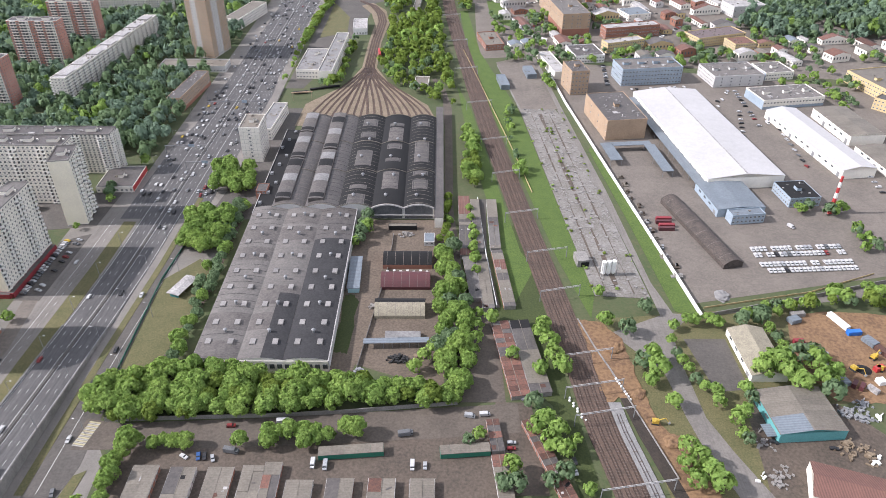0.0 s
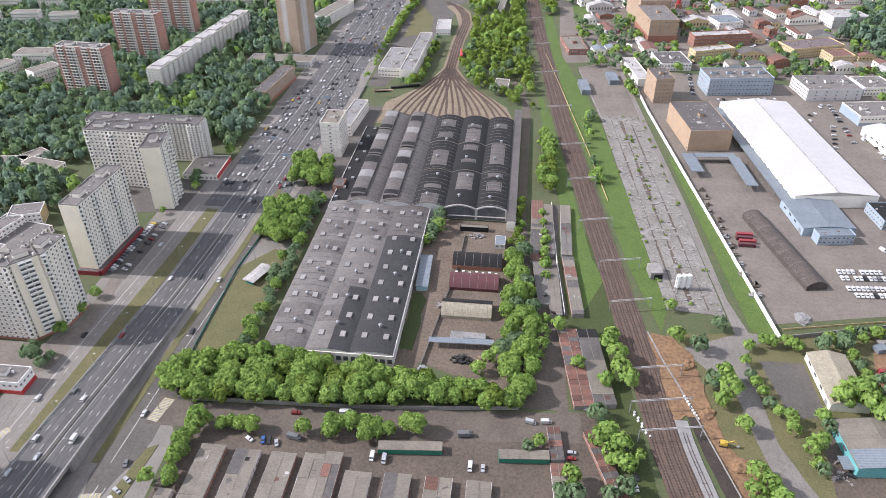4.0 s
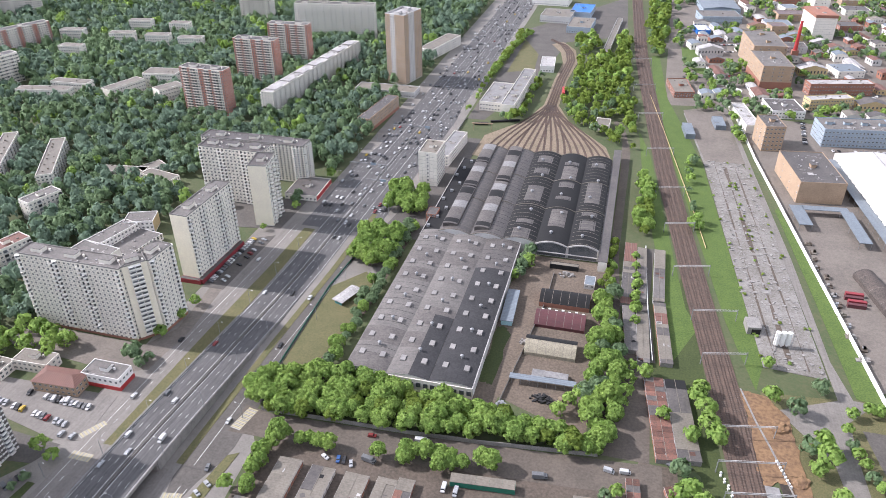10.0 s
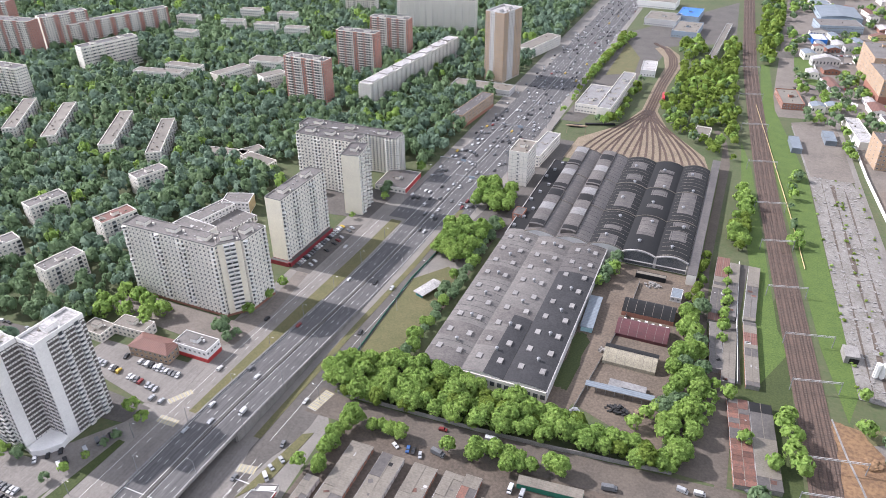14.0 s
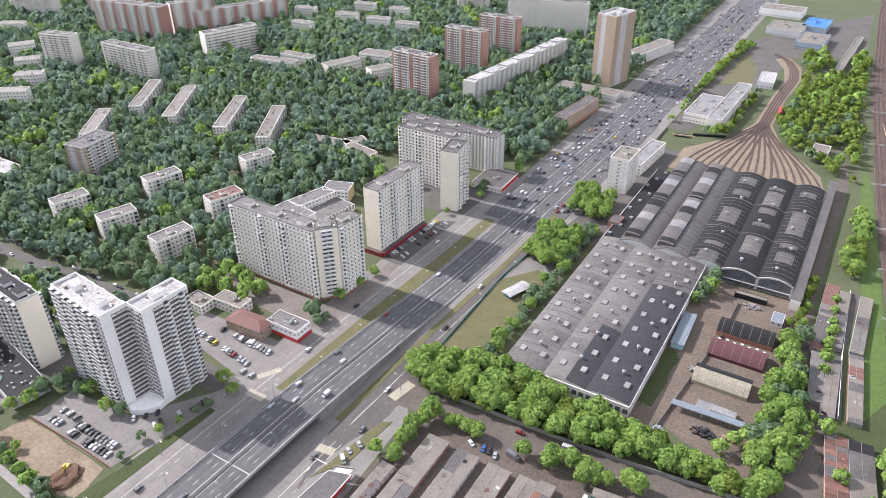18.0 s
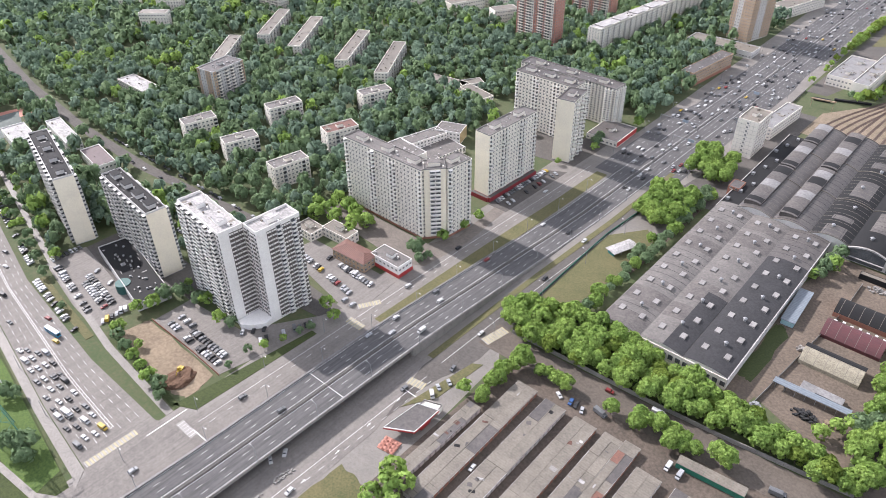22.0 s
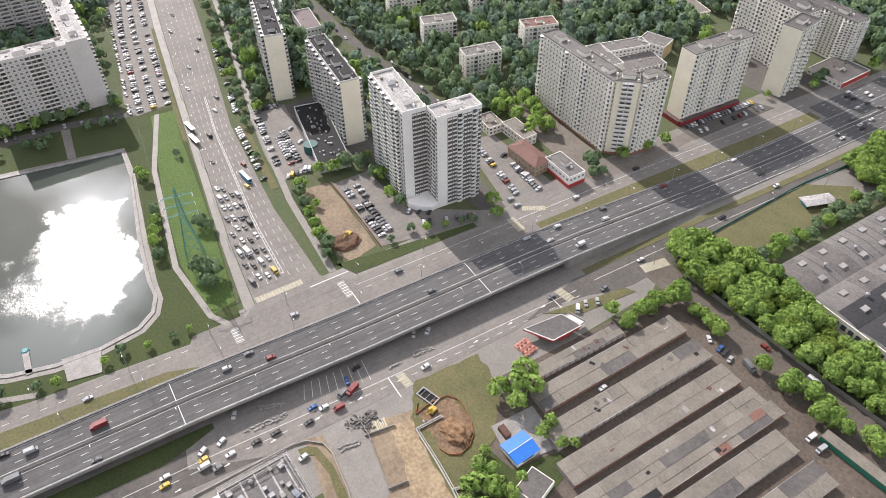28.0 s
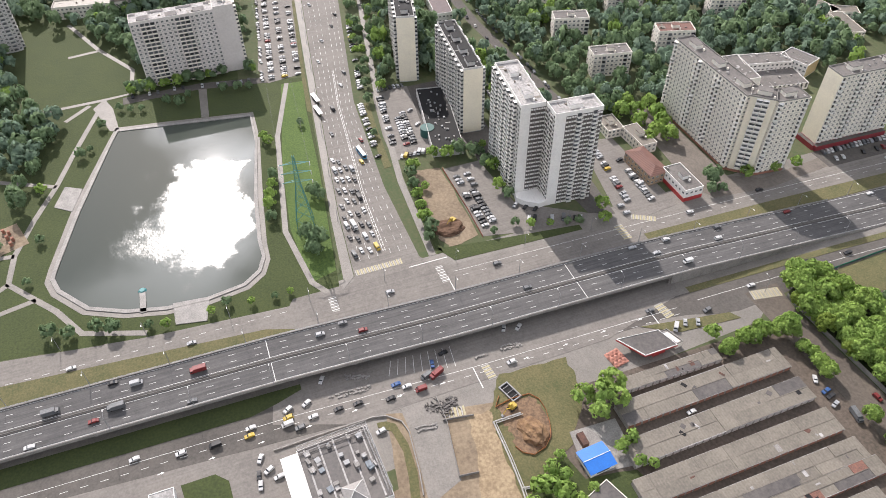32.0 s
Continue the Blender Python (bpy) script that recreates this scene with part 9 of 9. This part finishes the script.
EAST_TREES = [((131, 307, 3), (131, 296, 3), (133, 291, 3), (136, 320, 3.2), (145, 325, 3.4), (150, 325, 3.4), (158, 325, 3.6), (163, 322, 3.2), (182, 330, 3.6), (187, 325, 3.4), (190, 317, 3.4), (192, 310, 3.2), (193, 303, 3), (196, 338, 3), (203, 339, 3.2), (210, 339.5, 3.4), (221, 341, 3.2), (227, 341, 3)),
              ((242, 349, 5), (248, 346, 4.6), (266, 355, 4), (134.5, 284, 3), (136.5, 276, 3.2), (139.5, 271, 3), (144, 267, 3.6), (143, 259, 3.6), (160, 268, 4), (161, 262, 3.6), (153, 252, 4.2), (148, 247, 4), (150, 235, 3.2), (148, 239, 3), (122.5, 336, 4.2), (98, 352, 3.4), (96, 322, 4.6), (108, 315, 4.8)),
              ((110, 287, 5), (115, 291, 5.6), (117, 281, 6), (120, 258, 4.4), (119, 229, 4.6), (122, 222, 4.8), (115, 218, 4.6), (126, 215, 5), (128, 208, 5), (117, 209, 4.6), (112, 275, 4)),
              ((173, 280, 6), (185, 286, 6.4), (196, 290, 6.4), (203, 286, 6.4), (202, 273, 6), (190, 270, 6), (185, 277, 6), (204, 265, 5.6), (179, 289, 5.4), (206, 295, 5), (209, 278, 5.4)),
              ((48, 258, 4.6), (52, 246, 5), (58, 238, 5), (47, 241, 4.4), (53, 231, 5), (59, 227, 4.6), (58, 214, 4.4), (51, 210, 3.8), (33, 217, 4.6), (35, 208, 4.6), (29, 209, 4), (19, 237, 3.4), (14, 234, 3), (68, 206, 3), (66, 234, 3), (40, 294, 3.8), (54, 283, 4), (63, 291, 5), (61, 303, 5), (57, 312, 4.6), (66, 284, 5), (60, 320, 4), (30, 326, 4))]
for row in EAST_TREES:
    for x, y, r in row:
        tree(x, y, r * 1.22, "beside the works road", tree_rng.choice((0, 4, 6, 1, 8)))
for x, y, r in ((-147, 128, 6.5), (-151, 136, 6.5), (-143, 134, 6), (-150, 120, 5.5), (-140, 124, 5.5), (-125, 130, 3.8), (-122, 124, 3.8), (-112, 92, 5), (-106, 84, 5), (-118, 84, 4.5), (-100, 92, 4.5), (-160, 196, 4.5)):
    tree(x, y, r, "beside the garages", tree_rng.choice(BR))
for x, y, r in ((-312, 262, 6), (-308, 254, 5), (-252, 262, 4), (-260, 267, 6.5), (-320, 206, 5), (-262, 194, 5), (-252, 190, 4), (-318, 150, 5), (-324, 148, 5), (-340, 128, 5), (-342, 136, 5.5), (-338, 144, 5), (-344, 120, 4.5), (-300, 146, 4.5), (-292, 148, 4), (-268, 142, 3), (-264, 150, 3), (-260, 160, 2.6), (-258, 170, 2.6), (-256, 176, 3), (-266, 128, 2.5), (-335, 104, 5), (-330, 101, 4.5), (-320, 99, 4), (-310, 98, 4), (-300, 97, 3.6), (-288, 95, 5), (-280, 96, 5), (-274, 92, 3.6), (-316, 105, 3), (-250, 268, 3.5), (-262, 448, 4), (-250, 470, 5), (-246, 462, 4), (-300, 452, 4), (-256, 425, 3), (-252, 480, 4.5)):
    tree(x, y, r, "among the tower blocks", tree_rng.choice((1, 2, 5, 8, 0)))
for x, y, r in ((-298, 30, 6), (-292, 34, 6.5), (-286, 30, 5.5), (-330, 45, 4), (-335, 41, 5), (-360, 22, 4), (-350, 20, 4), (-340, 17, 4.5), (-332, 15, 4.5), (-322, 14, 4), (-395, 26, 4), (-402, 24, 3.5), (-410, 50, 3), (-266, -20, 3), (-263, -28, 2.6), (-262, -50, 3), (-265, -58, 2.6), (-262, -8, 2.4), (-268, -75, 4.5), (-272, -82, 4), (-272, -95, 4), (-276, -104, 4.5), (-262, 4, 2.2), (-262, 12, 2.2), (-425, -88, 4), (-395, -110, 4), (-350, -110, 3), (-420, 100, 4), (-440, 104, 4), (-455, 108, 4), (-470, 112, 4), (-486, 114, 4), (-500, 116, 4.5), (-520, 120, 4), (-380, 92.5, 3)):
    tree(x, y, r, "in the park by the pond", tree_rng.choice((1, 2, 5, 8)))
for x, y, r in ((-473, -62, 3), (-469, -55, 2.6), (-467, -48, 2.6), (-470, -31, 3.6), (-463, -22, 4.4), (-472, 8, 3.6), (-470, 18, 3.8), (-473, -16, 3), (-468, 26, 3.2), (-455, -74, 3.6), (-430, -82, 2.4), (-352, -132, 3.4), (-330, -134, 3), (-318, -116, 2.6)):
    tree(x, y, r, "on the lawn between street and pond", 2 if r > 3 else 5)

patch("garage_verge", [(-133, 100), (-116, 104), (-114, 118), (-112, 126), (-104, 128), (-96, 100), (-90, 70), (-118, 78)], .2, GRASS, "weedy verge behind the garages", "grass")
for x, y, r in ((-124, 92, 4), (-119, 96, 3.6), (-128, 98, 3), (-112, 78, 4.5), (-106, 96, 4), (-110, 104, 3), (-114, 128, 3), (-111, 133, 2.6), (-116, 88, 5), (-104, 76, 4), (-98, 84, 4.5)):
    tree(x, y, r, "beside the garages", tree_rng.choice(BR))
for x, y, r in ((-306, 268, 6), (-318, 270, 6.5), (-330, 274, 6), (-342, 276, 6), (-256, 290, 4.5), (-336, 262, 6.5), (-326, 258, 6), (-255, 310, 4), (-254, 325, 4), (-348, 262, 6), (-340, 252, 6.5), (-350, 244, 6), (-356, 236, 5.5), (-362, 180, 5), (-372, 184, 5), (-384, 182, 5), (-396, 186, 5), (-352, 186, 5), (-342, 190, 5.5), (-346, 198, 5.5), (-440, 170, 5), (-452, 176, 5), (-430, 182, 5.5)):
    tree(x, y, r, "between the tower blocks", tree_rng.choice((0, 3, 4, 6, 7, 0)))
for i in range(34):
    x = -430 - i * 7 + tree_rng.uniform(-2, 2)
    tree(x, lerp_curve([(-p[0], p[1]) for p in AVE_R])(-x) + tree_rng.choice((7, 21, 24)), tree_rng.uniform(2.6, 4.6), "along the avenue", tree_rng.choice((1, 2, 5, 8)))
for x, y in ((20.8, 451), (21.6, 438), (22.5, 425), (21.6, 412), (21.3, 399), (22, 386), (23, 374.6), (22.5, 331), (21, 318), (19.8, 307), (18, 297), (15.6, 287), (4, 292), (-4, 300), (-9, 292), (-14, 284), (2, 280), (12, 276)):
    tree(x, y, 3.5 if y > 330 else 4.6, "between the garages", tree_rng.choice((0, 3, 4)))
# woods: one joined crowd of crowns
WOODS = [[(-1500, 90), (-1500, 1500), (-226, 1500), (-226, 560), (-236, 500), (-250, 545), (-360, 500), (-330, 440), (-345, 300), (-345, 232), (-340, 215), (-420, 180), (-345, 172), (-345, 150), (-430, 112), (-590, 142), (-900, 190)],
         [(-1500, 88), (-900, 132), (-640, 92), (-640, 40), (-500, 32), (-499, -58), (-530, -46), (-600, -80), (-640, -140), (-505, -128), (-496, -112), (-470, -100), (-420, -112), (-300, -130), (-275, -130), (-275, -600), (-1500, -600)],
         [(-68, 751), (-53, 705), (-8, 652), (6, 640), (8, 660), (0, 800), (-14, 900), (-30, 950), (-62, 900)],
         [(6, 470), (12, 640), (14, 700), (2, 860), (-6, 1000), (-20, 1300), (-30, 1300), (-18, 940), (2, 660), (0, 480)],
         [(34, 960), (46, 915), (76, 866), (98, 836), (112, 846), (86, 880), (66, 930), (60, 1010), (62, 1190), (30, 1195), (27, 1000)],
         FAR_WOOD,
         [(24, 960), (60, 980), (80, 1100), (60, 1600), (10, 1600), (16, 1100)],
         [(-162, 840), (-162, 1030), (-148, 1034), (-146, 840)],
         [(-122, 690), (-104, 690), (-98, 850), (-106, 850)],
         [(200, 770), (290, 790), (290, 830), (240, 830)],
         [(420, 400), (460, 480), (700, 600), (1200, 700), (1200, 300), (500, 330)],
         [(-120, 850), (-120, 1000), (-96, 1020), (-88, 1010), (-112, 960), (-112, 870)],
         [(-60, 930), (-40, 1000), (-70, 1030), (-90, 1020)],
         [(160, 322), (230, 345), (300, 366), (300, 345), (232, 334), (164, 316)]]
far_variants = [crown_leaves(np.random.RandomState(50 + i), 15, 9, .235, .95) for i in range(8)]
low_variants = [crown_leaves(np.random.RandomState(80 + i), 9, 6, .34, .95) for i in range(8)]
woods_rng = random.Random(8)


def clear_of_things(x, y, r):
    for cx, cy, ca, sa, hw, hd in FOOT:
        dx, dy = x - cx, y - cy
        if abs(dx * ca + dy * sa) < hw + r * 1.3 + 1 and abs(dy * ca - dx * sa) < hd + r * 1.3 + 1:
            return False
    for bb, poly in PAVED:
        if bb[0] - r < x < bb[2] + r and bb[1] - r < y < bb[3] + r and any(inside(x + u * r, y + v * r, poly) for u, v in ((0, 0), (.8, 0), (-.8, 0), (0, .8), (0, -.8))):
            return False
    return not (MED(y) - 33 < x < MED(y) + 34)


def free_of_houses(x, y, r):
    return not any(abs((x - cx) * ca + (y - cy) * sa) < hw + r and abs((y - cy) * ca - (x - cx) * sa) < hd + r for cx, cy, ca, sa, hw, hd in FOOT)


for k in range(5200):
    x, y = woods_rng.uniform(40, 1100), woods_rng.uniform(740, 1650)
    n_ = noise.noise(Vector((x * .016, y * .016, 5.0)))
    if y < 760 + .0 * x or n_ < .0 or x < 46 + (y - 740) * .02 or not free_of_houses(x, y, 3):
        continue
    r = woods_rng.uniform(3.2, 6.2)
    chunks[2 if woods_rng.random() < .45 else 1].append(placed_crown(woods_rng.choice(far_variants if y < 950 else low_variants), x, y, r * 1.1, r, r * 1.1, x))
for k in range(70):                             # weeds that took root on the cleared siding
    y = woods_rng.uniform(352, 640)
    f = woods_rng.choice((.02, .45, .5, .55, .97, 1.0))
    r = woods_rng.uniform(.5, 1.5)
    chunks[3 if k % 3 else 2].append(placed_crown(woods_rng.choice(far_variants), (96 - (y - 352) * .075) * (1 - f) + (129 - (y - 349) * .057) * f + woods_rng.uniform(-1.2, 1.2), y, .3 + r * .5, r, r * .8, y))
HEDGE = lerp_curve([(690, -160), (820, -161), (932, -157), (1025, -145)])
for k in range(95):
    y = woods_rng.uniform(690, 1030) if k % 4 == 0 else woods_rng.uniform(830, 1030)
    r = woods_rng.uniform(2.6, 4.6)
    chunks[2 if k % 3 else 3].append(placed_crown(woods_rng.choice(far_variants), HEDGE(y) + woods_rng.uniform(-3, 3), y, r * 1.05, r, r * 1.1, y))
for x0, y0, x1, y1, n in ((180, 752, 292, 772, 16), (286, 770, 300, 830, 14), (345, 690, 420, 800, 40), (150, 812, 180, 840, 10), (380, 640, 400, 700, 12), (106, 690, 112, 770, 10), (262, 446, 300, 462, 8), (286, 372, 300, 470, 14), (300, 330, 420, 372, 36), (110, 860, 150, 960, 26), (400, 560, 470, 600, 16), (60, 500, 68, 640, 14)):
    for k in range(n):
        x, y, r = woods_rng.uniform(x0, x1), woods_rng.uniform(y0, y1), woods_rng.uniform(2.6, 5.2)
        if free_of_houses(x, y, 2):
            chunks[2 if k % 3 else 1].append(placed_crown(woods_rng.choice(far_variants), x, y, r * 1.05, r, r * 1.1, x))
for poly, n in (([(-497, -56), (-497, 22), (-490, 22), (-490, -56)], 16), ([(-690, 46), (-676, 62), (-483, 31), (-488, 20)], 44), ([(-345, 146), (-340, 176), (-334, 180), (-334, 148)], 7), ([(-500, 116), (-700, 150), (-700, 158), (-500, 122)], 30)):
    xs, ys = [p[0] for p in poly], [p[1] for p in poly]
    for k in range(n * 3):
        x, y, r = woods_rng.uniform(min(xs), max(xs)), woods_rng.uniform(min(ys), max(ys)), woods_rng.uniform(2.8, 5.0)
        if inside(x, y, poly) and free_of_houses(x, y, 2.5) and k % 3:
            chunks[1 if k % 4 else 2].append(placed_crown(woods_rng.choice(MID_CROWNS), x, y, r * 1.1, r, r * 1.1, x))
for wi, poly in enumerate(WOODS):
    xs, ys = [p[0] for p in poly], [p[1] for p in poly]
    big = wi < 2 or wi in (5, 10)
    y = max(-420, min(ys))
    while y < max(ys):
        x = min(xs)
        dist0 = math.hypot(x, y)
        while x < max(xs):
            d = math.hypot(x, y)
            step = 7.9 if d < 700 else 9.0 if d < 1100 else 12.0
            px_, py_ = x + woods_rng.uniform(-3.4, 3.4), y + woods_rng.uniform(-3.4, 3.4)
            x += step
            west = math.degrees(math.atan2(-px_, py_))
            if not inside(px_, py_, poly) or (d > 1650 and woods_rng.random() < .4) or west > 108 or (d > 900 and west > 84):
                continue
            clear = noise.noise(Vector((px_ * .022, py_ * .022, 3.0)))
            if big and clear > .46:
                continue
            r = woods_rng.uniform(3.6, 6.4) * (1.15 if d > 900 else 1.0) * (1 if big else .9)
            if wi != 5 and not clear_of_things(px_, py_, r * .7):
                continue
            h = r * (woods_rng.uniform(1.0, 1.65) if big else woods_rng.uniform(.95, 1.4))
            tone = .6 * noise.noise(Vector((px_ * .02, py_ * .02, 9.0))) + woods_rng.uniform(-.45, .45)
            chunks[(2 if tone > .5 else 1 if tone > -.05 else 0) if big else (1 if tone < -.4 else 2 if tone < -.1 else 3)].append(
                placed_crown(woods_rng.choice(MID_CROWNS if d < 480 else far_variants if d < 780 else low_variants), px_, py_, h * .95 + (1.0 if big else .4), r, h, woods_rng.uniform(0, math.tau)))
        y += 7.9 if dist0 < 700 else 9.0 if math.hypot((min(xs) + max(xs)) / 2, y) < 1100 else 11.0
for k, (nm, lm, lab) in {0: ("woods", LEAF_HAZED_WOODS, "dense dark green woods between the houses"), 1: ("trees", LEAF_HAZED_DARK, "deep green trees between the houses"), 2: ("greenery", LEAF, "bright green trees between the houses"), 3: ("rail_greenery", LEAF_LIGHT, "yellowish green trees along the railway")}.items():
    if chunks[k]:
        solo(nm, leaf_mesh(nm, np.concatenate([c[0] for c in chunks[k]]), np.concatenate([c[1] for c in chunks[k]]), lm), None, lab, "trees", "", "stuff")
